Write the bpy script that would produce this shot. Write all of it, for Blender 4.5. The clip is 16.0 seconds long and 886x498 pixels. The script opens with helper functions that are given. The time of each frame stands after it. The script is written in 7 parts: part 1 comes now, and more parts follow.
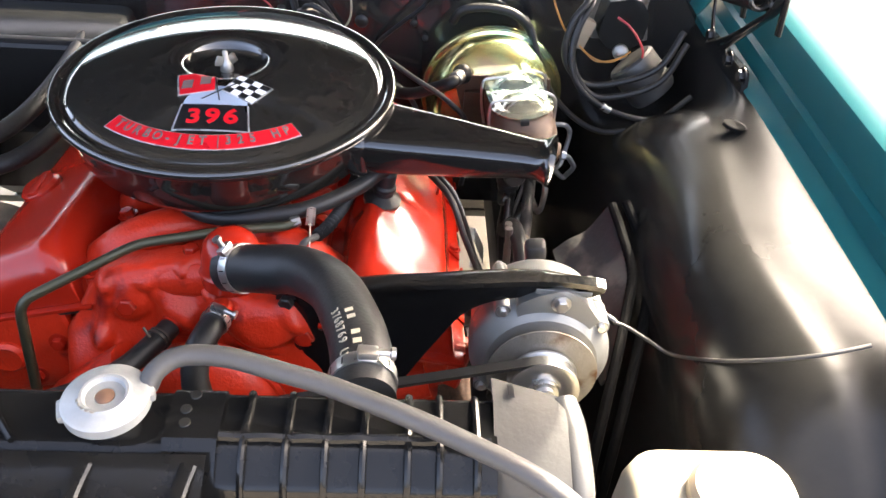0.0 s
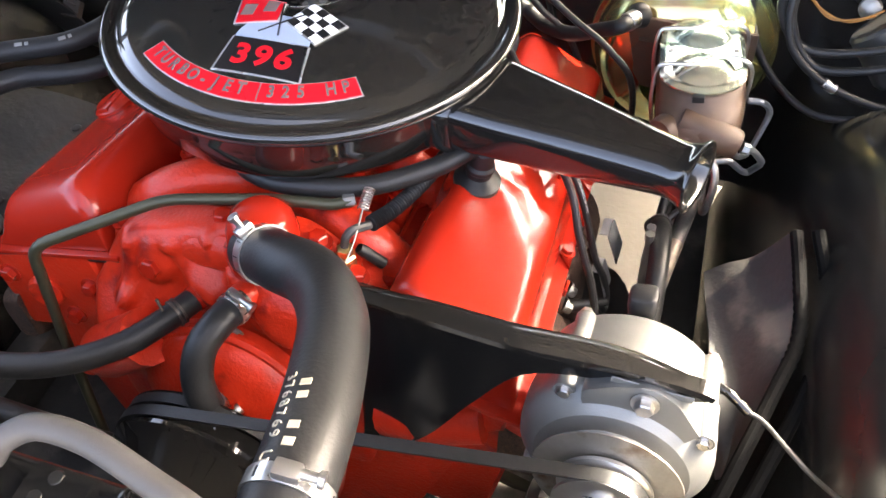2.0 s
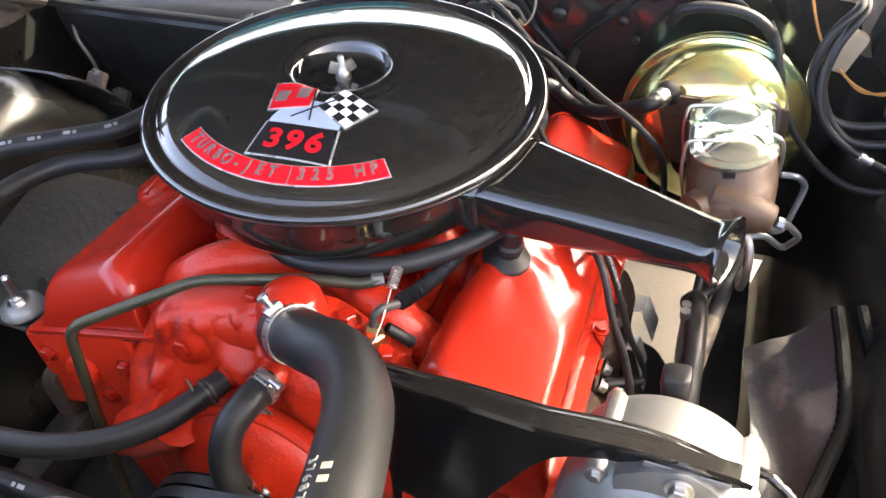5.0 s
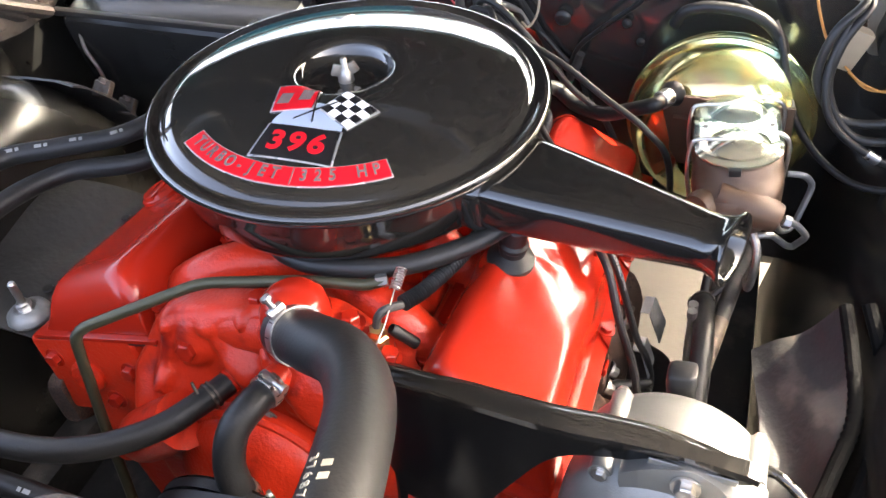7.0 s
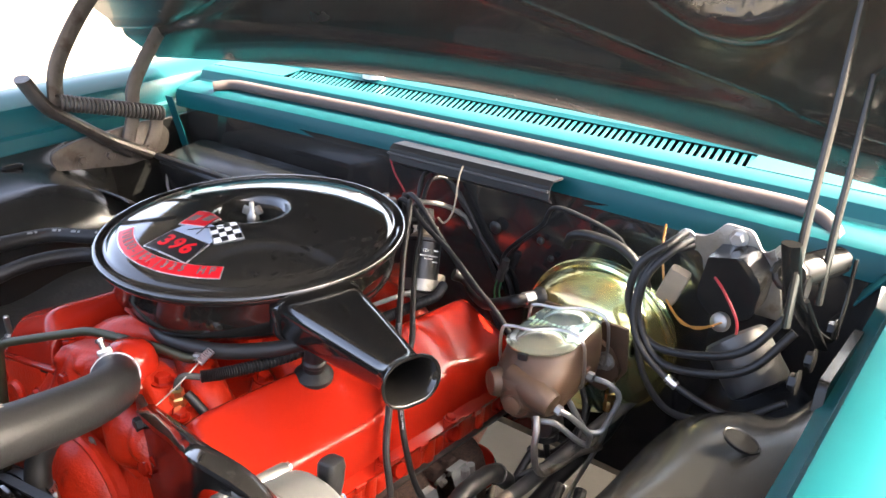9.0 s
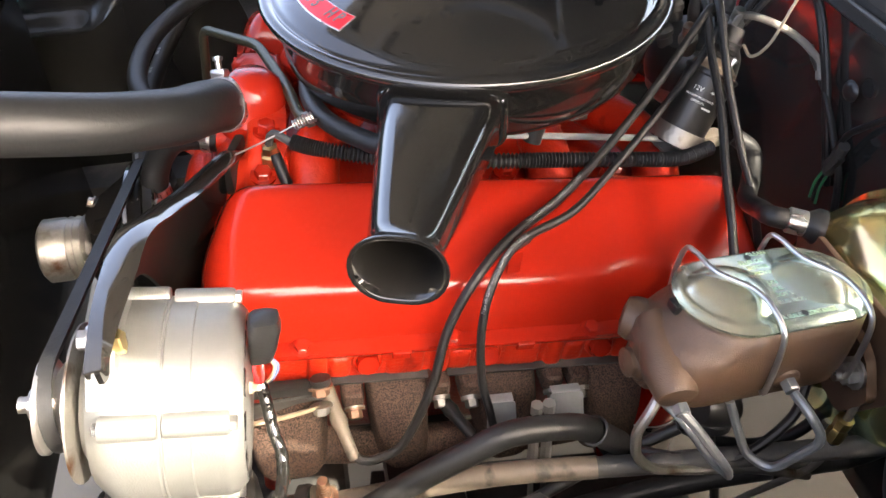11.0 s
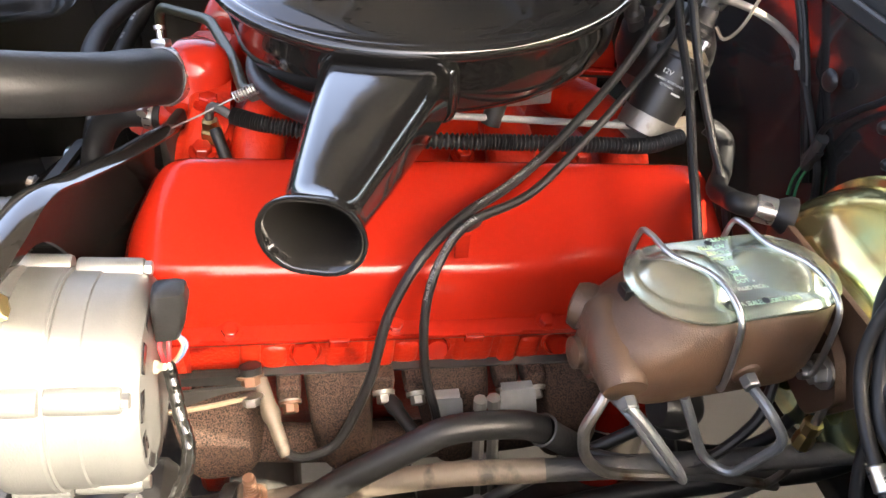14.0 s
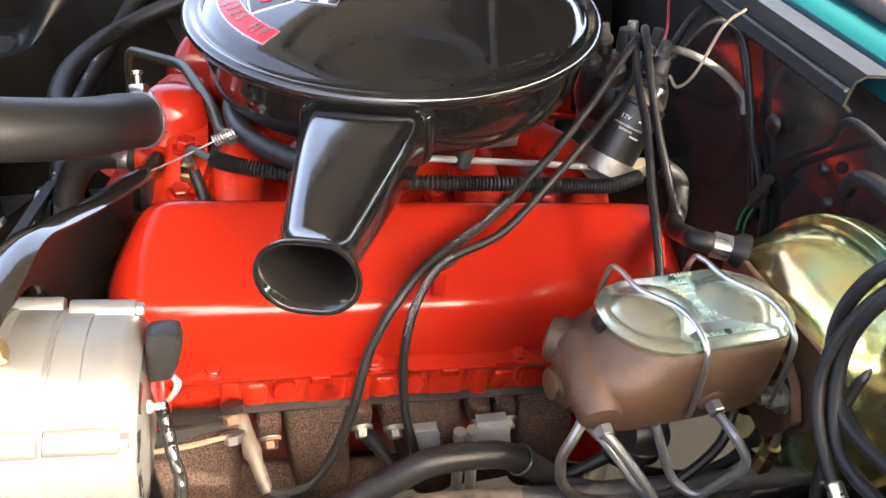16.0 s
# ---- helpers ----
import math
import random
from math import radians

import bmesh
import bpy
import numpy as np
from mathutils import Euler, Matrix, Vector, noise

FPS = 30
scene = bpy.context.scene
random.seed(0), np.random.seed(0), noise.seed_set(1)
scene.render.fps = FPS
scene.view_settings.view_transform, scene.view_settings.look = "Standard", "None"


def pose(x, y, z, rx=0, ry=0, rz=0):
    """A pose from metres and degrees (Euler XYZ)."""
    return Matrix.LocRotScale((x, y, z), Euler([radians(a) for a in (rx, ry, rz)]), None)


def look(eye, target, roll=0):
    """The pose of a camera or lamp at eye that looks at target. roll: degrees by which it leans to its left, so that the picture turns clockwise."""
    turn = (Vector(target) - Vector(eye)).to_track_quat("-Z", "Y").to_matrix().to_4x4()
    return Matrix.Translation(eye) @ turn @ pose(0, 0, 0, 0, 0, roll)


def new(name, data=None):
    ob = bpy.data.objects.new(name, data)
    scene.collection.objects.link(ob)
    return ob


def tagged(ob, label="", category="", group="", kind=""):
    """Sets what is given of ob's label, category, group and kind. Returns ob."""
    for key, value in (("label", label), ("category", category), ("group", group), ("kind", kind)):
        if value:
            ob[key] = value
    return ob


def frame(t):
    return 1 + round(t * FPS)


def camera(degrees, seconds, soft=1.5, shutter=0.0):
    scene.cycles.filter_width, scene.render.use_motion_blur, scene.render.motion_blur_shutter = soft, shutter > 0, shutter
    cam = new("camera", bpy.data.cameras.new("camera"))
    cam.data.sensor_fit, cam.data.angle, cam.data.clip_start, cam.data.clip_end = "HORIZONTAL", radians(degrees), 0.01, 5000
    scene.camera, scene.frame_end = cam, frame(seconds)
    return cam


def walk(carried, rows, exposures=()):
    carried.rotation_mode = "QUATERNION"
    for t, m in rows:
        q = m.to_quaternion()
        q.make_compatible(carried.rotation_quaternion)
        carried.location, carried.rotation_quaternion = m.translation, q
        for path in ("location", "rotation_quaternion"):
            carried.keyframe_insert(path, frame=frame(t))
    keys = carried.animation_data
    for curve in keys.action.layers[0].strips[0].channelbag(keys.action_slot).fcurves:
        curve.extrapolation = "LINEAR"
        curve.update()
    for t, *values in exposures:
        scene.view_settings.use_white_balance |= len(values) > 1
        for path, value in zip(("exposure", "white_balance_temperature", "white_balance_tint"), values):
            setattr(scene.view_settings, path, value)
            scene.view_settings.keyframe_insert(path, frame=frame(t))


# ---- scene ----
cam = camera(58.9, 16.0)
PATH = [
    (0, (0.223, -0.897, 1.48), (0.336, 0.612, 0.173), 4.9),
    (0.3, (0.252, -0.819, 1.472), (0.267, 0.606, 0.079), 3.6),
    (0.5, (0.289, -0.77, 1.443), (0.234, 0.629, 0.015), 1.5),
    (1, (0.314, -0.699, 1.432), (0.081, 0.63, -0.044), 2.9),
    (1.5, (0.34, -0.666, 1.421), (-0.032, 0.629, -0.057), 2.2),
    (2, (0.341, -0.642, 1.415), (-0.06, 0.604, -0.097), -0.9),
    (2.5, (0.346, -0.635, 1.412), (-0.079, 0.593, -0.109), -2.1),
    (3, (0.348, -0.633, 1.407), (-0.101, 0.581, -0.118), -2.9),
    (3.5, (0.347, -0.634, 1.407), (-0.115, 0.577, -0.117), -3.1),
    (4, (0.348, -0.634, 1.411), (-0.141, 0.617, -0.071), -3.4),
    (4.5, (0.35, -0.632, 1.415), (-0.169, 0.688, 0.005), -3.6),
    (4.7, (0.351, -0.634, 1.416), (-0.179, 0.708, 0.03), -3.8),
    (7, (0.359, -0.638, 1.406), (-0.212, 0.719, 0.052), -5.4),
    (7.5, (0.377, -0.644, 1.406), (-0.198, 0.727, 0.067), -4.1),
    (7.7, (0.406, -0.663, 1.409), (-0.175, 0.730, 0.097), -0.8),
    (8, (0.521, -0.675, 1.425), (-0.254, 0.815, 0.339), -3.0),
    (8.2, (0.636, -0.686, 1.440), (-0.247, 0.822, 0.467), -3.6),
    (8.5, (0.705, -0.73, 1.425), (-0.223, 0.79, 0.515), 0.1),
    (8.8, (0.812, -0.674, 1.430), (-0.302, 0.752, 0.580), 1.6),
    (9, (0.829, -0.625, 1.413), (-0.293, 0.796, 0.564), -0.0),
    (9.2, (0.881, -0.530, 1.384), (-0.432, 0.703, 0.512), 1.4),
    (9.5, (0.898, -0.453, 1.386), (-0.571, 0.485, 0.404), -1.1),
    (9.7, (0.884, -0.376, 1.366), (-0.635, 0.338, 0.279), -2.0),
    (10, (0.826, -0.325, 1.338), (-0.624, 0.282, 0.1), 0.9),
    (10.2, (0.802, -0.27, 1.341), (-0.645, 0.227, 0.053), 0.1),
    (12.3, (0.757, -0.139, 1.272), (-0.692, 0.065, -0.092), -0.2),
    (12.5, (0.759, -0.136, 1.273), (-0.695, 0.075, -0.084), -0.1),
    (13, (0.763, -0.13, 1.268), (-0.699, 0.101, -0.076), 0.2),
    (13.5, (0.763, -0.126, 1.266), (-0.707, 0.123, -0.067), 0.4),
    (14, (0.763, -0.121, 1.262), (-0.719, 0.161, -0.051), 1.1),
    (14.5, (0.759, -0.119, 1.256), (-0.726, 0.224, -0.039), 1.7),
    (15, (0.753, -0.135, 1.256), (-0.72, 0.245, -0.042), 2.4),
    (15.5, (0.764, -0.14, 1.263), (-0.715, 0.257, -0.024), 3.6),
    (16, (0.776, -0.152, 1.282), (-0.732, 0.275, 0.039), 3.7),
]
walk(cam, [(t, look(eye, target, roll)) for t, eye, target, roll in PATH],
     exposures=[(0, 4.55, 7200, 8), (1, 4.8, 7300, 8), (2, 4.85, 7300, 8), (7.5, 4.86, 7300, 8), (8.0, 4.75, 7300, 8), (9.0, 4.4, 7200, 8), (9.6, 4.3, 7200, 8), (12.5, 4.38, 7300, 8), (16, 4.42, 7300, 8)])

# world, sun and sky
SUN_EL, SUN_AZ = 42.0, 47.0          # degrees; azimuth from +y towards +x
world = bpy.data.worlds.new("sky")
scene.world = world
world.use_nodes = True
wn = world.node_tree.nodes
sky = wn.new("ShaderNodeTexSky")
sky.sky_type, sky.sun_disc = "NISHITA", False
sky.sun_elevation, sky.sun_rotation = radians(SUN_EL), radians(SUN_AZ)
sky.air_density, sky.dust_density, sky.ozone_density = 0.35, 6.0, 0.0
wn["Background"].inputs[1].default_value = 0.15
world.node_tree.links.new(sky.outputs[0], wn["Background"].inputs[0])
sun = new("sun", bpy.data.lights.new("sun", "SUN"))
sun.data.energy, sun.data.angle, sun.data.color = 1.2, radians(0.5), (1.0, 0.95, 0.86)
sd = Vector((math.sin(radians(SUN_AZ)) * math.cos(radians(SUN_EL)), math.cos(radians(SUN_AZ)) * math.cos(radians(SUN_EL)), math.sin(radians(SUN_EL))))
sun.matrix_world = look(sd * 30, (0, 0, 0))


# ---- materials ----
def mat(name, base, rough=0.5, metal=0.0, var=0.15, scale=30.0, bump=0.0, bump_scale=120.0, coat=0.0, rough_var=0.1, spots=None, island=0.0, spec=0.5):
    """A principled surface with colour mottling, uneven gloss, fine relief and, with spots=(colour, scale, amount), stains."""
    m = bpy.data.materials.new(name)
    m.use_nodes = True
    nt = m.node_tree
    nd, lk = nt.nodes, nt.links
    b = nd["Principled BSDF"]
    tc = nd.new("ShaderNodeTexCoord")
    n1 = nd.new("ShaderNodeTexNoise")
    n1.inputs["Scale"].default_value, n1.inputs["Detail"].default_value, n1.inputs["Roughness"].default_value = scale, 6, 0.65
    lk.new(tc.outputs["Object"], n1.inputs["Vector"])
    mx = nd.new("ShaderNodeMix")
    mx.data_type = "RGBA"
    lo = [max(0, c * (1 - var)) for c in base]
    hi = [min(1, c * (1 + var)) for c in base]
    mx.inputs["A"].default_value, mx.inputs["B"].default_value = (*lo, 1), (*hi, 1)
    lk.new(n1.outputs[0], mx.inputs["Factor"])
    col = mx.outputs["Result"]
    if spots:
        n3 = nd.new("ShaderNodeTexNoise")
        n3.inputs["Scale"].default_value, n3.inputs["Detail"].default_value = spots[1], 5
        lk.new(tc.outputs["Object"], n3.inputs["Vector"])
        rp = nd.new("ShaderNodeMapRange")
        rp.inputs[1].default_value, rp.inputs[2].default_value = 0.66 - 0.3 * spots[2], 0.78 - 0.3 * spots[2]
        lk.new(n3.outputs[0], rp.inputs[0])
        m2 = nd.new("ShaderNodeMix")
        m2.data_type = "RGBA"
        m2.inputs["B"].default_value = (*spots[0], 1)
        lk.new(rp.outputs[0], m2.inputs["Factor"])
        lk.new(col, m2.inputs["A"])
        col = m2.outputs["Result"]
    lk.new(col, b.inputs["Base Color"])
    n2 = nd.new("ShaderNodeTexNoise")
    n2.inputs["Scale"].default_value, n2.inputs["Detail"].default_value = scale * 0.35, 4
    lk.new(tc.outputs["Object"], n2.inputs["Vector"])
    rr = nd.new("ShaderNodeMapRange")
    rr.inputs[3].default_value, rr.inputs[4].default_value = max(0.02, rough - rough_var), min(1, rough + rough_var)
    lk.new(n2.outputs[0], rr.inputs[0])
    lk.new(rr.outputs[0], b.inputs["Roughness"])
    b.inputs["Metallic"].default_value = metal
    b.inputs["Specular IOR Level"].default_value = spec
    b.inputs["Coat Weight"].default_value = coat
    b.inputs["Coat Roughness"].default_value = 0.06
    if bump:
        n4 = nd.new("ShaderNodeTexNoise")
        n4.inputs["Scale"].default_value, n4.inputs["Detail"].default_value = bump_scale, 5
        lk.new(tc.outputs["Object"], n4.inputs["Vector"])
        bp = nd.new("ShaderNodeBump")
        bp.inputs["Strength"].default_value, bp.inputs["Distance"].default_value = bump, 0.002
        lk.new(n4.outputs[0], bp.inputs["Height"])
        lk.new(bp.outputs[0], b.inputs["Normal"])
    return m


M_RED = mat("engine_red_paint", (0.300, 0.0135, 0.0060), 0.22, var=0.08, scale=14, bump=0.12, bump_scale=38, coat=0.22, spec=0.24)
M_RED_CAST = mat("engine_red_cast", (0.430, 0.0215, 0.0075), 0.34, var=0.25, scale=26, bump=0.5, bump_scale=260, coat=0.10, spec=0.25, spots=((0.13, 0.005, 0.004), 22, 0.18))
M_BLACK_GLOSS = mat("black_gloss_enamel", (0.012, 0.0112, 0.0100), 0.075, var=0.3, scale=20, rough_var=0.025, coat=0.5, spec=0.55, bump=0.012, bump_scale=25)
M_BLACK_SEMI = mat("black_semigloss_paint", (0.017, 0.0165, 0.016), 0.34, var=0.35, scale=25, bump=0.16, bump_scale=90, spec=0.45)
M_BLACK_PANEL = mat("black_inner_fender", (0.012, 0.0118, 0.0110), 0.22, var=0.6, scale=9, bump=0.14, bump_scale=26, spec=0.25, coat=0.0, rough_var=0.09)
M_DUSTY = mat("dusty_black_steel", (0.030, 0.029, 0.028), 0.6, var=0.5, scale=25, bump=0.4, bump_scale=150, spots=((0.10, 0.09, 0.075), 14, 0.4))
M_RUBBER = mat("black_rubber", (0.0125, 0.0125, 0.0125), 0.44, var=0.35, scale=40, bump=0.15, bump_scale=300, spec=0.3)
M_RUBBER_GREY = mat("dusty_grey_rubber", (0.038, 0.036, 0.034), 0.55, var=0.25, scale=35, bump=0.15, bump_scale=260)
M_ALU = mat("cast_aluminium", (0.182, 0.185, 0.177), 0.45, metal=0.65, var=0.12, scale=60, bump=0.12, bump_scale=700)
M_STEEL = mat("zinc_steel", (0.50, 0.49, 0.47), 0.30, metal=0.95, var=0.15, scale=80, bump=0.1, bump_scale=300)
M_STEEL_DULL = mat("dull_steel", (0.30, 0.285, 0.26), 0.45, metal=0.9, var=0.25, scale=60, bump=0.3, bump_scale=200, spots=((0.12, 0.06, 0.03), 25, 0.3))
M_IRON_BROWN = mat("bare_brown_iron", (0.078, 0.045, 0.027), 0.44, metal=0.2, var=0.4, scale=40, bump=0.30, bump_scale=900, spots=((0.06, 0.036, 0.026), 30, 0.25))
M_IRON_RUST = mat("rusty_manifold_iron", (0.088, 0.052, 0.037), 0.8, metal=0.0, var=0.8, scale=380, bump=0.7, bump_scale=800, spots=((0.005, 0.0038, 0.0034), 800, 0.66), spec=0.3)
M_HINGE = mat("greasy_hinge_steel", (0.08, 0.068, 0.058), 0.5, metal=0.55, var=0.35, scale=45, bump=0.4, bump_scale=160, spots=((0.05, 0.035, 0.025), 30, 0.35))
M_SEAL = mat("faded_brown_rubber", (0.075, 0.057, 0.052), 0.65, var=0.25, scale=30, bump=0.15, bump_scale=220)
M_TANK = mat("black_tank_enamel", (0.006, 0.006, 0.006), 0.16, var=0.4, scale=25, bump=0.10, bump_scale=60, spec=0.22, rough_var=0.08)
M_HOOD = mat("hood_underside_black", (0.021, 0.0195, 0.018), 0.24, var=0.25, scale=20, bump=0.10, bump_scale=30, coat=0.4)
M_STRIP = mat("matt_black_strip", (0.006, 0.006, 0.006), 0.6, var=0.3, scale=40, bump=0.3, bump_scale=200, spec=0.02)
M_FIREWALL = mat("glossy_black_bulkhead", (0.021, 0.0200, 0.0185), 0.13, var=0.35, scale=20, bump=0.10, bump_scale=14, coat=0.6, rough_var=0.06)
M_WIRE_BLUE = mat("blue_wire_insulation", (0.06, 0.10, 0.20), 0.5)
M_BLACK_SATIN = mat("black_satin_enamel", (0.008, 0.0075, 0.0068), 0.10, var=0.3, scale=20, rough_var=0.05, spec=0.5, coat=0.4, bump=0.03, bump_scale=60)
M_GREY_STEEL = mat("bare_grey_steel", (0.060, 0.059, 0.056), 0.42, metal=0.4, var=0.25, scale=50, bump=0.15, bump_scale=160)
M_WIRE_GREY = mat("pale_grey_lead", (0.16, 0.15, 0.135), 0.5, var=0.3, scale=120)
M_TEAL = mat("teal_car_paint", (0.003, 0.062, 0.070), 0.36, var=0.08, scale=6, spec=0.2, bump=0.03, bump_scale=30)
M_OLIVE = mat("olive_steel_line", (0.055, 0.055, 0.035), 0.4, metal=0.6, var=0.2, scale=50)
M_WHITE_PLASTIC = mat("aged_cream_plastic", (0.36, 0.32, 0.235), 0.42, var=0.08, scale=20)
M_PAPER = mat("dull_white_metal", (0.25, 0.255, 0.25), 0.42, metal=0.35, var=0.25, scale=60, bump=0.12, bump_scale=250)
M_COPPER = mat("copper_brown", (0.20, 0.11, 0.07), 0.45, metal=0.5, var=0.3, scale=60)
M_WIRE_RED = mat("red_wire_insulation", (0.32, 0.02, 0.025), 0.45)
M_WIRE_ORANGE = mat("orange_wire_insulation", (0.34, 0.14, 0.02), 0.5)
M_WIRE_GREEN = mat("green_wire_insulation", (0.04, 0.25, 0.10), 0.4)
M_TAN = mat("tan_plastic", (0.24, 0.19, 0.13), 0.5, var=0.2, scale=60)
M_BRASS = mat("brass", (0.62, 0.48, 0.22), 0.3, metal=1.0, var=0.15, scale=60)
M_CONCRETE = mat("pale_concrete", (0.19, 0.17, 0.137), 0.9, var=0.12, scale=2.5, bump=0.5, bump_scale=60, spots=((0.18, 0.16, 0.13), 1.3, 0.4))
M_DECAL_RED = mat("red_foil", (0.70, 0.010, 0.022), 0.3, metal=0.3, var=0.05)
M_DECAL_SILVER = mat("silver_foil", (0.70, 0.70, 0.70), 0.28, metal=0.7, var=0.05)
M_DECAL_BLUE = mat("grey_blue_foil", (0.34, 0.41, 0.52), 0.4, metal=0.2, var=0.05)
M_DECAL_BLACK = mat("black_foil", (0.008, 0.008, 0.009), 0.3, var=0.1)
M_WHITE = mat("white_ink", (0.78, 0.78, 0.76), 0.5, var=0.04)
M_WIRE_INK = mat("pale_wire_ink", (0.30, 0.30, 0.29), 0.5, var=0.35, scale=300)
M_GREY_INK = mat("grey_ink", (0.13, 0.095, 0.09), 0.4, var=0.05)


def glass(name):
    m = bpy.data.materials.new(name)
    m.use_nodes = True
    b = m.node_tree.nodes["Principled BSDF"]
    b.inputs["Base Color"].default_value = (0.85, 0.95, 0.93, 1)
    b.inputs["Transmission Weight"].default_value = 1.0
    b.inputs["Roughness"].default_value = 0.02
    b.inputs["IOR"].default_value = 1.45
    return m


def dichromate(name, tint=0.5, rough=0.16, metal=0.92):
    """Gold zinc plate: its hue drifts between gold, green and rose over the surface."""
    m = bpy.data.materials.new(name)
    m.use_nodes = True
    nd, lk = m.node_tree.nodes, m.node_tree.links
    b = nd["Principled BSDF"]
    tc = nd.new("ShaderNodeTexCoord")
    n = nd.new("ShaderNodeTexNoise")
    n.inputs["Scale"].default_value, n.inputs["Detail"].default_value, n.inputs["Distortion"].default_value = 9, 3, 1.2
    lk.new(tc.outputs["Object"], n.inputs["Vector"])
    r = nd.new("ShaderNodeValToRGB")
    e = r.color_ramp.elements
    stops = ((0.30, (0.62, 0.40, 0.22)), (0.42, (0.75, 0.62, 0.25)), (0.52, (0.62, 0.70, 0.33)), (0.62, (0.45, 0.66, 0.50)), (0.74, (0.70, 0.45, 0.42)))
    pale = ((0.60, 0.66, 0.62),) * 5
    while len(e) < 5:
        e.new(0.5)
    for k, (pos, c) in enumerate(stops):
        e[k].position = pos
        e[k].color = (*[c[i] * tint + pale[k][i] * (1 - tint) for i in range(3)], 1)
    lk.new(n.outputs[0], r.inputs[0])
    lk.new(r.outputs[0], b.inputs["Base Color"])
    b.inputs["Metallic"].default_value, b.inputs["Roughness"].default_value = metal, rough
    n2 = nd.new("ShaderNodeTexNoise")
    n2.inputs["Scale"].default_value = 160
    lk.new(tc.outputs["Object"], n2.inputs["Vector"])
    bp = nd.new("ShaderNodeBump")
    bp.inputs["Strength"].default_value, bp.inputs["Distance"].default_value = 0.06, 0.001
    lk.new(n2.outputs[0], bp.inputs["Height"])
    lk.new(bp.outputs[0], b.inputs["Normal"])
    return m


M_GLASS = glass("window_glass")
M_GOLD = dichromate("gold_zinc_plate", 1.0, 0.16)
M_PALE_ZINC = dichromate("pale_zinc_plate", 0.40, 0.20, 0.85)
M_STAMP = dichromate("worn_zinc_stamping", 0.95, 0.30, 0.7)
M_LINE = mat("zinc_line", (0.19, 0.20, 0.205), 0.34, metal=0.6, var=0.15, scale=80)
M_TEXTURED = mat("textured_black_board", (0.022, 0.022, 0.021), 0.5, var=0.4, scale=30, bump=0.9, bump_scale=90)
M_TUBE = mat("dusty_tan_steel", (0.125, 0.100, 0.075), 0.55, metal=0.1, var=0.3, scale=40, bump=0.2, bump_scale=200, spots=((0.03, 0.025, 0.02), 40, 0.35))


# ---- builders ----
def link_mesh(name, bm, material, smooth=35):
    me = bpy.data.meshes.new(name)
    bmesh.ops.recalc_face_normals(bm, faces=bm.faces)
    bm.to_mesh(me)
    bm.free()
    if smooth:
        me.polygons.foreach_set("use_smooth", [True] * len(me.polygons))
        me.set_sharp_from_angle(angle=radians(smooth))
    me.materials.append(material)
    return new(name, me)


def part(name, bm, material, parent=None, label="", smooth=35):
    ob = link_mesh(name, bm, material, smooth)
    if parent is not None:
        ob.parent = parent
        ob.matrix_parent_inverse = parent.matrix_basis.inverted() if parent.type == "EMPTY" else Matrix()
    if label:
        ob["label"] = label
    return ob


GROUPS = {"plug_wire": "spark plug wires", "brake_line": "brake lines", "firewall_plug": "plugs in the firewall", "heater_hose": "heater hoses", "vacuum_hose": "vacuum hoses", "coil_wire": "ignition leads"}


def thing(name, label, category, at=(0, 0, 0), group="", kind=""):
    """An empty at the thing's base; parts are given in world coordinates and hang under it."""
    ob = new(name)
    ob.matrix_basis = Matrix.Translation(at)
    ob.empty_display_size = 0.02
    return tagged(ob, label, category, group or GROUPS.get(name, ""), kind)


def spline(pts, n=8):
    """Points along a smooth line through pts."""
    p = [Vector(q) for q in pts]
    if len(p) < 3:
        return [p[0].lerp(p[-1], i / n) for i in range(n + 1)]
    out = []
    ext = [2 * p[0] - p[1], *p, 2 * p[-1] - p[-2]]
    for i in range(1, len(ext) - 2):
        a, b, c, d = ext[i - 1:i + 3]
        for k in range(n):
            t = k / n
            out.append(0.5 * ((2 * b) + (c - a) * t + (2 * a - 5 * b + 4 * c - d) * t * t + (3 * b - a - 3 * c + d) * t ** 3))
    out.append(p[-1])
    return out


def rounded(pts, r=0.02, n=5):
    """A bent-tube line: straight runs with rounded corners."""
    p = [Vector(q) for q in pts]
    out = [p[0]]
    for a, b, c in zip(p, p[1:], p[2:]):
        u, v = (a - b), (c - b)
        k = min(r, u.length * 0.45, v.length * 0.45)
        s, e = b + u.normalized() * k, b + v.normalized() * k
        for i in range(n + 1):
            t = i / n
            out.append(s * (1 - t) ** 2 + b * 2 * t * (1 - t) + e * t * t)
    out.append(p[-1])
    return out


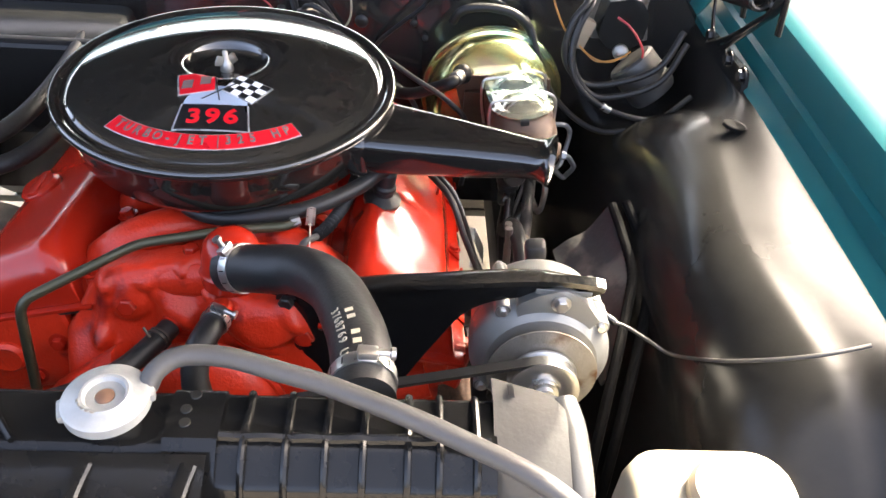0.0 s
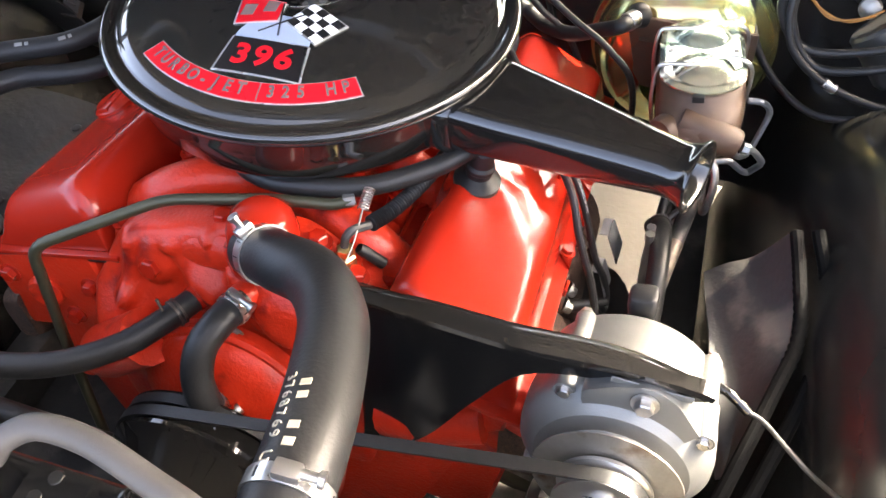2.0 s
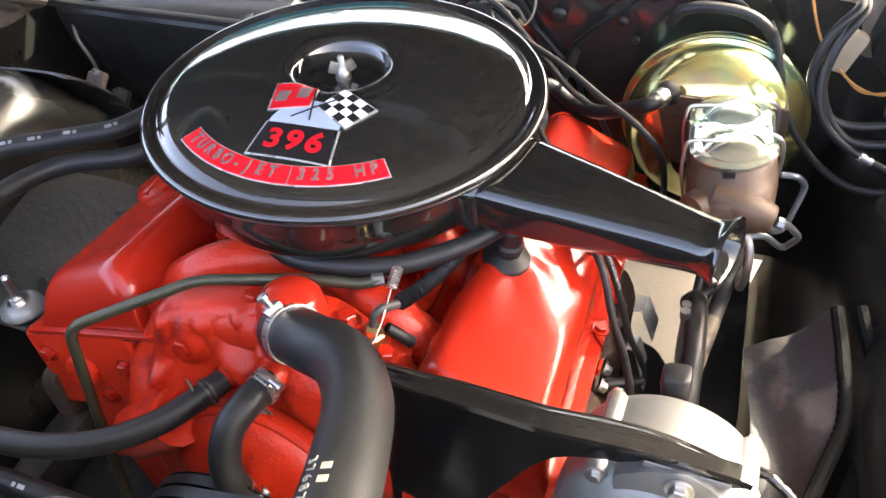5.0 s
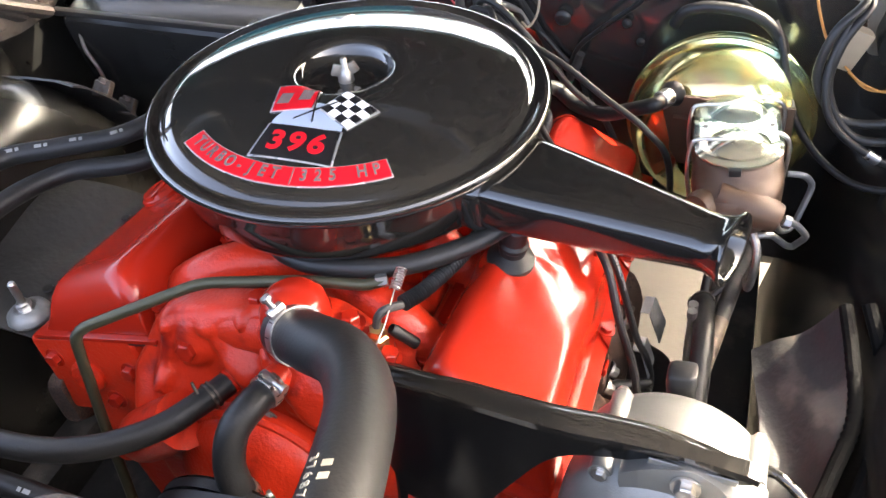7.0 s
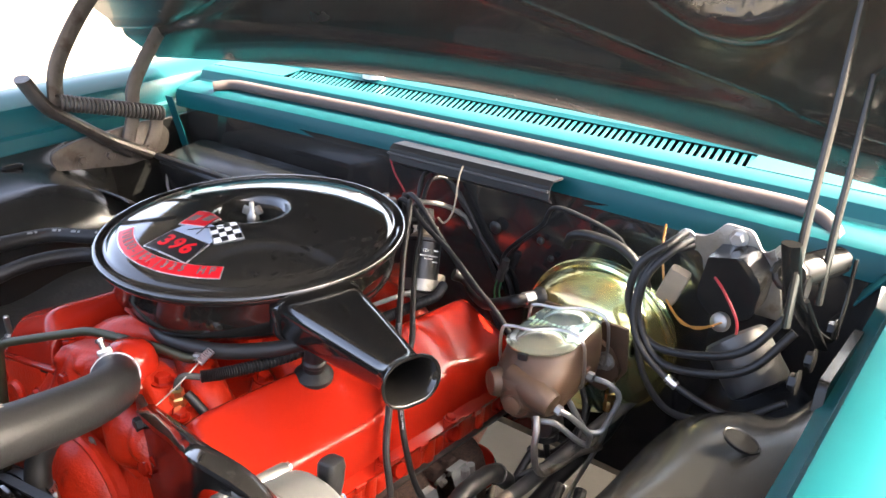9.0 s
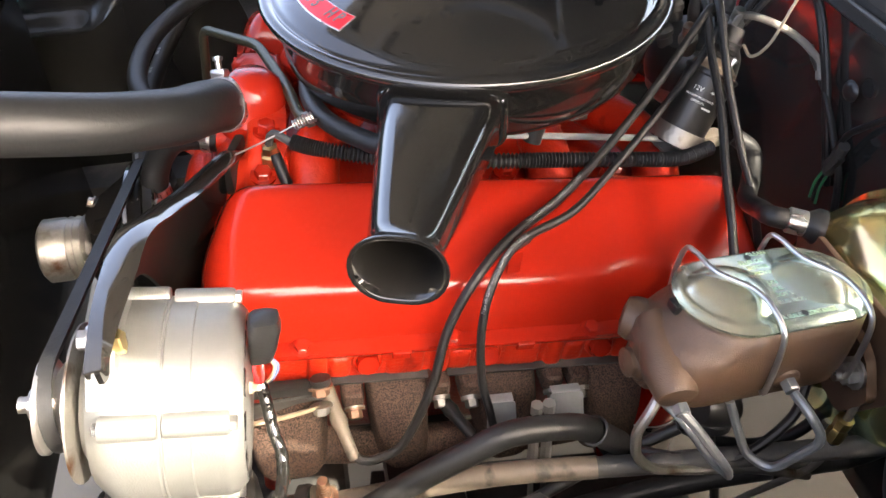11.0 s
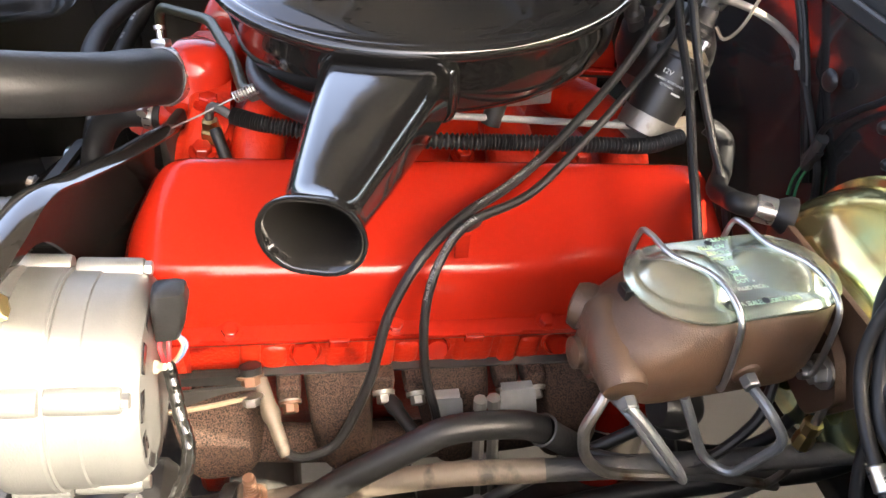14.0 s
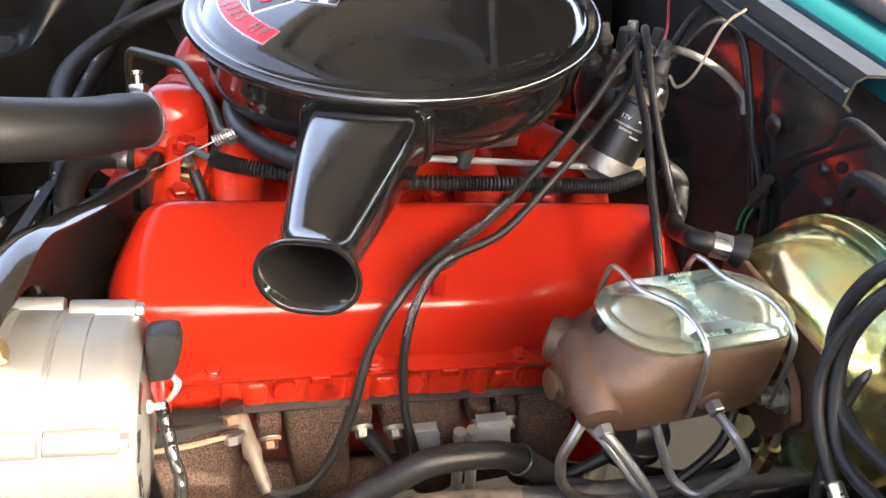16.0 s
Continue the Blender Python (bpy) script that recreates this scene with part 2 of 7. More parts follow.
def sweep(line, radius, seg=12, bm=None, caps=True, flat=1.0):
    """A tube round a line; radius a number or a function of 0..1 along it."""
    bm = bm or bmesh.new()
    n = len(line)
    tang = [(line[min(i + 1, n - 1)] - line[max(i - 1, 0)]).normalized() for i in range(n)]
    up = Vector((0, 0, 1)) if abs(tang[0].z) < 0.9 else Vector((1, 0, 0))
    nrm = tang[0].cross(up).normalized()
    rings = []
    for i in range(n):
        nrm = (nrm - tang[i] * nrm.dot(tang[i])).normalized()
        bi = tang[i].cross(nrm)
        r = radius(i / (n - 1)) if callable(radius) else radius
        rings.append([bm.verts.new(line[i] + (nrm * math.cos(2 * math.pi * k / seg) + bi * flat * math.sin(2 * math.pi * k / seg)) * r) for k in range(seg)])
    for a, b in zip(rings, rings[1:]):
        for k in range(seg):
            bm.faces.new((a[k], a[(k + 1) % seg], b[(k + 1) % seg], b[k]))
    if caps:
        bm.faces.new(rings[0][::-1])
        bm.faces.new(rings[-1])
    return bm


def tube(pts, r, seg=12, n=8, bm=None, flat=1.0):
    return sweep(spline(pts, n), r, seg, bm, True, flat)


def pipe(pts, r, bend=0.02, seg=10, bm=None):
    return sweep(rounded(pts, bend), r, seg, bm)


def lathe(profile, seg=48, m=None, bm=None):
    """Turns (radius, height) pairs round z, then moves by m."""
    bm = bm or bmesh.new()
    m = m or Matrix()
    rings = []
    for r, h in profile:
        if r < 1e-6:
            rings.append([bm.verts.new(m @ Vector((0, 0, h)))])
        else:
            rings.append([bm.verts.new(m @ Vector((r * math.cos(2 * math.pi * k / seg), r * math.sin(2 * math.pi * k / seg), h))) for k in range(seg)])
    for a, b in zip(rings, rings[1:]):
        for k in range(seg):
            j = (k + 1) % seg
            if len(a) == 1 and len(b) == 1:
                continue
            if len(a) == 1:
                bm.faces.new((a[0], b[j], b[k]))
            elif len(b) == 1:
                bm.faces.new((a[k], a[j], b[0]))
            else:
                bm.faces.new((a[k], a[j], b[j], b[k]))
    return bm


def along(a, b, roll=0):
    """A pose whose z axis runs from a to b, at a."""
    a, b = Vector(a), Vector(b)
    return Matrix.Translation(a) @ (b - a).to_track_quat("Z", "Y").to_matrix().to_4x4() @ pose(0, 0, 0, 0, 0, roll)


def box(size, m=None, bevel=0.004, seg=2, bm=None):
    """A bevelled block of that size, centred, moved by m."""
    t = bmesh.new()
    bmesh.ops.create_cube(t, size=1.0)
    bmesh.ops.scale(t, vec=size, verts=t.verts)
    if bevel:
        bmesh.ops.bevel(t, geom=t.edges[:], offset=min(bevel, min(size) * 0.45), segments=seg, profile=0.6, affect="EDGES")
    if m is not None:
        bmesh.ops.transform(t, matrix=m, verts=t.verts)
    return merge(bm, t)


def merge(bm, t):
    if bm is None:
        return t
    me = bpy.data.meshes.new("tmp")
    t.to_mesh(me)
    t.free()
    bm.from_mesh(me)
    bpy.data.meshes.remove(me)
    return bm


def prism(poly, depth, m=None, bevel=0.003, seg=2, bm=None):
    """A polygon in x, y extruded along z by depth, its edges bevelled."""
    t = bmesh.new()
    lo = [t.verts.new((x, y, 0)) for x, y in poly]
    hi = [t.verts.new((x, y, depth)) for x, y in poly]
    t.faces.new(lo[::-1])
    t.faces.new(hi)
    n = len(poly)
    for i in range(n):
        t.faces.new((lo[i], lo[(i + 1) % n], hi[(i + 1) % n], hi[i]))
    if bevel:
        bmesh.ops.bevel(t, geom=t.edges[:], offset=bevel, segments=seg, profile=0.6, affect="EDGES", clamp_overlap=True)
    if m is not None:
        bmesh.ops.transform(t, matrix=m, verts=t.verts)
    return merge(bm, t)


def loft(rings, close=True, caps=True, bm=None):
    bm = bm or bmesh.new()
    vs = [[bm.verts.new(p) for p in r] for r in rings]
    n = len(vs[0])
    for a, b in zip(vs, vs[1:]):
        for k in range(n if close else n - 1):
            bm.faces.new((a[k], a[(k + 1) % n], b[(k + 1) % n], b[k]))
    if caps and close:
        bm.faces.new(vs[0][::-1])
        bm.faces.new(vs[-1])
    return bm


def slab(grid, thick):
    """A bent sheet through a grid of points, thickened downwards along its normals."""
    bm = bmesh.new()
    vs = [[bm.verts.new(p) for p in row] for row in grid]
    for a, b in zip(vs, vs[1:]):
        for k in range(len(a) - 1):
            bm.faces.new((a[k], a[k + 1], b[k + 1], b[k]))
    bm.normal_update()
    bmesh.ops.solidify(bm, geom=bm.faces[:], thickness=thick)
    return bm


def bolt(at, way, r=0.007, h=0.007, bm=None, washer=True):
    """A hexagon head on a washer, standing along way."""
    m = along(at, Vector(at) + Vector(way))
    bm = bm or bmesh.new()
    if washer:
        lathe([(0, 0), (r * 1.45, 0), (r * 1.45, h * 0.22), (0, h * 0.22)], 14, m, bm)
    lathe([(0, h * 0.2), (r, h * 0.2), (r, h * 0.9), (r * 0.85, h), (0, h)], 6, m, bm)
    return bm


def text_mesh(name, body, size, m, material, parent, squeeze=1.0, depth=0.0004):
    """Raised lettering laid on a surface by m."""
    cu = bpy.data.curves.new(name, "FONT")
    cu.body, cu.size, cu.extrude, cu.align_x, cu.align_y, cu.resolution_u = body, size, depth, "CENTER", "CENTER", 3
    tmp = bpy.data.objects.new(name, cu)
    me = bpy.data.meshes.new_from_object(tmp)
    bpy.data.objects.remove(tmp)
    bm = bmesh.new()
    bm.from_mesh(me)
    bpy.data.meshes.remove(me)
    bmesh.ops.transform(bm, matrix=m @ Matrix.Diagonal((squeeze, 1, 1, 1)), verts=bm.verts)
    return part(name, bm, material, parent, smooth=0)


# ---- ground ----
bm = bmesh.new()
bmesh.ops.create_grid(bm, x_segments=2, y_segments=2, size=400)
tagged(part("ground", bm, M_CONCRETE, smooth=0), "pale sunlit concrete forecourt under the car", "ground", kind="structure")


def lerp(a, b, t):
    return a + (b - a) * t


def steps(a, b, n):
    return [a + (b - a) * i / n for i in range(n + 1)]


def sstep(a, b, x):
    t = max(0.0, min(1.0, (x - a) / (b - a)))
    return t * t * (3 - 2 * t)


# ---- car body ----
# The body leans a little against the engine.
CT = Matrix.Translation((0, 0, 1.012)) @ Matrix.Rotation(radians(-0.5), 4, "Y") @ Matrix.Translation((0, 0, -1))
# what hangs from the hinges leans a little more
CH = Matrix.Translation((0, 0, 1)) @ Matrix.Rotation(radians(-2.3), 4, "Y") @ Matrix.Translation((0, 0, -1))
car = thing("car", "teal vintage car with its hood raised and engine bay open", "car", (0, 0, 0))


def cpart(name, bm, material, parent=None, label="", smooth=35, lean=None):
    bmesh.ops.transform(bm, matrix=lean or CT, verts=bm.verts)
    return part(name, bm, material, parent or car, label, smooth)


# wings: inner channel, lip, crowned top, outer side
WING = [(0.722, 0.908), (0.732, 0.918), (0.742, 0.924), (0.745, 0.950), (0.752, 0.956), (0.754, 0.990), (0.760, 1.004), (0.770, 1.011), (0.80, 1.022), (0.87, 1.020), (0.93, 0.995), (0.965, 0.94), (0.975, 0.77), (0.968, 0.55), (0.945, 0.28)]
for sgn in (1, -1):
    g = [[Vector((sgn * x, y, z - 0.03 * max(0, (-0.45 - y)) ** 1.5)) for x, z in WING] for y in steps(-1.05, 0.72, 30)]
    cpart("wing", slab(g if sgn < 0 else g[::-1], 0.0015), M_TEAL, smooth=25)


# inner wings: wheel-house panels with a swelling over the tyre
def inner_xz(y, v):
    sw = math.exp(-((y + 0.20) / 0.17) ** 2)
    if v < 0.4:
        t = v / 0.4
        x, z = lerp(0.49, 0.535, t), lerp(0.40, 0.72, t)
    elif v < 0.86:
        a = (v - 0.4) / 0.46 * math.pi / 2
        x, z = 0.535 + 0.10 * (1 - math.cos(a)), 0.72 + 0.175 * math.sin(a)
    else:
        t = (v - 0.86) / 0.14
        x, z = 0.635 + 0.100 * t, 0.895 + 0.018 * t
    k = sstep(0.35, 0.8, v)
    drop = 0.16 * sstep(0.05, 0.38, y) + 0.10 * sstep(-0.38, -0.62, y)
    z -= drop * k * (1 - sstep(0.88, 1.0, v))
    x += 0.035 * (1 - sw) * k * (1 - sstep(0.85, 1.0, v))
    return x, z


def inner_left(y, v):
    """The passenger's panel: a taller housing with a level shelf, rounded off at the back and front."""
    if v < 0.45:
        t = v / 0.45
        x, z = lerp(0.450, 0.472, t), lerp(0.40, 0.80, t)
    elif v < 0.8:
        a = (v - 0.45) / 0.35 * math.pi / 2
        x, z = 0.472 + 0.085 * (1 - math.cos(a)), 0.80 + 0.115 * math.sin(a)
    else:
        t = (v - 0.8) / 0.2
        x, z = 0.557 + 0.178 * t, 0.915 + 0.010 * t
    k = sstep(0.15, 0.7, v) * (1 - sstep(0.90, 1.0, v))
    back = max(0.0, min(1.0, (y + 0.06) / 0.24))
    z -= k * (0.28 * (1 - math.sqrt(max(0.0, 1 - back * back))) + 0.22 * sstep(-0.36, -0.55, y))
    x += 0.10 * sstep(-0.34, -0.50, y) * (1 - sstep(0.8, 1.0, v))
    return x, z


for sgn in (1, -1):
    shape = inner_xz if sgn > 0 else inner_left
    g = [[Vector((sgn * shape(y, v)[0], y, shape(y, v)[1])) for v in steps(0, 1, 40)] for y in (steps(-0.66, 0.40, 44) if sgn > 0 else steps(-0.66, 0.18, 60))]
    pan = cpart("inner_wing", slab(g if sgn > 0 else g[::-1], 0.002), M_BLACK_PANEL, None, "" if sgn > 0 else "glossy black wheel-house panel", smooth=60)
    # drain hole with a raised rim
    m = pose(0.679 if sgn > 0 else -0.668, 0.026 if sgn > 0 else -0.03, 0.9085 if sgn > 0 else 0.9225, 0, sgn * 14 if sgn > 0 else 0, 0)
    oval = Matrix.Diagonal((1.15, 0.8, 1, 1)) if sgn > 0 else Matrix.Diagonal((0.75, 1.3, 1, 1))
    cpart("hole_rim", lathe([(0.014, 0.0), (0.0160, 0.0), (0.0168, 0.0012), (0.0158, 0.002), (0.0148, 0.0015), (0.014, -0.001)], 28, m @ oval), M_BLACK_PANEL, pan)
    part("hole", lathe([(0.0142, -0.004), (0.0142, 0.0010), (0.0120, 0.0012), (0.006, 0.0010), (0, 0.0010)], 24, CT @ m @ oval), M_STRIP, pan)

cpart("wing_side", slab([[Vector((0.7235 - 0.006 * t + 0.003 * math.sin(9 * t), y, lerp(0.909, 0.66, t))) for t in steps(0, 1, 10)] for y in steps(0.02, 0.384, 12)], 0.002), M_TEAL, None, "teal painted inner side of the wing", 50)
cpart("side_panel", box((0.003, 0.30, 0.62), pose(-0.712, 0.31, 0.62), 0.001, 1), M_BLACK_PANEL, None, "black side panel below the hinge")

# bolted flange behind the passenger housing
FL = [Vector((0, -0.06 + 0.245 * math.sin(a), 0.645 + 0.270 * math.cos(a))) for a in steps(0.55, 1.35, 18)]
g = [[p + Vector((-0.600, 0.002, -0.004)), p + Vector((-0.545, 0.006, -0.002)), p + Vector((-0.500, 0.010, -0.004)), p + Vector((-0.478, 0.014, -0.012))] for p in FL]
flange = cpart("housing_flange", slab(g, 0.003), M_GREY_STEEL, None, "bare grey steel flange", 50)
for k in (7, 12):
    q = FL[k] + Vector((-0.492, 0.014, -0.002))
    cpart("flange_clip", box((0.030, 0.012, 0.026), pose(q.x, q.y + 0.004, q.z, -50, 0, 0), 0.004), M_HINGE, flange, "greasy steel clip")
    cpart("clip_bolt", bolt(q + Vector((0, 0.006, 0.008)), (0.25, 0.6, 0.7), 0.007, 0.008), M_HINGE, flange)

# pressed ribs and a rubber flap on the driver's inner wing
for pts in ([(0.520, -0.030, 0.822), (0.528, -0.08, 0.808), (0.532, -0.14, 0.795), (0.515, -0.20, 0.785), (0.492, -0.27, 0.765), (0.470, -0.34, 0.70), (0.465, -0.37, 0.60)],
            [(0.541, -0.022, 0.822), (0.556, -0.07, 0.800), (0.558, -0.13, 0.788), (0.540, -0.20, 0.780), (0.516, -0.27, 0.760), (0.492, -0.34, 0.70), (0.485, -0.37, 0.60)]):
    line = spline(pts, 14)
    bm = sweep(line, lambda t: 0.0068 + (0.0007 * math.sin(t * 260) if 0.05 < t < 0.42 else 0), 10)
    part("seal_strip", bm, M_STRIP, car, "black ribbed rubber seal strip")
flap_in = spline([(0.4515, -0.030, 0.735), (0.460, -0.12, 0.735), (0.4675, -0.205, 0.735), (0.488, -0.262, 0.715)], 6)
flap_out = spline([(0.524, -0.020, 0.812), (0.530, -0.10, 0.798), (0.522, -0.18, 0.784), (0.494, -0.268, 0.755)], 6)
g = [[p.lerp(q, t) + Vector((0, 0, 0.004 * math.sin(9 * t + 30 * p.y) - 0.012 * math.sin(math.pi * t))) for t in steps(0, 1, 10)] for p, q in zip(flap_in, flap_out)]
part("splash_flap", slab(g, 0.004), M_DUSTY, car, "worn dusty black rubber splash flap", 50)

# firewall and cowl
def cowl_bow(x):
    return 0.012 - 0.020 * (x / 0.74) ** 2


g = [[Vector((x, 0.392 + cowl_bow(x) * 0.6 - 0.02 * sstep(0.62, 0.5, z) , z)) for z in steps(0.50, 0.955, 12)] for x in steps(-0.71, 0.722, 30)]
cpart("firewall", slab(g, 0.004), M_FIREWALL, None, "glossy black painted bulkhead", 50)
cpart("toe_board", slab([[Vector((x, y, z)) for y, z in ((0.376, 0.505), (0.41, 0.49), (0.46, 0.462), (0.54, 0.38), (0.635, 0.272))] for x in steps(-0.70, 0.70, 6)], 0.004), M_DUSTY, None, "dusty black toe board", 50)
cowl_x = steps(-0.735, 0.735, 44)
COWL = [(0.386, 0.945), (0.387, 0.968), (0.393, 0.981), (0.405, 0.988), (0.452, 0.990), (0.458, 0.994), (0.466, 1.012), (0.474, 1.016), (0.490, 1.0180), (0.497, 1.0187)]
g = [[Vector((x, y + cowl_bow(x), z)) for y, z in COWL] for x in cowl_x]
cpart("cowl_front", slab(g, 0.0015), M_TEAL, smooth=30)
VX = 0.500
for k in range(79):
    x = -VX + k * (2 * VX) / 78
    m = CT @ pose(x, 0.525 + cowl_bow(x), 1.0180, 3.0, 0, 17 - 16 * x)
    if k == 0:
        slat = part("vent_slat", box((0.0062, 0.062, 0.0026), None, 0.0008, 1), M_TEAL, car)
        slat.matrix_basis = m
    else:
        o = slat.copy()
        scene.collection.objects.link(o)
        o.matrix_basis = m
g = [[Vector((x, y + cowl_bow(x), z)) for y, z in ((0.490, 1.012), (0.494, 0.965), (0.554, 0.965), (0.558, 1.0255))] for x in cowl_x]
cpart("vent_trough", slab(g, 0.002), M_STRIP)
g = [[Vector((x, y + cowl_bow(x), z)) for y, z in ((0.553, 1.0222), (0.556, 1.0240), (0.560, 1.0275), (0.59, 1.033), (0.70, 1.042), (0.74, 1.02))] for x in cowl_x]
cpart("cowl_rear", slab(g, 0.0015), M_TEAL, smooth=30)
for sgn in (1, -1):
    g = [[Vector((sgn * x, y + cowl_bow(x), z)) for y, z in ((0.496, 1.0195), (0.525, 1.0215), (0.556, 1.0245))] for x in steps(VX + 0.004, 0.735, 6)]
    cpart("cowl_corner", slab(g if sgn > 0 else g[::-1], 0.0015), M_TEAL)
ws = cpart("windshield", slab([[Vector((x, 0.705 + cowl_bow(x) * 1.6 + 0.55 * t, 1.044 + 0.42 * t)) for t in steps(0, 1, 4)] for x in steps(-0.70, 0.70, 20)], 0.004), M_GLASS)
ws.visible_shadow = False
cpart("windshield_trim", tube([(x, 0.695 + cowl_bow(x) * 1.6, 1.046) for x in steps(-0.70, 0.70, 12)], 0.006, 8, 4), M_STEEL, None, "bright metal trim")
cpart("weatherstrip", tube([(-0.625, 0.405, 0.998)] + [(x, 0.436 + 1.2 * cowl_bow(x), 1.001) for x in steps(-0.59, 0.59, 12)] + [(0.635, 0.425, 0.996), (0.660, 0.402, 0.978), (0.668, 0.385, 0.950)], 0.0115, 12, 6), M_SEAL, None, "faded brown-grey rubber seal")
wip = cpart("wiper_base", lathe([(0, 0.0), (0.026, 0.0), (0.025, 0.008), (0.016, 0.018), (0.006, 0.022), (0, 0.022)], 24, pose(-0.305, 0.580, 1.030)), M_STEEL, None, "bright metal")
cpart("wiper_arm", tube([(-0.305, 0.580, 1.050), (-0.35, 0.597, 1.055), (-0.44, 0.622, 1.058), (-0.58, 0.628, 1.055)], 0.007, 8, 6, flat=0.6), M_STEEL, wip)

# hood, hinged at the cowl and raised
HA = radians(39)
HOOD = Matrix.Translation((0, 0.432, 1.098)) @ Matrix.Rotation(-HA, 4, "X")


def hood_p(u, v, dz=0.0):
    p = HOOD @ Vector((u, -v, 0.045 * (1 - (u / 0.74) ** 2) * sstep(0, 0.5, v) + dz))
    k = (u / 0.79) ** 2 * max(0, 1 - v)
    return p + Vector((0, -0.060 * k, 0.012 * u / 0.79 - 0.025 * k))


g = [[hood_p(u, v, 0.032) for v in steps(-0.02, 1.50, 26)] for u in steps(-0.79, 0.79, 26)]
cpart("hood_skin", slab(g, 0.002), M_TEAL, smooth=40, lean=Matrix())
g = [[hood_p(u, v, lerp(0.032, 0.004, sstep(0, 1, t)) - 0.004 * t) for v, t in ((-0.022, 0), (-0.020, 0.5), (-0.012, 0.9), (0.0, 1.0), (0.03, 1.0))] for u in steps(-0.79, 0.79, 26)]
cpart("hood_hem", slab(g, 0.002), M_TEAL, smooth=40, lean=Matrix())


def hood_ribs(u, v):
    """Depth of the pressed frame under the skin: hollows with beaded edges between ribs."""
    mid = math.hypot(u / 0.40, (v - 0.66) / 0.36)
    side = math.hypot((abs(u) - 0.56) / 0.15, (v - 0.62 - 0.25 * (abs(u) - 0.56)) / 0.34)
    front = math.hypot(u / 0.50, (v - 1.24) / 0.14)
    hollow = max(1 - sstep(0.955, 1.0, q) for q in (mid, side, front))
    bead = max(math.exp(-((q - 1.06) / 0.022) ** 2) for q in (mid, side))
    fold = 0.22 * sstep(0.118, 0.135, v) + 0.25 * math.exp(-((v - 0.20 - 0.10 * math.cos(4.2 * u)) / 0.008) ** 2)
    return 1 - hollow - fold * (1 - hollow) + 0.16 * bead


g = [[hood_p(u, v, 0.026 - 0.032 * hood_ribs(u, v)) for v in steps(0.005, 1.48, 190)] for u in steps(-0.78, 0.78, 170)]
cpart("hood_frame", slab(g, 0.0015), M_HOOD, None, "black pressed inner frame of the hood", 60, lean=Matrix())


def round2d(pts, r, n=4):
    return [(q.x, q.y) for q in rounded([(x, y, 0) for x, y in pts], r, n)]


# hood hinges: plate, arms and a coil spring
def hinge(sgn):
    X = lambda d: sgn * ((0.672 if sgn < 0 else 0.708) + d)
    # The driver's hinge is coloured black to stand for the shade on it.
    steel = M_HINGE if sgn < 0 else M_BLACK_PANEL
    k_ = 1.0 if sgn < 0 else 0.32
    hb = cpart("hinge", prism(round2d([(0.05, 0.925), (0.20, 0.898), (0.29, 0.905), (0.31, 0.95), (0.27, 0.982), (0.10, 0.975), (0.04, 0.96), (0.05, 0.925)] if sgn < 0 else [(0.12, 0.895), (0.29, 0.880), (0.30, 0.910), (0.13, 0.925), (0.12, 0.895)], 0.02 if sgn < 0 else 0.008), 0.010, Matrix.Translation((X(0.006), 0, 0)) @ Matrix(((0, 0, 1, 0), (1, 0, 0, 0), (0, 1, 0, 0), (0, 0, 0, 1))), 0.003), M_HINGE if sgn < 0 else M_BLACK_PANEL, None, "greasy bare-metal hood hinge, black on the driver side to show shade", lean=CH)
    for pts, r in (([(0.02, 1.112), (0.05, 1.055), (0.09, 1.020), (0.16, 0.965), (0.24, 0.915)], 0.027), ([(0.07, 1.04), (0.13, 0.985), (0.20, 0.925)], 0.021), ([(0.285, 1.0), (0.272, 0.955), (0.245, 0.915)], 0.016)):
        cpart("link", tube([(X(-0.004 - 0.8 * (r - 0.015)), y, z) for y, z in pts], r * k_, 12, 5, flat=0.45), steel, hb, lean=CH)
    if sgn < 0:
        arms = ([(0.072, 1.045), (0.085, 1.11), (0.115, 1.16), (0.17, 1.225), (0.235, 1.285)], [(0.20, 0.94), (0.225, 1.0), (0.235, 1.05), (0.26, 1.09), (0.325, 1.165)])
    else:
        arms = ([(0.03, 1.03), (0.045, 1.12), (0.085, 1.22), (0.115, 1.31)], [(0.15, 1.00), (0.165, 1.07), (0.195, 1.155), (0.235, 1.26)])
    for pts in arms:
        cpart("arm", tube([(X(-0.010), y, z) for y, z in pts], 0.016 if sgn < 0 else 0.0075, 12, 6, flat=0.5), steel, hb, lean=CH)
    a, b = Vector((X(-0.024), 0.070, 1.060)), Vector((X(-0.024), 0.285, 0.994))
    n = 26
    line = []
    mm = along(a, b)
    for k in range(n * 12 + 1):
        w = 2 * math.pi * k / 12
        line.append(mm @ Vector((0.0135 * math.cos(w), 0.0135 * math.sin(w), (b - a).length * k / (n * 12))))
    cpart("spring", sweep(line, 0.0034, 6), steel, hb, lean=CH)
    for y, z in ((0.072, 1.05), (0.16, 0.93), (0.25, 0.925), (0.10, 0.935)):
        cpart("bolt", bolt((X(-0.006), y, z), (-sgn, 0, 0), 0.009, 0.009), steel, hb, lean=CH)
    if sgn > 0:
        g = [[Vector((X(-0.005) + 0.045 * t, y, lerp(0.93, 1.0, t))) for t in steps(0, 1, 4)] for y in steps(0.335, 0.405, 4)]
    else:
        g = [[Vector((-0.672 + 0.026 * u, lerp(0.338, 0.312, t), lerp(0.86, 0.99, t))) for t in steps(0, 1, 4)] for u in steps(0, 1, 3)]
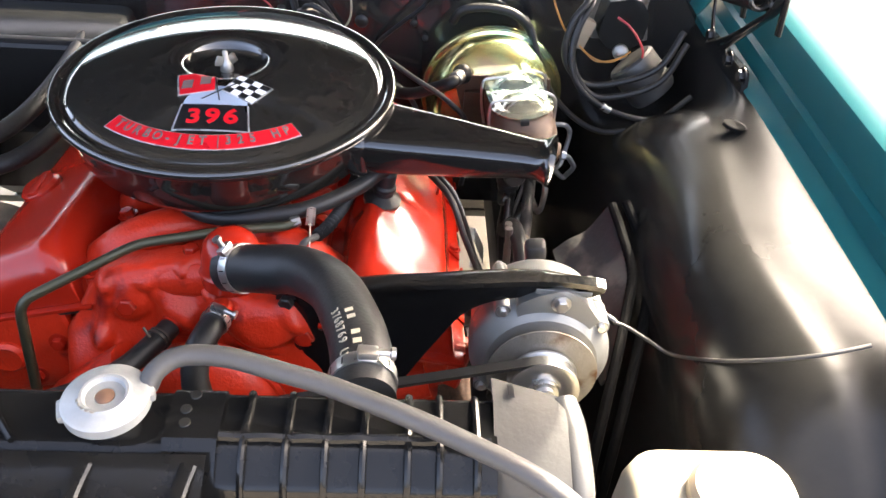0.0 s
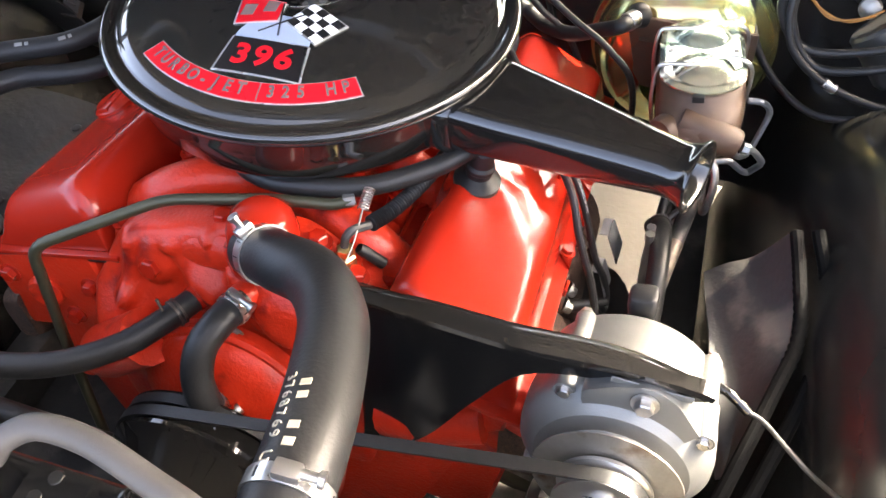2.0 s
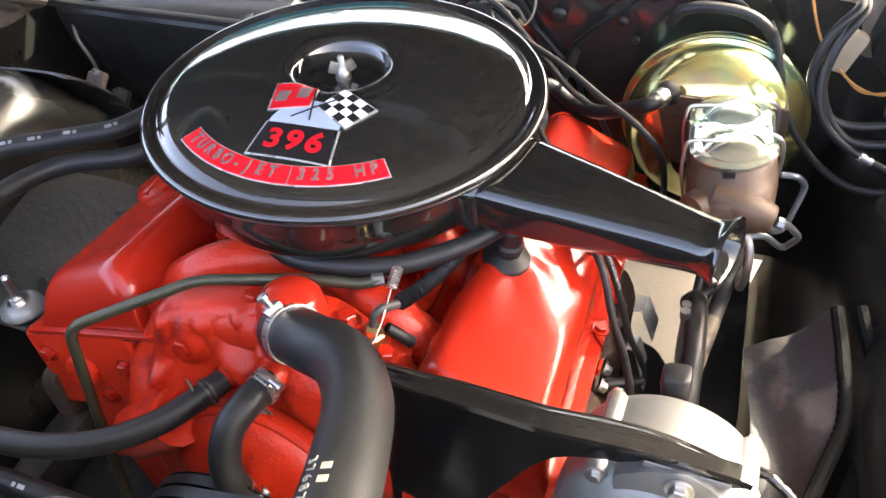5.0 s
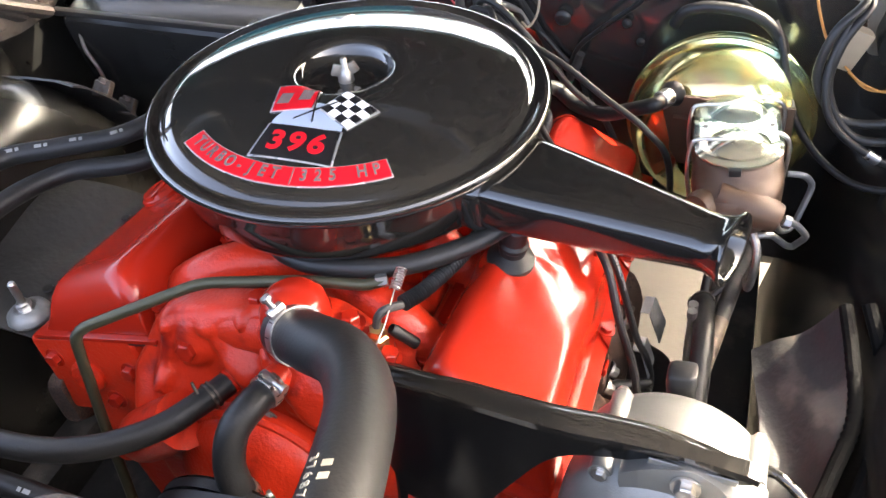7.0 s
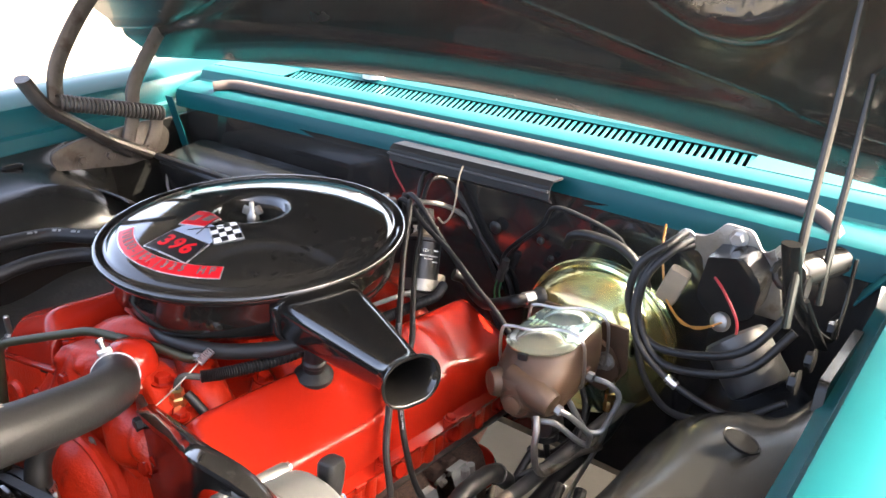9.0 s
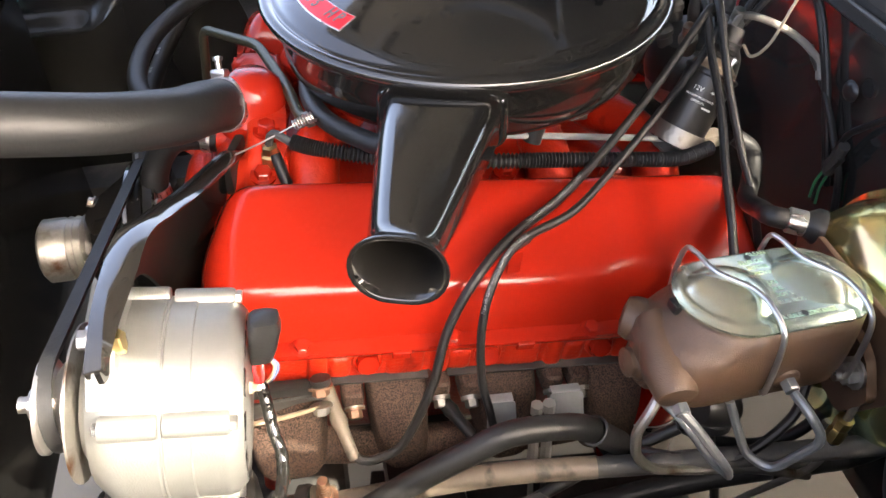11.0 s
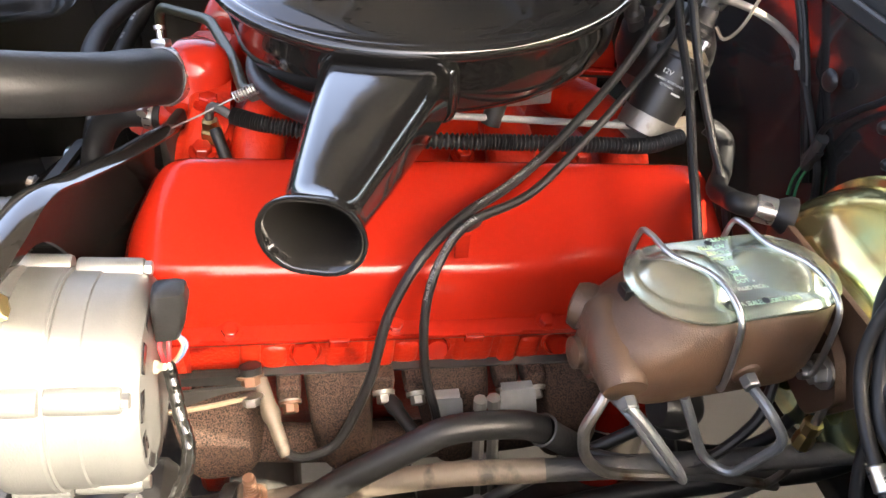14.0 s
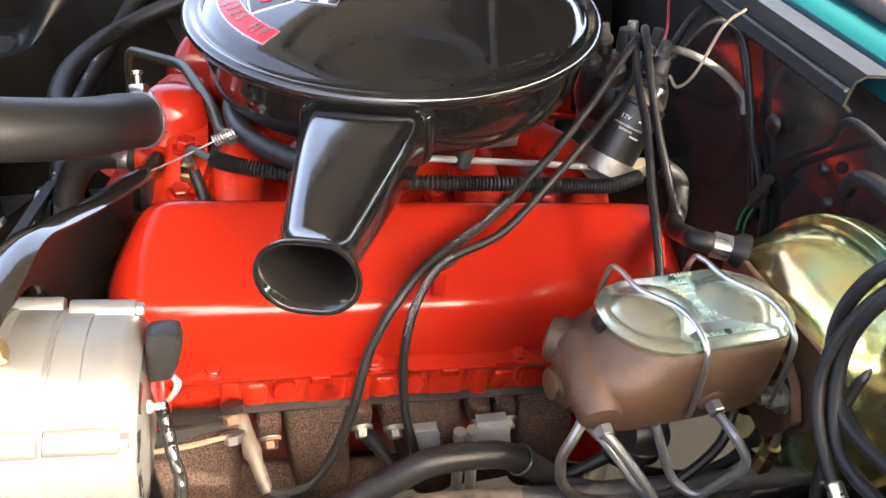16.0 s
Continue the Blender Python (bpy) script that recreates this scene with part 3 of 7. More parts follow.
    cpart("corner_gusset", slab(g if sgn > 0 else g[::-1], 0.002), M_TEAL, None, "teal painted gusset")


hinge(1)
hinge(-1)

# radiator support and chassis
cpart("radiator_support", box((1.36, 0.05, 0.05), pose(0, -0.66, 0.90), 0.01), M_BLACK_SEMI)
cpart("support_panel", box((1.3, 0.012, 0.42), pose(0, -0.68, 0.665), 0.004), M_BLACK_SEMI)
for sgn in (1, -1):
    cpart("frame_rail", box((0.075, 1.7, 0.10), pose(sgn * 0.445, -0.05, 0.42), 0.012), M_DUSTY, None, "dusty black chassis rail")
cpart("crossmember", box((0.84, 0.30, 0.09), pose(0, -0.34, 0.36), 0.02), M_DUSTY)
# unseen slab behind the bulkhead, added to keep sun off the ground
cpart("unseen_floor", box((1.6, 1.28, 0.02), pose(0, 1.26, 0.27), 0.005), M_DUSTY)
# unseen front board, added to cut light bounced up from the ground
cpart("unseen_valance", box((1.6, 0.03, 0.32), pose(0, -0.74, 0.36), 0.01), M_DUSTY)
# dark filler under the engine, added to cover bright open ground
cpart("arm_filler", prism(round2d([(0.20, -0.16), (0.40, -0.20), (0.44, -0.10), (0.42, 0.10), (0.36, 0.22), (0.24, 0.24), (0.20, -0.16)], 0.03), 0.045, pose(0, 0, 0.36), 0.010), M_DUSTY, None, "dusty black filler shaped as a suspension arm")
for sgn in (1, -1):
    w = cpart("tire", lathe([(0.19, -0.09), (0.30, -0.095), (0.325, -0.07), (0.33, 0), (0.325, 0.07), (0.30, 0.095), (0.19, 0.09)], 48, pose(sgn * 0.80, -0.22, 0.33, 0, 90, 0)), M_RUBBER)
    part("rim", lathe([(0, -0.05), (0.12, -0.05), (0.185, -0.085), (0.195, -0.085), (0.195, 0.085), (0.185, 0.085), (0.12, 0.04), (0, 0.04)], 40, CT @ pose(sgn * 0.80, -0.22, 0.33, 0, 90, 0)), M_STEEL, w)

# heater box and ducting on the passenger side of the firewall
hb = thing("heater_box", "black moulded heater box on the firewall", "heater", (-0.42, 0.33, 0.75))
part("case", box((0.40, 0.13, 0.19), pose(-0.43, 0.315, 0.80, 8, 0, 0), 0.02, 3), M_BLACK_PANEL, hb)
part("case_lip", box((0.42, 0.012, 0.012), pose(-0.43, 0.25, 0.885, 8, 0, 0), 0.004), M_BLACK_SEMI, hb)
part("clip", pipe([(-0.60, 0.248, 0.87), (-0.60, 0.240, 0.83), (-0.585, 0.240, 0.79), (-0.59, 0.245, 0.75)], 0.003, 0.01), M_STEEL_DULL, hb)
wb = thing("wiring_cover", "black pressed-steel cover strip on the firewall", "cover", (0.1, 0.36, 0.98))
part("cover", slab([[CT @ Vector((x, y, z)) for y, z in ((0.385, 0.985), (0.355, 0.988), (0.345, 0.982), (0.342, 0.960), (0.352, 0.952))] for x in steps(-0.055, 0.268, 8)], 0.003), M_BLACK_SEMI, wb, smooth=30)
part("seam", tube([CT @ Vector((x, 0.340, 0.975)) for x in steps(-0.055, 0.268, 4)], 0.0025, 6, 2), M_RUBBER_GREY, wb)


# ---- engine ----
TIL = Matrix.Translation((0, 0, 0.85)) @ Matrix.Rotation(radians(-7), 4, "X") @ Matrix.Translation((0, 0, -0.85))
engine = thing("engine", "red painted big-block V8 engine with pressed rocker covers", "engine", (0, 0, 0.42))


def et(bm):
    bmesh.ops.transform(bm, matrix=TIL, verts=bm.verts)
    return bm


VC = [(0.150, 0.790), (0.163, 0.838), (0.186, 0.856), (0.283, 0.812), (0.290, 0.778), (0.292, 0.759)]


def valve_cover(sgn):
    sec = round2d(VC, 0.013)
    fine = []
    for (x0, z0), (x1, z1) in zip(sec, sec[1:]):
        n = max(1, int(math.hypot(x1 - x0, z1 - z0) / 0.008))
        fine += [(lerp(x0, x1, k / n), lerp(z0, z1, k / n)) for k in range(n)]
    fine.append(sec[-1])
    a, b = Vector(VC[0]), Vector(VC[-1])
    d = b - a
    nrm = Vector((-d.y, d.x)).normalized()
    ends = ((0.268, 0.0), (0.2675, 0.2), (0.266, 0.4), (0.262, 0.6), (0.256, 0.78), (0.249, 0.90), (0.241, 0.965), (0.231, 0.995))
    ys = [(-y, h) for y, h in ends] + [(y, 1.0) for y in steps(-0.222, 0.222, 48)] + [(y, h) for y, h in ends[::-1]]
    rings = []
    for y, h in ys:
        ring = []
        for x, z in fine:
            p = Vector((x, z))
            t = max(0, min(1, (p - a).dot(d) / d.length_squared))
            q = a + d * t
            p = q + (p - q) * h
            # shallow pressed pocket by the inner edge, for a bolt, and one near the outer rear
            for cy, cx, ry, rx, dep in ((-0.105, 0.158, 0.030, 0.022, 0.014), (0.115, 0.292, 0.035, 0.020, 0.010)):
                e = ((y - cy) / ry) ** 2 + ((x - cx) / rx) ** 2
                if e < 1:
                    p -= nrm * dep * (1 - e) ** 0.6 * h
            if sgn > 0:
                e = ((y + 0.058) / 0.010) ** 2 + ((x - 0.232) / 0.010) ** 2
                p -= nrm * 0.0035 * math.exp(-e)
                p -= nrm * 0.0012 * math.sin(x * 90 + y * 40) * math.exp(-((y + 0.09) / 0.05) ** 2)
            fwd = 0.018 * sstep(0.165, 0.245, x) * sstep(-0.10, -0.231, y) if sgn > 0 else 0.0
            ring.append(Vector((sgn * p.x + (0.012 if sgn < 0 else 0), y - fwd, p.y)))
        rings.append(ring)
    off = 0.0 if sgn > 0 else 0.022
    for ring in rings:
        for p in ring:
            p.y += off
    cov = part("rocker_cover", et(loft(rings, close=False, caps=False)), M_RED, engine, "glossy red pressed-steel cover", smooth=60)
    ax = Vector((sgn * d.x, 0, d.y)).normalized()
    up = Vector((sgn * nrm.x, 0, nrm.y)).normalized()
    m = Matrix((ax, up.cross(ax), up)).transposed().to_4x4()
    m.translation = Vector((sgn * (a.x + b.x) / 2 + (0.012 if sgn < 0 else 0), off, (a.y + b.y) / 2)) - up * 0.004
    part("flange", et(box((d.length + 0.030, 0.552, 0.0055), m, 0.002)), M_RED, cov)
    if sgn > 0:
        part("flange_end", et(box((0.070, 0.032, 0.0055), m @ pose(0.050, -0.280, 0), 0.002)), M_RED, cov)
    part("gasket", et(box((d.length + 0.026, 0.548, 0.004), m @ pose(0, 0, -0.0045), 0.001)), M_RUBBER, cov)
    for k in range(4):
        y = -0.200 + k * 0.137
        for e in (1, -1):
            q = m @ pose(e * 0.0795, y, 0.0028)
            part("spreader", et(prism([(-0.008, -0.024), (0.006, -0.007), (0.006, 0.007), (-0.008, 0.024)] if e < 0 else [(0.008, -0.024), (0.008, 0.024), (-0.006, 0.007), (-0.006, -0.007)], 0.0035, q, 0.001)), M_RED, cov)
            part("bolt", et(bolt(q @ Vector((0, 0, 0.003)), q.to_3x3() @ Vector((0, 0, 1)), 0.0070, 0.0065)), M_RED, cov)
    return cov


def mir(bm, sgn):
    if sgn < 0:
        bmesh.ops.scale(bm, vec=(-1, 1, 1), verts=bm.verts)
    return bm


for sgn in (1, -1):
    cov = valve_cover(sgn)
    # cylinder head: deck, spark-plug side and bolt bosses
    poly = [(0.128, 0.786), (0.296, 0.750), (0.294, 0.742), (0.285, 0.736), (0.284, 0.694), (0.258, 0.686), (0.245, 0.66), (0.16, 0.62), (0.11, 0.74)]
    bm = prism(poly, 0.53 if sgn > 0 else 0.465, pose(0, 0.265, 0, 90, 0, 0), 0.006)
    hd = part("cylinder_head", et(mir(bm, sgn)), M_RED_CAST, engine, "red cast-iron head", smooth=40)
    for k in range(4):
        y = -0.138 + k * 0.118
        if sgn < 0 and k == 0:
            continue
        part("bolt_boss", et(mir(lathe([(0.0155, -0.012), (0.0150, 0.002), (0.0138, 0.0035), (0.0125, 0.001), (0, 0.001)], 24, along((0.284, y, 0.719), (0.30, y, 0.723))), sgn)), M_RED_CAST, hd)
        part("head_bolt", et(mir(lathe([(0.0110, 0.0), (0.0112, 0.008), (0.0100, 0.0105), (0.0045, 0.0098), (0, 0.0095)], 12, along((0.284, y, 0.719), (0.30, y, 0.723))), sgn)), M_RED, hd, smooth=25)
        part("plug_pillar", et(mir(box((0.024, 0.019, 0.046), pose(0.2785, y - 0.047, 0.717, 0, 0, 0), 0.0085, 4), sgn)), M_RED_CAST, hd)
        part("casting_pad", et(mir(box((0.020, 0.024, 0.030), pose(0.2775, y - 0.026, 0.711, 0, 0, 0), 0.009, 4), sgn)), M_RED_CAST, hd)
        part("casting_pad", et(mir(box((0.020, 0.040, 0.042), pose(0.2775, y + 0.037, 0.716, 0, 0, 0), 0.0095, 4), sgn)), M_RED_CAST, hd)
        part("edge_tab", et(mir(box((0.004, 0.017, 0.010), pose(0.3080, y + 0.027, 0.7515, 0, 10, 0), 0.001, 1), sgn)), M_RED, hd)

# block
poly = [(-0.26, 0.66), (-0.14, 0.75), (0.14, 0.75), (0.26, 0.66), (0.20, 0.50), (0.13, 0.40), (-0.13, 0.40), (-0.20, 0.50)]
part("block", et(prism(poly, 0.5, pose(0, 0.25, 0, 90, 0, 0), 0.01)), M_RED_CAST, engine, "red cast-iron block", smooth=40)
part("sump", et(box((0.24, 0.44, 0.13), pose(0, 0.02, 0.36), 0.03)), M_BLACK_SEMI, engine)
for sgn in (1, -1):
    part("mount", box((0.15, 0.09, 0.06), pose(sgn * 0.26, -0.10, 0.475, 0, sgn * 12, 0), 0.012), M_BLACK_SEMI, engine)
def ring_rr(c, ax, up, w, h, r, n=6):
    pts = []
    for cx, cy, a0 in ((w / 2 - r, h / 2 - r, 0), (-w / 2 + r, h / 2 - r, 90), (-w / 2 + r, -h / 2 + r, 180), (w / 2 - r, -h / 2 + r, 270)):
        for k in range(n + 1):
            a = radians(a0 + 90 * k / n)
            pts.append(c + ax * (cx + r * math.cos(a)) + up * (cy + r * math.sin(a)))
    return pts


# intake manifold
bm = box((0.25, 0.47, 0.05), pose(0, -0.005, 0.772), 0.016, 3)
intake = part("intake_manifold", et(bm), M_RED_CAST, engine, "red cast-iron intake manifold", smooth=50)
part("plenum", et(box((0.16, 0.20, 0.10), pose(0, 0.0, 0.835), 0.022, 3)), M_RED_CAST, intake)
part("carburetor", et(box((0.15, 0.16, 0.045), pose(0, 0.0, 0.885), 0.012, 2)), M_STEEL_DULL, intake)
for k in range(4):
    for sgn in (1, -1):
        y = -0.175 + k * 0.125
        bm = tube([(sgn * 0.01, y * 0.75, 0.832), (sgn * 0.06, y * 0.9, 0.836), (sgn * 0.105, y, 0.822), (sgn * 0.155, y, 0.780)], 0.0255, 14, 5)
        part("runner", et(bm), M_RED_CAST, intake, smooth=50)
        p = Vector((sgn * 0.118, y - 0.052, 0.800))
        part("lug", et(lathe([(0, -0.02), (0.014, -0.02), (0.013, 0.014), (0.010, 0.018), (0, 0.018)], 14, along(p, p + Vector((sgn * 0.25, 0, 1))))), M_RED_CAST, intake)
        part("bolt", et(bolt(p + Vector((sgn * 0.0045, 0, 0.018)), (sgn * 0.25, 0, 1), 0.009, 0.010)), M_RED, intake)
# front crossover with the thermostat neck
part("crossover", et(tube([(-0.135, -0.205, 0.785), (-0.06, -0.222, 0.812), (0.0, -0.228, 0.822), (0.06, -0.225, 0.815), (0.13, -0.205, 0.785)], 0.027, 14, 6)), M_RED_CAST, intake)
th = part("thermostat_housing", et(lathe([(0.036, -0.018), (0.038, 0.0), (0.034, 0.006), (0.033, 0.022), (0.028, 0.036), (0.018, 0.044), (0, 0.046)], 28, pose(0.036, -0.234, 0.840))), M_RED, intake, "glossy red domed housing")
part("neck", tube([(0.034, -0.232, 0.872), (0.042, -0.252, 0.882), (0.070, -0.270, 0.898)], 0.0215, 20, 5), M_RED, th)
for x, y in ((-0.012, -0.222), (0.085, -0.222)):
    part("bolt", et(bolt((x, y, 0.845), (0, 0, 1), 0.0095, 0.012)), M_RED, th)
# lettering cast in the runner, too small to read
for k in range(9):
    part("cast_mark", et(box((0.004, 0.007, 0.002), pose(0.070 + 0.007 * k, -0.150 + 0.002 * k, 0.862, 0, 8, 0), 0.0006, 1)), M_RED_CAST, intake)

# water pump: one cast front with ridges and lobes, bowl, legs and timing cover
def seg_d(x, z, a, b):
    t = max(0.0, min(1.0, ((x - a[0]) * (b[0] - a[0]) + (z - a[1]) * (b[1] - a[1])) / ((b[0] - a[0]) ** 2 + (b[1] - a[1]) ** 2)))
    return math.hypot(x - lerp(a[0], b[0], t), z - lerp(a[1], b[1], t))


RIDGES = [((-0.105, 0.846), (-0.06, 0.852), 0.009, 0.006), ((-0.06, 0.852), (-0.018, 0.866), 0.009, 0.006), ((-0.105, 0.846), (-0.112, 0.79), 0.007, 0.010), ((-0.018, 0.866), (0.012, 0.846), 0.005, 0.007), ((0.012, 0.846), (0.052, 0.842), 0.005, 0.006), ((-0.112, 0.79), (-0.09, 0.74), 0.010, 0.012), ((-0.045, 0.838), (-0.015, 0.815), 0.012, 0.010), ((0.10, 0.84), (0.125, 0.80), 0.010, 0.016), ((0.03, 0.785), (0.09, 0.775), 0.004, 0.004)]


def pump_y(x, z):
    y = lerp(-0.236, -0.292, sstep(0.88, 0.70, z))
    for a, b, w, h in RIDGES:
        y -= h * math.exp(-(seg_d(x, z, a, b) / w) ** 2)
    y -= 0.030 * math.exp(-(((x - 0.072) / 0.042) ** 2 + ((z - 0.815) / 0.030) ** 2) ** 2)
    y -= 0.012 * math.exp(-((math.hypot(x + 0.081, z - 0.826)) / 0.020) ** 4)
    y -= 0.010 * math.exp(-((math.hypot(x + 0.026, z - 0.808)) / 0.024) ** 4)
    y -= 0.012 * math.exp(-((math.hypot(x - 0.024, z - 0.834)) / 0.026) ** 4)
    y -= 0.014 * math.exp(-(((x + 0.125) / 0.030) ** 2 + ((z - 0.735) / 0.05) ** 2) ** 2)
    y += 0.009 * math.exp(-((math.hypot((x + 0.055) * 0.8, z - 0.79)) / 0.022) ** 2)
    return y + 0.0012 * math.sin(70 * x + 40 * z) * math.sin(60 * z - 20 * x)


def pump_top(x):
    if x < -0.105:
        return lerp(0.775, 0.852, sstep(-0.165, -0.105, x))
    if x < 0.0:
        return lerp(0.852, 0.874, (x + 0.105) / 0.105)
    return 0.874 - 0.045 * sstep(0.06, 0.15, x)


g = []
for x in steps(-0.165, 0.150, 96):
    e = min(sstep(-0.166, -0.150, x), sstep(0.151, 0.136, x))
    zt = pump_top(x)
    col = [Vector((x, lerp(-0.225, pump_y(x, z), e), z)) for z in steps(0.60, zt, 84)]
    col += [Vector((x, lerp(-0.225, pump_y(x, zt) + d, e), zt + 0.003 * s_)) for d, s_ in ((0.004, 1), (0.012, 1), (0.035, 0))]
    g.append(col)
pump = part("water_pump", slab(g, 0.004), M_RED_CAST, engine, "red cast water pump", smooth=70)
part("pump_bowl", et(lathe([(0.094, 0.0), (0.096, 0.014), (0.088, 0.032), (0.070, 0.042), (0.045, 0.049), (0.030, 0.062), (0.027, 0.085), (0, 0.085)], 40, pose(0.0, -0.270, 0.664, 90, 0, 0))), M_RED_CAST, pump, smooth=45)
part("bowl_rim", et(lathe([(0.094, 0.012), (0.099, 0.013), (0.100, 0.018), (0.096, 0.022), (0.09, 0.022)], 48, pose(0.0, -0.270, 0.664, 90, 0, 0))), M_RED_CAST, pump)
part("bypass_stub", tube([(0.030, -0.245, 0.830), (0.026, -0.268, 0.832), (0.022, -0.280, 0.832)], 0.0150, 16, 4), M_RED_CAST, pump)
for a in range(0, 360, 60):
    x, z = 0.083 * math.cos(radians(a + 20)), 0.083 * math.sin(radians(a + 20))
    part("pump_screw", et(bolt((x, -0.277, 0.672 + z), (0, -1, 0), 0.0065, 0.007)), M_STEEL_DULL if a == 60 else M_RED, pump)
for x, z in ((-0.081, 0.826), (-0.128, 0.735), (0.118, 0.80)):
    part("pump_bolt", bolt((x, pump_y(x, z) + 0.001, z), (0, -1, 0.25), 0.0105, 0.011), M_RED, pump)
for sgn in (-1,):
    part("pump_leg", et(tube([(sgn * 0.07, -0.30, 0.745), (sgn * 0.125, -0.295, 0.70), (sgn * 0.16, -0.270, 0.66)], 0.030, 14, 5)), M_RED_CAST, pump)
    part("pump_boss", et(lathe([(0.018, 0), (0.018, 0.055), (0.014, 0.060), (0, 0.060)], 16, pose(sgn * 0.150, -0.255, 0.685, 90, 0, 0))), M_RED_CAST, pump)
part("hose_nipple", lathe([(0.0135, 0), (0.0135, 0.035), (0.010, 0.036), (0, 0.036)], 18, along((-0.022, -0.240, 0.806), (-0.036, -0.276, 0.806))), M_RED, pump)
part("head_boss", et(lathe([(0.030, 0), (0.032, 0.02), (0.024, 0.032), (0.013, 0.033), (0.012, 0.02), (0, 0.02)], 28, along((0.232, -0.245, 0.700), (0.232, -0.300, 0.702)))), M_RED_CAST, engine)
part("head_boss", et(tube([(0.165, -0.262, 0.675), (0.205, -0.270, 0.690), (0.262, -0.262, 0.705)], 0.026, 14, 5)), M_RED_CAST, engine)
part("head_face", et(box((0.150, 0.020, 0.11), pose(0.235, -0.245, 0.712, 0, 14, 0), 0.010, 3)), M_RED_CAST, engine)
part("head_face", et(box((0.150, 0.020, 0.11), pose(-0.220, -0.243, 0.712, 0, -14, 0), 0.010, 3)), M_RED_CAST, engine)
part("head_plug", et(lathe([(0.020, 0), (0.021, 0.008), (0.017, 0.013), (0.008, 0.011), (0, 0.011)], 28, along((-0.232, -0.249, 0.712), (-0.232, -0.28, 0.712)))), M_RED_CAST, engine)
for x, z in ((-0.170, 0.735), (-0.275, 0.725), (-0.205, 0.682)):
    part("head_screw", et(bolt((x, -0.252, z), (0, -1, 0), 0.0085, 0.009)), M_RED, engine)
part("block_face", et(box((0.14, 0.03, 0.17), pose(0.215, -0.225, 0.575, 0, 10, 0), 0.014, 3)), M_RED_CAST, engine)
part("timing_cover", et(prism([(-0.12, 0.62), (0.12, 0.62), (0.10, 0.48), (0.06, 0.42), (-0.06, 0.42), (-0.10, 0.48)], 0.03, pose(0, -0.245, 0, 90, 0, 0), 0.01)), M_RED_CAST, engine)

# oil filler on the passenger cover, breather grommet on the driver's
part("oil_cap", lathe([(0, 0.014), (0.022, 0.014), (0.027, 0.010), (0.028, 0.002), (0.026, -0.004), (0.020, -0.02), (0, -0.02)], 28, along((-0.246, -0.055, 0.826), (-0.276, -0.055, 0.90))), M_RED, engine, "red oil filler cap")
part("oil_cap_tab", box((0.05, 0.016, 0.012), along((-0.249, -0.055, 0.836), (-0.279, -0.055, 0.91)), 0.004), M_RED, engine)

# exhaust manifolds: a log with broad runners and dark gaps between them
def runner_ring(y0, y1, x, z0, z1, r=0.014):
    return ring_rr(Vector((x, (y0 + y1) / 2, (z0 + z1) / 2)), Vector((0, 1, 0)), Vector((0, 0, 1)), y1 - y0, z1 - z0, r, 5)


def deck(y):
    """Height of the joint between head and manifold along the engine."""
    return 0.694 - 0.1228 * y


for sgn in (1, -1):
    log = [(0.294, -0.270, deck(-0.270) - 0.070), (0.297, -0.235, deck(-0.235) - 0.084), (0.298, -0.13, deck(-0.13) - 0.098), (0.298, -0.02, deck(-0.02) - 0.100), (0.294, 0.07, deck(0.07) - 0.098), (0.270, 0.10, 0.575), (0.255, 0.11, 0.50)]
    em = part("exhaust_manifold", mir(tube(log, lambda t: 0.016 + 0.003 * math.sin(math.pi * min(1, 5 * t) / 2), 20, 6), sgn), M_IRON_RUST, engine, "rusty brown cast-iron exhaust manifold", smooth=60)
    for y0, y1 in ((-0.275, -0.202), (-0.154, -0.100), (-0.048, 0.012), (0.070, 0.128)):
        d = deck((y0 + y1) / 2)
        rg = [runner_ring(y0 - 0.004, y1 + 0.004, 0.278, d - 0.075, d - 0.001, 0.010), runner_ring(y0 - 0.002, y1 + 0.002, 0.296, d - 0.085, d - 0.005), runner_ring(y0, y1, 0.308, d - 0.098, d - 0.014), runner_ring(y0 + 0.003, y1 - 0.003, 0.317, d - 0.105, d - 0.028, 0.018), runner_ring(y0 + 0.009, y1 - 0.009, 0.323, d - 0.106, d - 0.046, 0.016)]
        part("runner", mir(loft(rg), sgn), M_IRON_RUST, em, smooth=60)
    for y, dz in ((-0.171, 0.020), (-0.087, 0.014), (-0.056, 0.018), (0.030, 0.018), (0.058, 0.018)):
        z = deck(y) - dz
        part("port_flange", mir(box((0.030, 0.022, 0.022), pose(0.292, y, z + 0.008, -7, 0, 0), 0.007, 3), sgn), M_IRON_RUST, em)
        part("washer", mir(lathe([(0.0105, 0), (0.0105, 0.0018), (0, 0.0018)], 18, along((0.305, y, z), (0.345, y, z - 0.022))), sgn), M_STEEL_DULL, em)
        part("bolt", mir(bolt((0.3065, y, z - 0.001), (1, 0, -0.55), 0.0070, 0.010), sgn), M_COPPER if y < -0.1 else M_STEEL_DULL, em)
    part("gasket", mir(box((0.030, 0.52, 0.003), pose(0.278, -0.005, deck(-0.005) + 0.001, -7, 0, 0), 0.001), sgn), M_DUSTY, em)
# brace from the alternator's back to the front port, with its bolts and a thin earth lead
br = part("alternator_brace", slab([[Vector((lerp(0.325, 0.316, t), lerp(-0.275, -0.192, t), lerp(0.766, 0.748, t) - 0.009 * v - 0.003 * v * t)) for v in steps(0, 1, 3)] for t in steps(0, 1, 8)], 0.006), M_BLACK_SEMI, engine, "black steel brace strip")
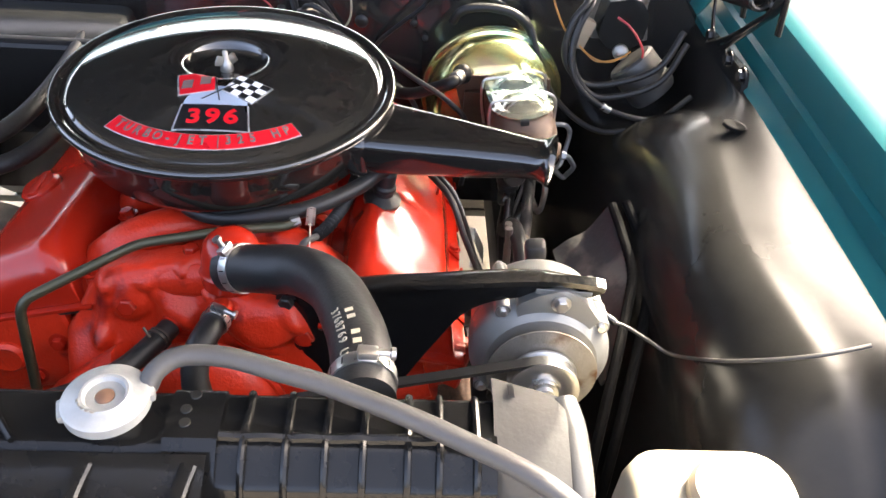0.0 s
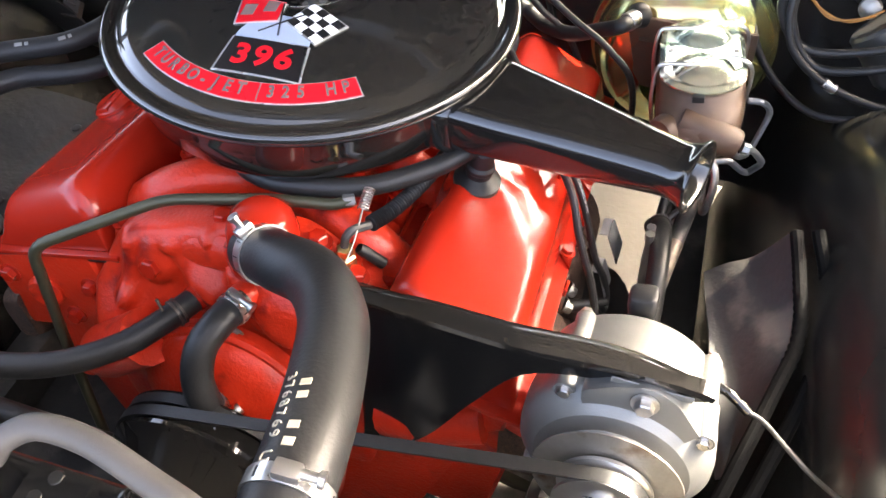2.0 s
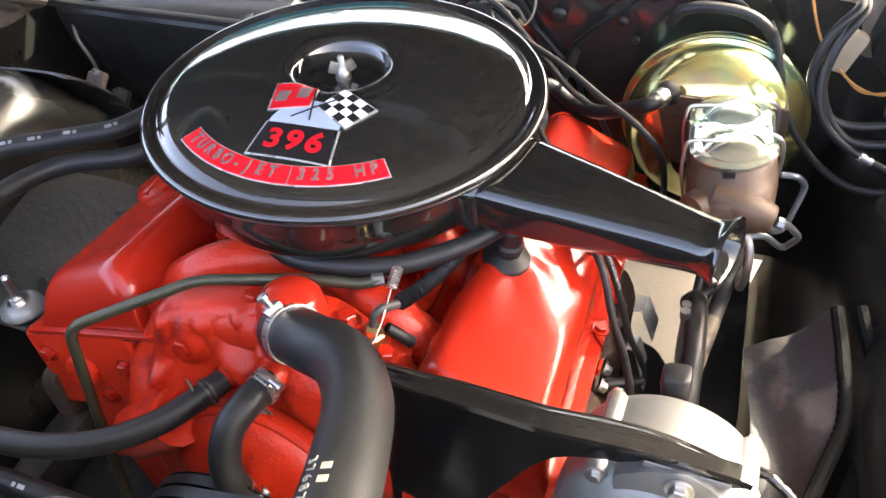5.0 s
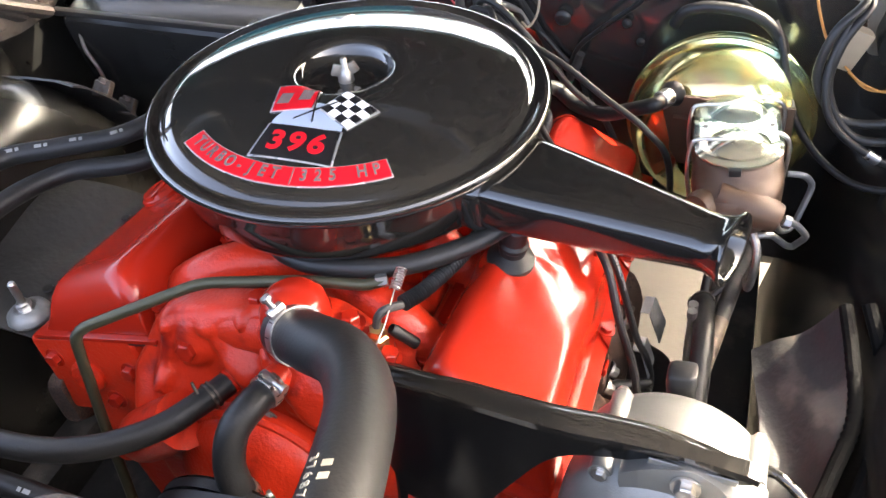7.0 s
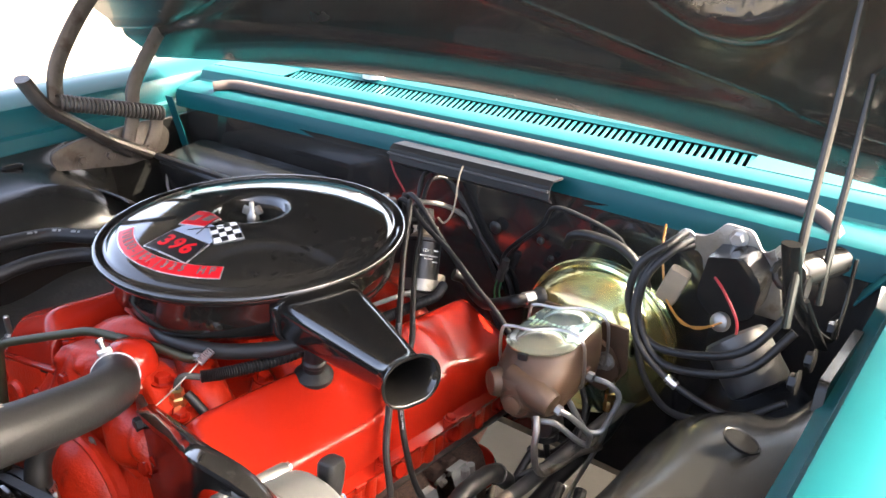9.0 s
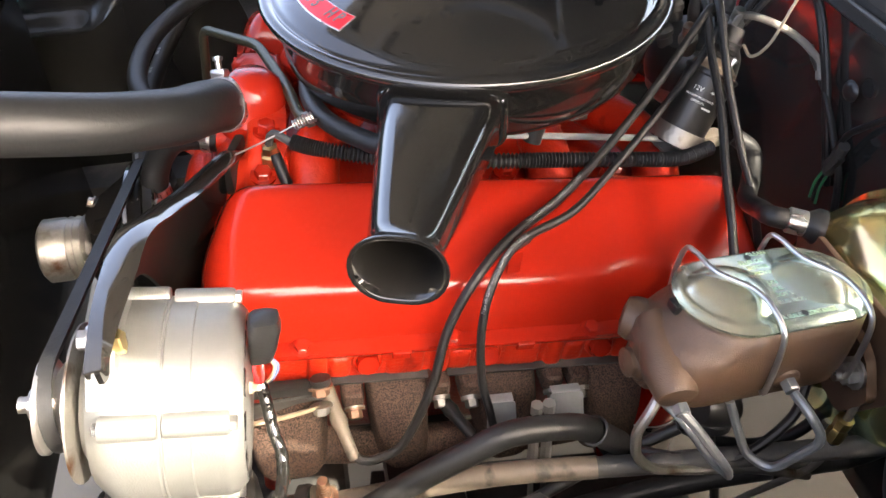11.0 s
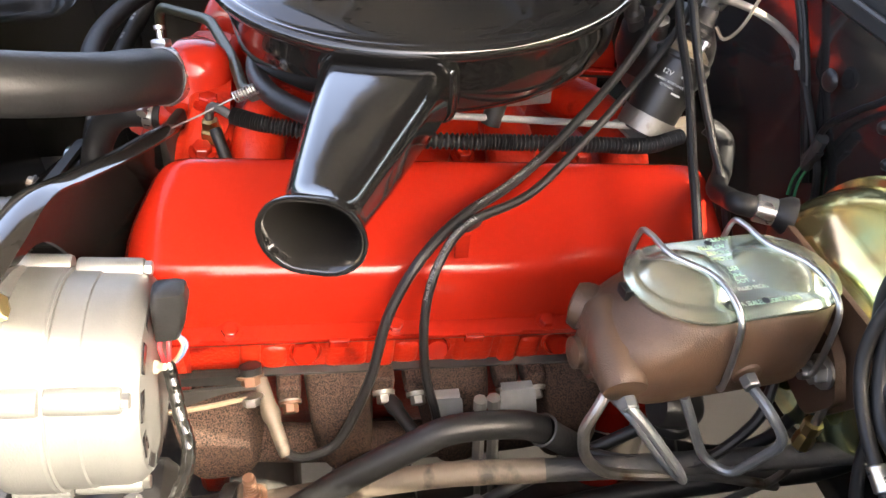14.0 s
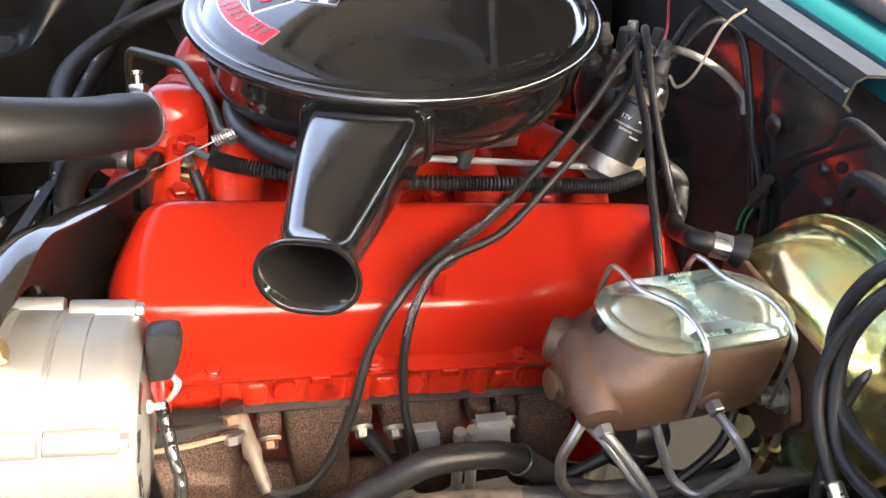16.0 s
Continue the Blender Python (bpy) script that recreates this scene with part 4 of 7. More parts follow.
part("strap", slab([[Vector((lerp(0.330, 0.317, t), lerp(-0.275, -0.196, t), lerp(0.753, 0.736, t) - lerp(0.022, 0.006, sstep(0, 0.8, t)) * v)) for v in steps(0, 1, 3)] for t in steps(0, 1, 10)], 0.003), M_GREY_STEEL, br, "bare grey strap")
part("spacer", lathe([(0, 0.0), (0.0095, 0.0), (0.0095, 0.007), (0, 0.007)], 18, along((0.310, -0.198, 0.753), (0.318, -0.198, 0.735))), M_BLACK_SEMI, br)
part("bolt", bolt((0.3135, -0.199, 0.7465), (0.55, 0, -0.84), 0.0082, 0.010), M_COPPER, br)
part("bolt", bolt((0.3235, -0.2005, 0.7305), (0.55, 0, -0.84), 0.0074, 0.009), M_STEEL, br)
part("earth_lead", tube([(0.362, -0.262, 0.770), (0.350, -0.247, 0.755), (0.340, -0.228, 0.744), (0.331, -0.210, 0.736), (0.325, -0.202, 0.729)], 0.0022, 8, 5), M_TAN, br)

# ---- air cleaner ----
ac = thing("air_cleaner", "glossy black round air cleaner with snorkel and red badge", "air cleaner", (0, 0, 0.90))
LR, LZ = 0.2115, 0.974
LID = [(LR, -0.004), (LR + 0.0012, -0.001), (LR, 0.003), (LR - 0.004, 0.0055), (LR - 0.0085, 0.005), (LR - 0.012, 0.0015), (LR - 0.0155, 0.001), (LR - 0.019, 0.004), (LR - 0.024, 0.0085), (0.180, 0.0110), (0.166, 0.0146), (0.156, 0.0171), (0.146, 0.0194), (0.132, 0.0222), (0.110, 0.0259), (0.080, 0.0300), (0.058, 0.0318), (0.0515, 0.0305), (0.0490, 0.0255), (0.046, 0.0185), (0.040, 0.0150), (0.020, 0.0140), (0, 0.0140)]


def lid_z(r):
    for (r0, z0), (r1, z1) in zip(LID, LID[1:]):
        if r1 <= r <= r0 and r0 > r1:
            return LZ + lerp(z1, z0, (r - r1) / (r0 - r1))
    return LZ


lid = part("lid", lathe([(r, LZ + z) for r, z in LID], 160), M_BLACK_GLOSS, ac, smooth=60)
bm = lathe([(LR - 0.004, LZ - 0.0045), (LR - 0.002, LZ - 0.0065), (LR - 0.003, LZ - 0.0090), (LR - 0.008, LZ - 0.0100), (LR - 0.0125, LZ - 0.0105), (LR - 0.014, LZ - 0.014), (LR - 0.0150, LZ - 0.032), (LR - 0.0185, LZ - 0.058), (LR - 0.024, LZ - 0.067), (LR - 0.040, LZ - 0.072), (0.10, LZ - 0.074), (0.07, LZ - 0.076), (0.065, LZ - 0.095), (0, LZ - 0.095)], 160)
part("base", bm, M_BLACK_SATIN, ac, smooth=60)


A, B = Vector((0.150, -0.048, 0.934)), Vector((0.398, -0.131, 0.960))
dv = (B - A).normalized()
axv = dv.cross(Vector((0, 0, 1))).normalized()
upv = axv.cross(dv)
bm = loft([ring_rr(A.lerp(B, t), axv, upv, w, h, r) for t, w, h, r in ((0, 0.112, 0.054, 0.014), (0.14, 0.112, 0.054, 0.014), (0.18, 0.106, 0.053, 0.015), (0.35, 0.095, 0.051, 0.016), (0.6, 0.076, 0.048, 0.017), (0.80, 0.060, 0.043, 0.017), (0.90, 0.053, 0.041, 0.018), (0.945, 0.053, 0.041, 0.019), (0.970, 0.057, 0.045, 0.021), (0.988, 0.063, 0.050, 0.0245), (0.998, 0.068, 0.0545, 0.0270), (1.005, 0.0695, 0.056, 0.0278), (1.010, 0.0690, 0.0555, 0.0275), (1.011, 0.066, 0.0525, 0.026), (1.006, 0.062, 0.0485, 0.024))], caps=False)
snout = part("snorkel", bm, M_BLACK_SATIN, ac, smooth=60)
bm = loft([ring_rr(A.lerp(B, t), axv, upv, w, h, r) for t, w, h, r in ((1.006, 0.062, 0.0485, 0.024), (0.985, 0.054, 0.041, 0.020), (0.94, 0.047, 0.036, 0.0175), (0.6, 0.066, 0.040, 0.016), (0.2, 0.09, 0.044, 0.016))], caps=False)
bm.faces.new([v for v in bm.verts][-28:])
part("lining", bm, M_BLACK_SATIN, snout, "matt black inside of the snorkel", smooth=60)
bm = loft([ring_rr(A.lerp(B, t), axv, upv, w, h, r) for t, w, h, r in ((0.10, 0.117, 0.058, 0.016), (0.165, 0.117, 0.058, 0.016), (0.185, 0.110, 0.055, 0.016))], caps=True)
part("collar", bm, M_BLACK_GLOSS, ac, smooth=40)
bm = lathe([(0, 0), (0.0085, 0), (0.0080, 0.006), (0.0055, 0.010), (0.0042, 0.013), (0.0036, 0.014), (0.0036, 0.024), (0.0025, 0.026), (0, 0.026)], 16, pose(0, 0, LZ + 0.0140))
wn_ = part("wing_nut", bm, M_STEEL_DULL, ac, "bright wing nut")
for a in (35, 215):
    part("wing", box((0.011, 0.0035, 0.013), pose(0, 0, LZ + 0.0275, 0, 0, a) @ pose(0.008, 0, 0, 0, -22, 0), 0.0016), M_STEEL_DULL, wn_)


# badge on the lid
def on_lid(bm, h):
    for v in bm.verts:
        r = math.hypot(v.co.x, v.co.y)
        v.co.z += lid_z(r) + h
    return bm


def patch(corners, n=10, t=0.0008):
    """A thin sheet with four corners in plan, laid on the lid later."""
    a, b, c, d = [Vector(p) for p in corners]
    g = [[Vector((*(a.lerp(b, u).lerp(d.lerp(c, u), v)), 0)) for v in steps(0, 1, n)] for u in steps(0, 1, n)]
    bm = bmesh.new()
    vs = [[bm.verts.new(p) for p in row] for row in g]
    for p, q in zip(vs, vs[1:]):
        for k in range(n):
            bm.faces.new((p[k], p[k + 1], q[k + 1], q[k]))
    return bm


def arc_patch(r0, r1, a0, a1, n=48):
    bm = bmesh.new()
    vs = [[bm.verts.new((r * math.cos(radians(a)), r * math.sin(radians(a)), 0)) for r in steps(r0, r1, 5)] for a in steps(a0, a1, n)]
    for p, q in zip(vs, vs[1:]):
        for k in range(5):
            bm.faces.new((p[k], p[k + 1], q[k + 1], q[k]))
    return bm


def sheet(bm, h, t=0.0006):
    on_lid(bm, h)
    bm.normal_update()
    bmesh.ops.solidify(bm, geom=bm.faces[:], thickness=t)
    return bm


BA0, BA1 = 231.5, 308.0
badge = part("badge", sheet(arc_patch(0.1555, 0.1775, BA0, BA1), 0.0006), M_DECAL_SILVER, ac, "red foil badge with silver border")
part("badge_field", sheet(arc_patch(0.1566, 0.1764, BA0 + 0.45, BA1 - 0.45), 0.0012), M_DECAL_RED, badge)
part("badge_rule", sheet(arc_patch(0.1570, 0.1760, 277.0, 277.4, 4), 0.0016), M_GREY_INK, badge)


def arc_text(body, a0, step, size, r, material, parent):
    for k, ch in enumerate(body):
        if ch == " ":
            continue
        a = a0 + step * k
        cu = bpy.data.curves.new("letter", "FONT")
        cu.body, cu.size, cu.align_x, cu.align_y, cu.resolution_u, cu.extrude, cu.offset = ch, size, "CENTER", "CENTER", 3, 0.0002, 0.0004
        tmp = bpy.data.objects.new("letter", cu)
        me = bpy.data.meshes.new_from_object(tmp)
        bpy.data.objects.remove(tmp)
        bm = bmesh.new()
        bm.from_mesh(me)
        bpy.data.meshes.remove(me)
        m = pose(r * math.cos(radians(a)), r * math.sin(radians(a)), 0, 0, 0, a + 90)
        bmesh.ops.transform(bm, matrix=m @ Matrix.Diagonal((0.95, 1.22, 1, 1)), verts=bm.verts)
        part("letter", on_lid(bm, 0.0017), material, parent, smooth=0)


arc_text("TURBO-JET", 236.2, 4.40, 0.0145, 0.1655, M_GREY_INK, badge)
arc_text("325 HP", 281.0, 4.55, 0.0145, 0.1655, M_GREY_INK, badge)

# emblem: crossed flags over a numbered shield
em_m = Matrix.Rotation(radians(3), 2)


def ex(p):
    q = em_m @ Vector(p)
    return (q.x, q.y)


emb = part("emblem", sheet(patch([ex(p) for p in ((-0.036, -0.105), (0.040, -0.107), (0.045, -0.150), (-0.041, -0.148))]), 0.0006), M_DECAL_SILVER, ac, "small enamel crossed-flags emblem")
part("shield", sheet(patch([ex(p) for p in ((-0.034, -0.106), (0.038, -0.108), (0.043, -0.1485), (-0.0385, -0.1465))]), 0.0012), M_DECAL_BLACK, emb)
bm = bmesh.new()
c0 = bm.verts.new((*ex((0.002, -0.106)), 0))
rim = [bm.verts.new((*ex((0.002 + 0.036 * math.cos(a), -0.106 + 0.034 * math.sin(a))), 0)) for a in steps(0, math.pi, 18)]
for p, q in zip(rim, rim[1:]):
    bm.faces.new((c0, p, q))
part("sunburst", sheet(bm, 0.0010), M_DECAL_BLUE, emb)
red_flag = [(-0.047, -0.052), (-0.005, -0.044), (-0.002, -0.080), (-0.040, -0.089)]
chk = [(0.024, -0.050), (0.062, -0.072), (0.043, -0.102), (0.008, -0.080)]
part("flag_border", sheet(patch([ex(Vector(p) * 1.0 + Vector(o)) for p, o in zip(red_flag, ((-0.002, 0.002), (0.002, 0.002), (0.002, -0.002), (-0.002, -0.002)))]), 0.0012), M_DECAL_SILVER, emb)
part("red_flag", sheet(patch([ex(p) for p in red_flag]), 0.0018), M_DECAL_RED, emb)
part("flag_border", sheet(patch([ex(Vector(p) + Vector(o)) for p, o in zip(chk, ((-0.001, 0.002), (0.003, 0.0), (0.0, -0.002), (-0.002, -0.001)))]), 0.0012), M_DECAL_SILVER, emb)
ca, cb, cc, cd = [Vector(ex(p)) for p in chk]
for i in range(4):
    for j in range(4):
        q = [ca.lerp(cb, u).lerp(cd.lerp(cc, u), v) for u, v in ((i / 4, j / 4), ((i + 1) / 4, j / 4), ((i + 1) / 4, (j + 1) / 4), (i / 4, (j + 1) / 4))]
        part("check", sheet(patch([tuple(p) for p in q], 2), 0.0018), M_DECAL_BLACK if (i + j) % 2 else M_WHITE, emb)
for a, b in (((-0.006, -0.046), (0.006, -0.100)), ((0.024, -0.066), (-0.014, -0.098))):
    bm = bmesh.new()
    d = (Vector(b) - Vector(a)).normalized()
    n_ = Vector((-d.y, d.x)) * 0.0007
    part("flag_staff", sheet(patch([ex(Vector(a) + n_), ex(Vector(b) + n_), ex(Vector(b) - n_), ex(Vector(a) - n_)], 6), 0.0024), M_DECAL_BLACK, emb)
for k, ch in enumerate("396"):
    cu = bpy.data.curves.new("digit", "FONT")
    cu.body, cu.size, cu.align_x, cu.align_y, cu.resolution_u, cu.extrude, cu.offset = ch, 0.034, "CENTER", "CENTER", 4, 0.0003, 0.0010
    tmp = bpy.data.objects.new("digit", cu)
    me = bpy.data.meshes.new_from_object(tmp)
    bpy.data.objects.remove(tmp)
    bm = bmesh.new()
    bm.from_mesh(me)
    bpy.data.meshes.remove(me)
    x, y = ex((-0.019 + 0.0205 * k, -0.128))
    bmesh.ops.transform(bm, matrix=pose(x, y, 0, 0, 0, 3) @ Matrix.Diagonal((1.0, 0.95, 1, 1)), verts=bm.verts)
    part("digit", on_lid(bm, 0.0018), M_DECAL_RED, emb, smooth=0)
# two small unreadable marks on the red flag
for p in ((-0.034, -0.070), (-0.014, -0.062)):
    part("flag_mark", sheet(patch([ex((p[0] + dx, p[1] + dy)) for dx, dy in ((-0.006, 0.007), (0.006, 0.009), (0.006, -0.007), (-0.006, -0.009))], 2), 0.0022), M_GREY_INK, emb)

# ---- radiator ----
rad = thing("radiator", "black radiator with ribbed top tank and silver cap", "radiator", (0.0, -0.56, 0.5))
tank = part("top_tank", prism(round2d([(-0.515, 0.935), (-0.515, 0.995), (-0.522, 1.003), (-0.566, 1.003), (-0.590, 0.985), (-0.605, 0.94), (-0.605, 0.90), (-0.515, 0.90), (-0.515, 0.935)], 0.005), 0.63, Matrix(((0, 0, 1, -0.33), (1, 0, 0, 0), (0, 1, 0, 0), (0, 0, 0, 1))), 0.002), M_TANK, rad)
part("core", box((0.60, 0.055, 0.42), pose(0.0, -0.560, 0.69), 0.004), M_TANK, rad)
TANKP = [(-0.516, 0.985), (-0.520, 1.001), (-0.526, 1.0045), (-0.565, 1.0045), (-0.588, 0.986), (-0.603, 0.945)]
for x in (0.118, 0.148, 0.176, 0.203, 0.235, 0.258, 0.285):
    part("rib", tube([(x, y, z) for y, z in TANKP], 0.0030, 8, 3), M_TANK, tank)
part("rib", tube([(x, -0.560, 1.0045 + 0.0008 * math.sin(x * 200)) for x in steps(0.10, 0.295, 16)], 0.0042, 8, 3), M_TANK, tank)
part("saddle", slab([[Vector((x, y, z + 0.004)) for y, z in TANKP] for x in steps(0.062, 0.100, 4)], 0.003), M_TANK, tank)
for x in (-0.055, -0.02):
    part("rib", tube([(x - 0.06 + 0.02 * k, -0.522 - 0.045 * k / 2, 1.005) for k in range(3)], 0.003, 8, 3), M_TANK, tank)
for x, y in ((0.078, -0.527), (0.075, -0.552), (0.0735, -0.540), (-0.074, -0.527), (-0.078, -0.552)):
    part("rivet", lathe([(0.005, 0), (0.004, 0.0016), (0, 0.002)], 12, pose(x, y, 1.0075)), M_BLACK_PANEL, tank)
part("front_plate", slab([[Vector((x, y, z)) for y, z in ((-0.577, 1.006), (-0.590, 1.003), (-0.600, 0.998), (-0.640, 0.992), (-0.66, 0.93))] for x in steps(-0.33, 0.095, 6)], 0.003), M_TANK, rad, "black pressed mounting plate", smooth=30)
for x in (0.015, 0.085, -0.06):
    part("plate_rib", tube([(x, -0.585, 1.006), (x - 0.004, -0.605, 1.001), (x - 0.006, -0.640, 0.995)], 0.006, 8, 3, flat=0.5), M_TANK, rad)
CAPM = pose(0.022, -0.546, 1.024) @ Matrix.Diagonal((0.80, 0.80, 0.9, 1))
cap = part("cap", lathe([(0, 0.004), (0.008, 0.004), (0.009, 0.0055), (0.0165, 0.0055), (0.0185, 0.009), (0.021, 0.0095), (0.024, 0.007), (0.035, 0.006), (0.0375, 0.004), (0.0375, -0.005), (0.034, -0.007), (0.022, -0.007), (0.020, -0.024), (0, -0.024)], 56, CAPM), M_PAPER, rad, "dull silver pressure cap", smooth=40)
part("cap_rivet", lathe([(0.0082, 0), (0.0082, 0.002), (0.006, 0.003), (0, 0.003)], 20, CAPM @ pose(0, 0, 0.0035)), M_COPPER, cap)
for a in (200, 20):
    part("cap_tab", box((0.012, 0.022, 0.009), CAPM @ pose(0, 0, -0.0005, 0, 0, a) @ pose(0.0350, 0, 0), 0.004), M_PAPER, cap)
for k in range(5):
    a = 205 + 14 * k
    part("cap_mark", box((0.0025, 0.004, 0.0006), CAPM @ pose(0, 0, 0.0097, 0, 0, a) @ pose(0.0222, 0, 0), 0.0002, 1), M_STEEL_DULL, cap)
rb = part("side_bracket", slab([[Vector((x, y - 0.02 * (x - 0.30) / 0.06, z)) for y, z in ((-0.500, 0.995), (-0.505, 1.010), (-0.530, 1.012), (-0.575, 0.995), (-0.59, 0.95))] for x in (0.298, 0.315, 0.335, 0.352)], 0.003), M_GREY_STEEL, rad, "bare grey steel bracket", smooth=40)
part("bracket_curl", tube([(0.352, -0.520, 1.000), (0.357, -0.545, 0.995), (0.360, -0.585, 0.975), (0.360, -0.60, 0.94)], 0.013, 14, 6), M_GREY_STEEL, rad)
part("bracket_slot", box((0.005, 0.012, 0.001), pose(0.312, -0.520, 1.0135, -4, 0, 0), 0.0003, 1), M_DECAL_BLACK, rb)


# hoses
def clamp(parent, line, i, r, w=0.012, stand=False):
    """A worm-drive clamp round a hose line at index i, its screw lying along the band or standing up."""
    a, b = line[max(0, i - 1)], line[min(len(line) - 1, i + 1)]
    d = (b - a).normalized()
    m = along(line[i] - d * w / 2, line[i] + d * w / 2)
    cl = part("clamp", lathe([(r, 0), (r + 0.0014, 0), (r + 0.0017, w / 2), (r + 0.0014, w), (r, w)], 36, m), M_STEEL, parent, "bright steel hose clamp")
    for k in range(26):
        q = m @ pose(0, 0, 0, 0, 0, 360 * k / 26) @ pose(r + 0.0017, 0, w / 2)
        if k % 2:
            part("band_slot", box((0.0006, 0.0012, w * 0.55), q, 0), M_DECAL_BLACK, cl)
    up = (Vector((0.15, -0.3, 1)) - d * Vector((0.15, -0.3, 1)).dot(d)).normalized()
    q = Matrix((up.cross(d), d, up)).transposed().to_4x4()
    q.translation = line[i] + up * (r + 0.0045)
    part("clamp_housing", box((0.017, w * 0.95, 0.0085), q, 0.0028), M_STEEL, cl)
    sm = q @ pose(0, 0, 0.002) if stand else q @ pose(0.007, 0, 0.001, 0, 90, 0)
    part("clamp_screw", lathe([(0, 0), (0.0032, 0), (0.0032, 0.010), (0.0052, 0.011), (0.0052, 0.0145), (0.0012, 0.0150), (0, 0.0145)], 12, sm), M_STEEL, cl)
    return cl


hose = thing("radiator_hose", "thick black rubber radiator hose with white lettering and steel clamps", "hose", (0.05, -0.25, 0.88))
HL = spline([(0.036, -0.250, 0.880), (0.078, -0.274, 0.903), (0.123, -0.298, 0.924), (0.160, -0.345, 0.947), (0.182, -0.405, 0.968), (0.195, -0.460, 0.984), (0.200, -0.515, 0.990)], 10)
part("hose", sweep(HL, 0.0262, 28), M_RUBBER, hose)
clamp(hose, HL, 4, 0.0264, 0.012, True)
clamp(hose, HL, 56, 0.0264, 0.012)
# white print along the hose
def hose_print(body, i0, i1, side, size, lift):
    n = len(body)
    for k, ch in enumerate(body):
        if ch == " ":
            continue
        f = lerp(i0, i1, k / (n - 1))
        i = int(f)
        p = HL[i].lerp(HL[i + 1], f - i)
        d = (HL[i + 1] - HL[i]).normalized()
        up = (Vector((-0.15, -0.35, 1)) - d * Vector((-0.15, -0.35, 1)).dot(d)).normalized()
        sd_ = d.cross(up)
        a = side
        nrm = (up * math.cos(a) + sd_ * math.sin(a)).normalized()
        q = Matrix((d, nrm.cross(d), nrm)).transposed().to_4x4()
        q.translation = p + nrm * lift
        if ch == "#":
            part("print_bar", box((size * 0.6, size * 0.75, 0.0006), q, 0.0001, 1), M_WHITE_PLASTIC, hose)
        else:
            text_mesh("print", ch, size, q, M_WHITE_PLASTIC, hose)


hose_print("3768769 UW", 43.5, 55.5, 0.42, 0.0115, 0.0262)
hose_print("## ##", 45, 52.5, -0.05, 0.0095, 0.0261)

heat = thing("heater_hose", "black rubber heater hose looping round the engine", "hose", (-0.03, -0.27, 0.80))
HH = spline([(-0.034, -0.272, 0.806), (-0.050, -0.305, 0.806), (-0.075, -0.338, 0.803), (-0.124, -0.372, 0.800), (-0.195, -0.390, 0.797), (-0.30, -0.385, 0.79), (-0.395, -0.345, 0.79), (-0.432, -0.26, 0.815), (-0.42, -0.16, 0.845), (-0.385, -0.068, 0.845), (-0.30, -0.012, 0.842), (-0.26, 0.08, 0.85), (-0.25, 0.22, 0.86), (-0.26, 0.34, 0.85)], 8)
part("hose", sweep(HH, 0.0125, 16), M_RUBBER, heat)
for k in (4, 5):
    d = (HH[k + 1] - HH[k]).normalized()
    part("spring_clip", lathe([(0.0125, -0.0012), (0.0143, -0.0012), (0.0143, 0.0012), (0.0125, 0.0012)], 24, along(HH[k], HH[k] + d)), M_HINGE, heat)
part("clip_tang", pipe([HH[7] + Vector((0, 0, 0.013)), HH[7] + Vector((-0.006, 0.004, 0.024))], 0.0016), M_HINGE, heat)
heat2 = thing("heater_hose", "black rubber heater hose with white printed marks", "hose", (-0.1, -0.4, 0.7))
HH2 = spline([(-0.09, -0.395, 0.70), (-0.14, -0.400, 0.715), (-0.235, -0.400, 0.722), (-0.36, -0.395, 0.715), (-0.44, -0.365, 0.742), (-0.462, -0.29, 0.835), (-0.465, -0.20, 0.872), (-0.455, -0.09, 0.868), (-0.40, -0.044, 0.866), (-0.325, 0.012, 0.866), (-0.29, 0.12, 0.875), (-0.29, 0.34, 0.88)], 10)
part("hose", sweep(HH2, 0.0125, 16), M_RUBBER, heat2)
for k in range(8, 92, 5):
    p, d = HH2[k], (HH2[k + 1] - HH2[k]).normalized()
    nrm = (Vector((0.45, -0.35, 1)) - d * Vector((0.45, -0.35, 1)).dot(d)).normalized()
    q = Matrix((d, nrm.cross(d), nrm)).transposed().to_4x4()
    q.translation = p + nrm * 0.0125
    part("print_bar", box((0.0085, 0.0046, 0.0006), q @ pose(-0.004, 0, 0), 0.0001, 1), M_PAPER, heat2)
    part("print_square", box((0.0042, 0.0046, 0.0006), q @ pose(0.0052, 0, 0), 0.0001, 1), M_PAPER, heat2)
byp = thing("bypass_hose", "short curved black rubber bypass hose with steel clamps", "hose", (0.02, -0.28, 0.82))
BL = spline([(0.026, -0.276, 0.832), (0.018, -0.305, 0.834), (0.010, -0.330, 0.824), (0.010, -0.349, 0.800), (0.018, -0.358, 0.775), (0.022, -0.356, 0.752)], 8)
part("hose", sweep(BL, 0.0150, 18), M_RUBBER, byp)
clamp(byp, BL, 3, 0.0151, 0.010)
clamp(byp, BL, len(BL) - 6, 0.0151, 0.010)
ovf = thing("overflow_hose", "grey aged rubber overflow hose over the radiator", "hose", (0.04, -0.53, 1.03))
part("hose", tube([(0.046, -0.532, 1.022), (0.052, -0.522, 1.030), (0.068, -0.512, 1.034), (0.10, -0.512, 1.034), (0.14, -0.521, 1.030), (0.184, -0.533, 1.026), (0.265, -0.568, 1.022), (0.338, -0.611, 1.018), (0.39, -0.65, 0.98)], 0.0078, 14, 8), M_RUBBER_GREY, ovf)
pcv = thing("breather_hose", "black rubber breather hose plugged into the rocker cover", "hose", (0.20, -0.085, 0.86))
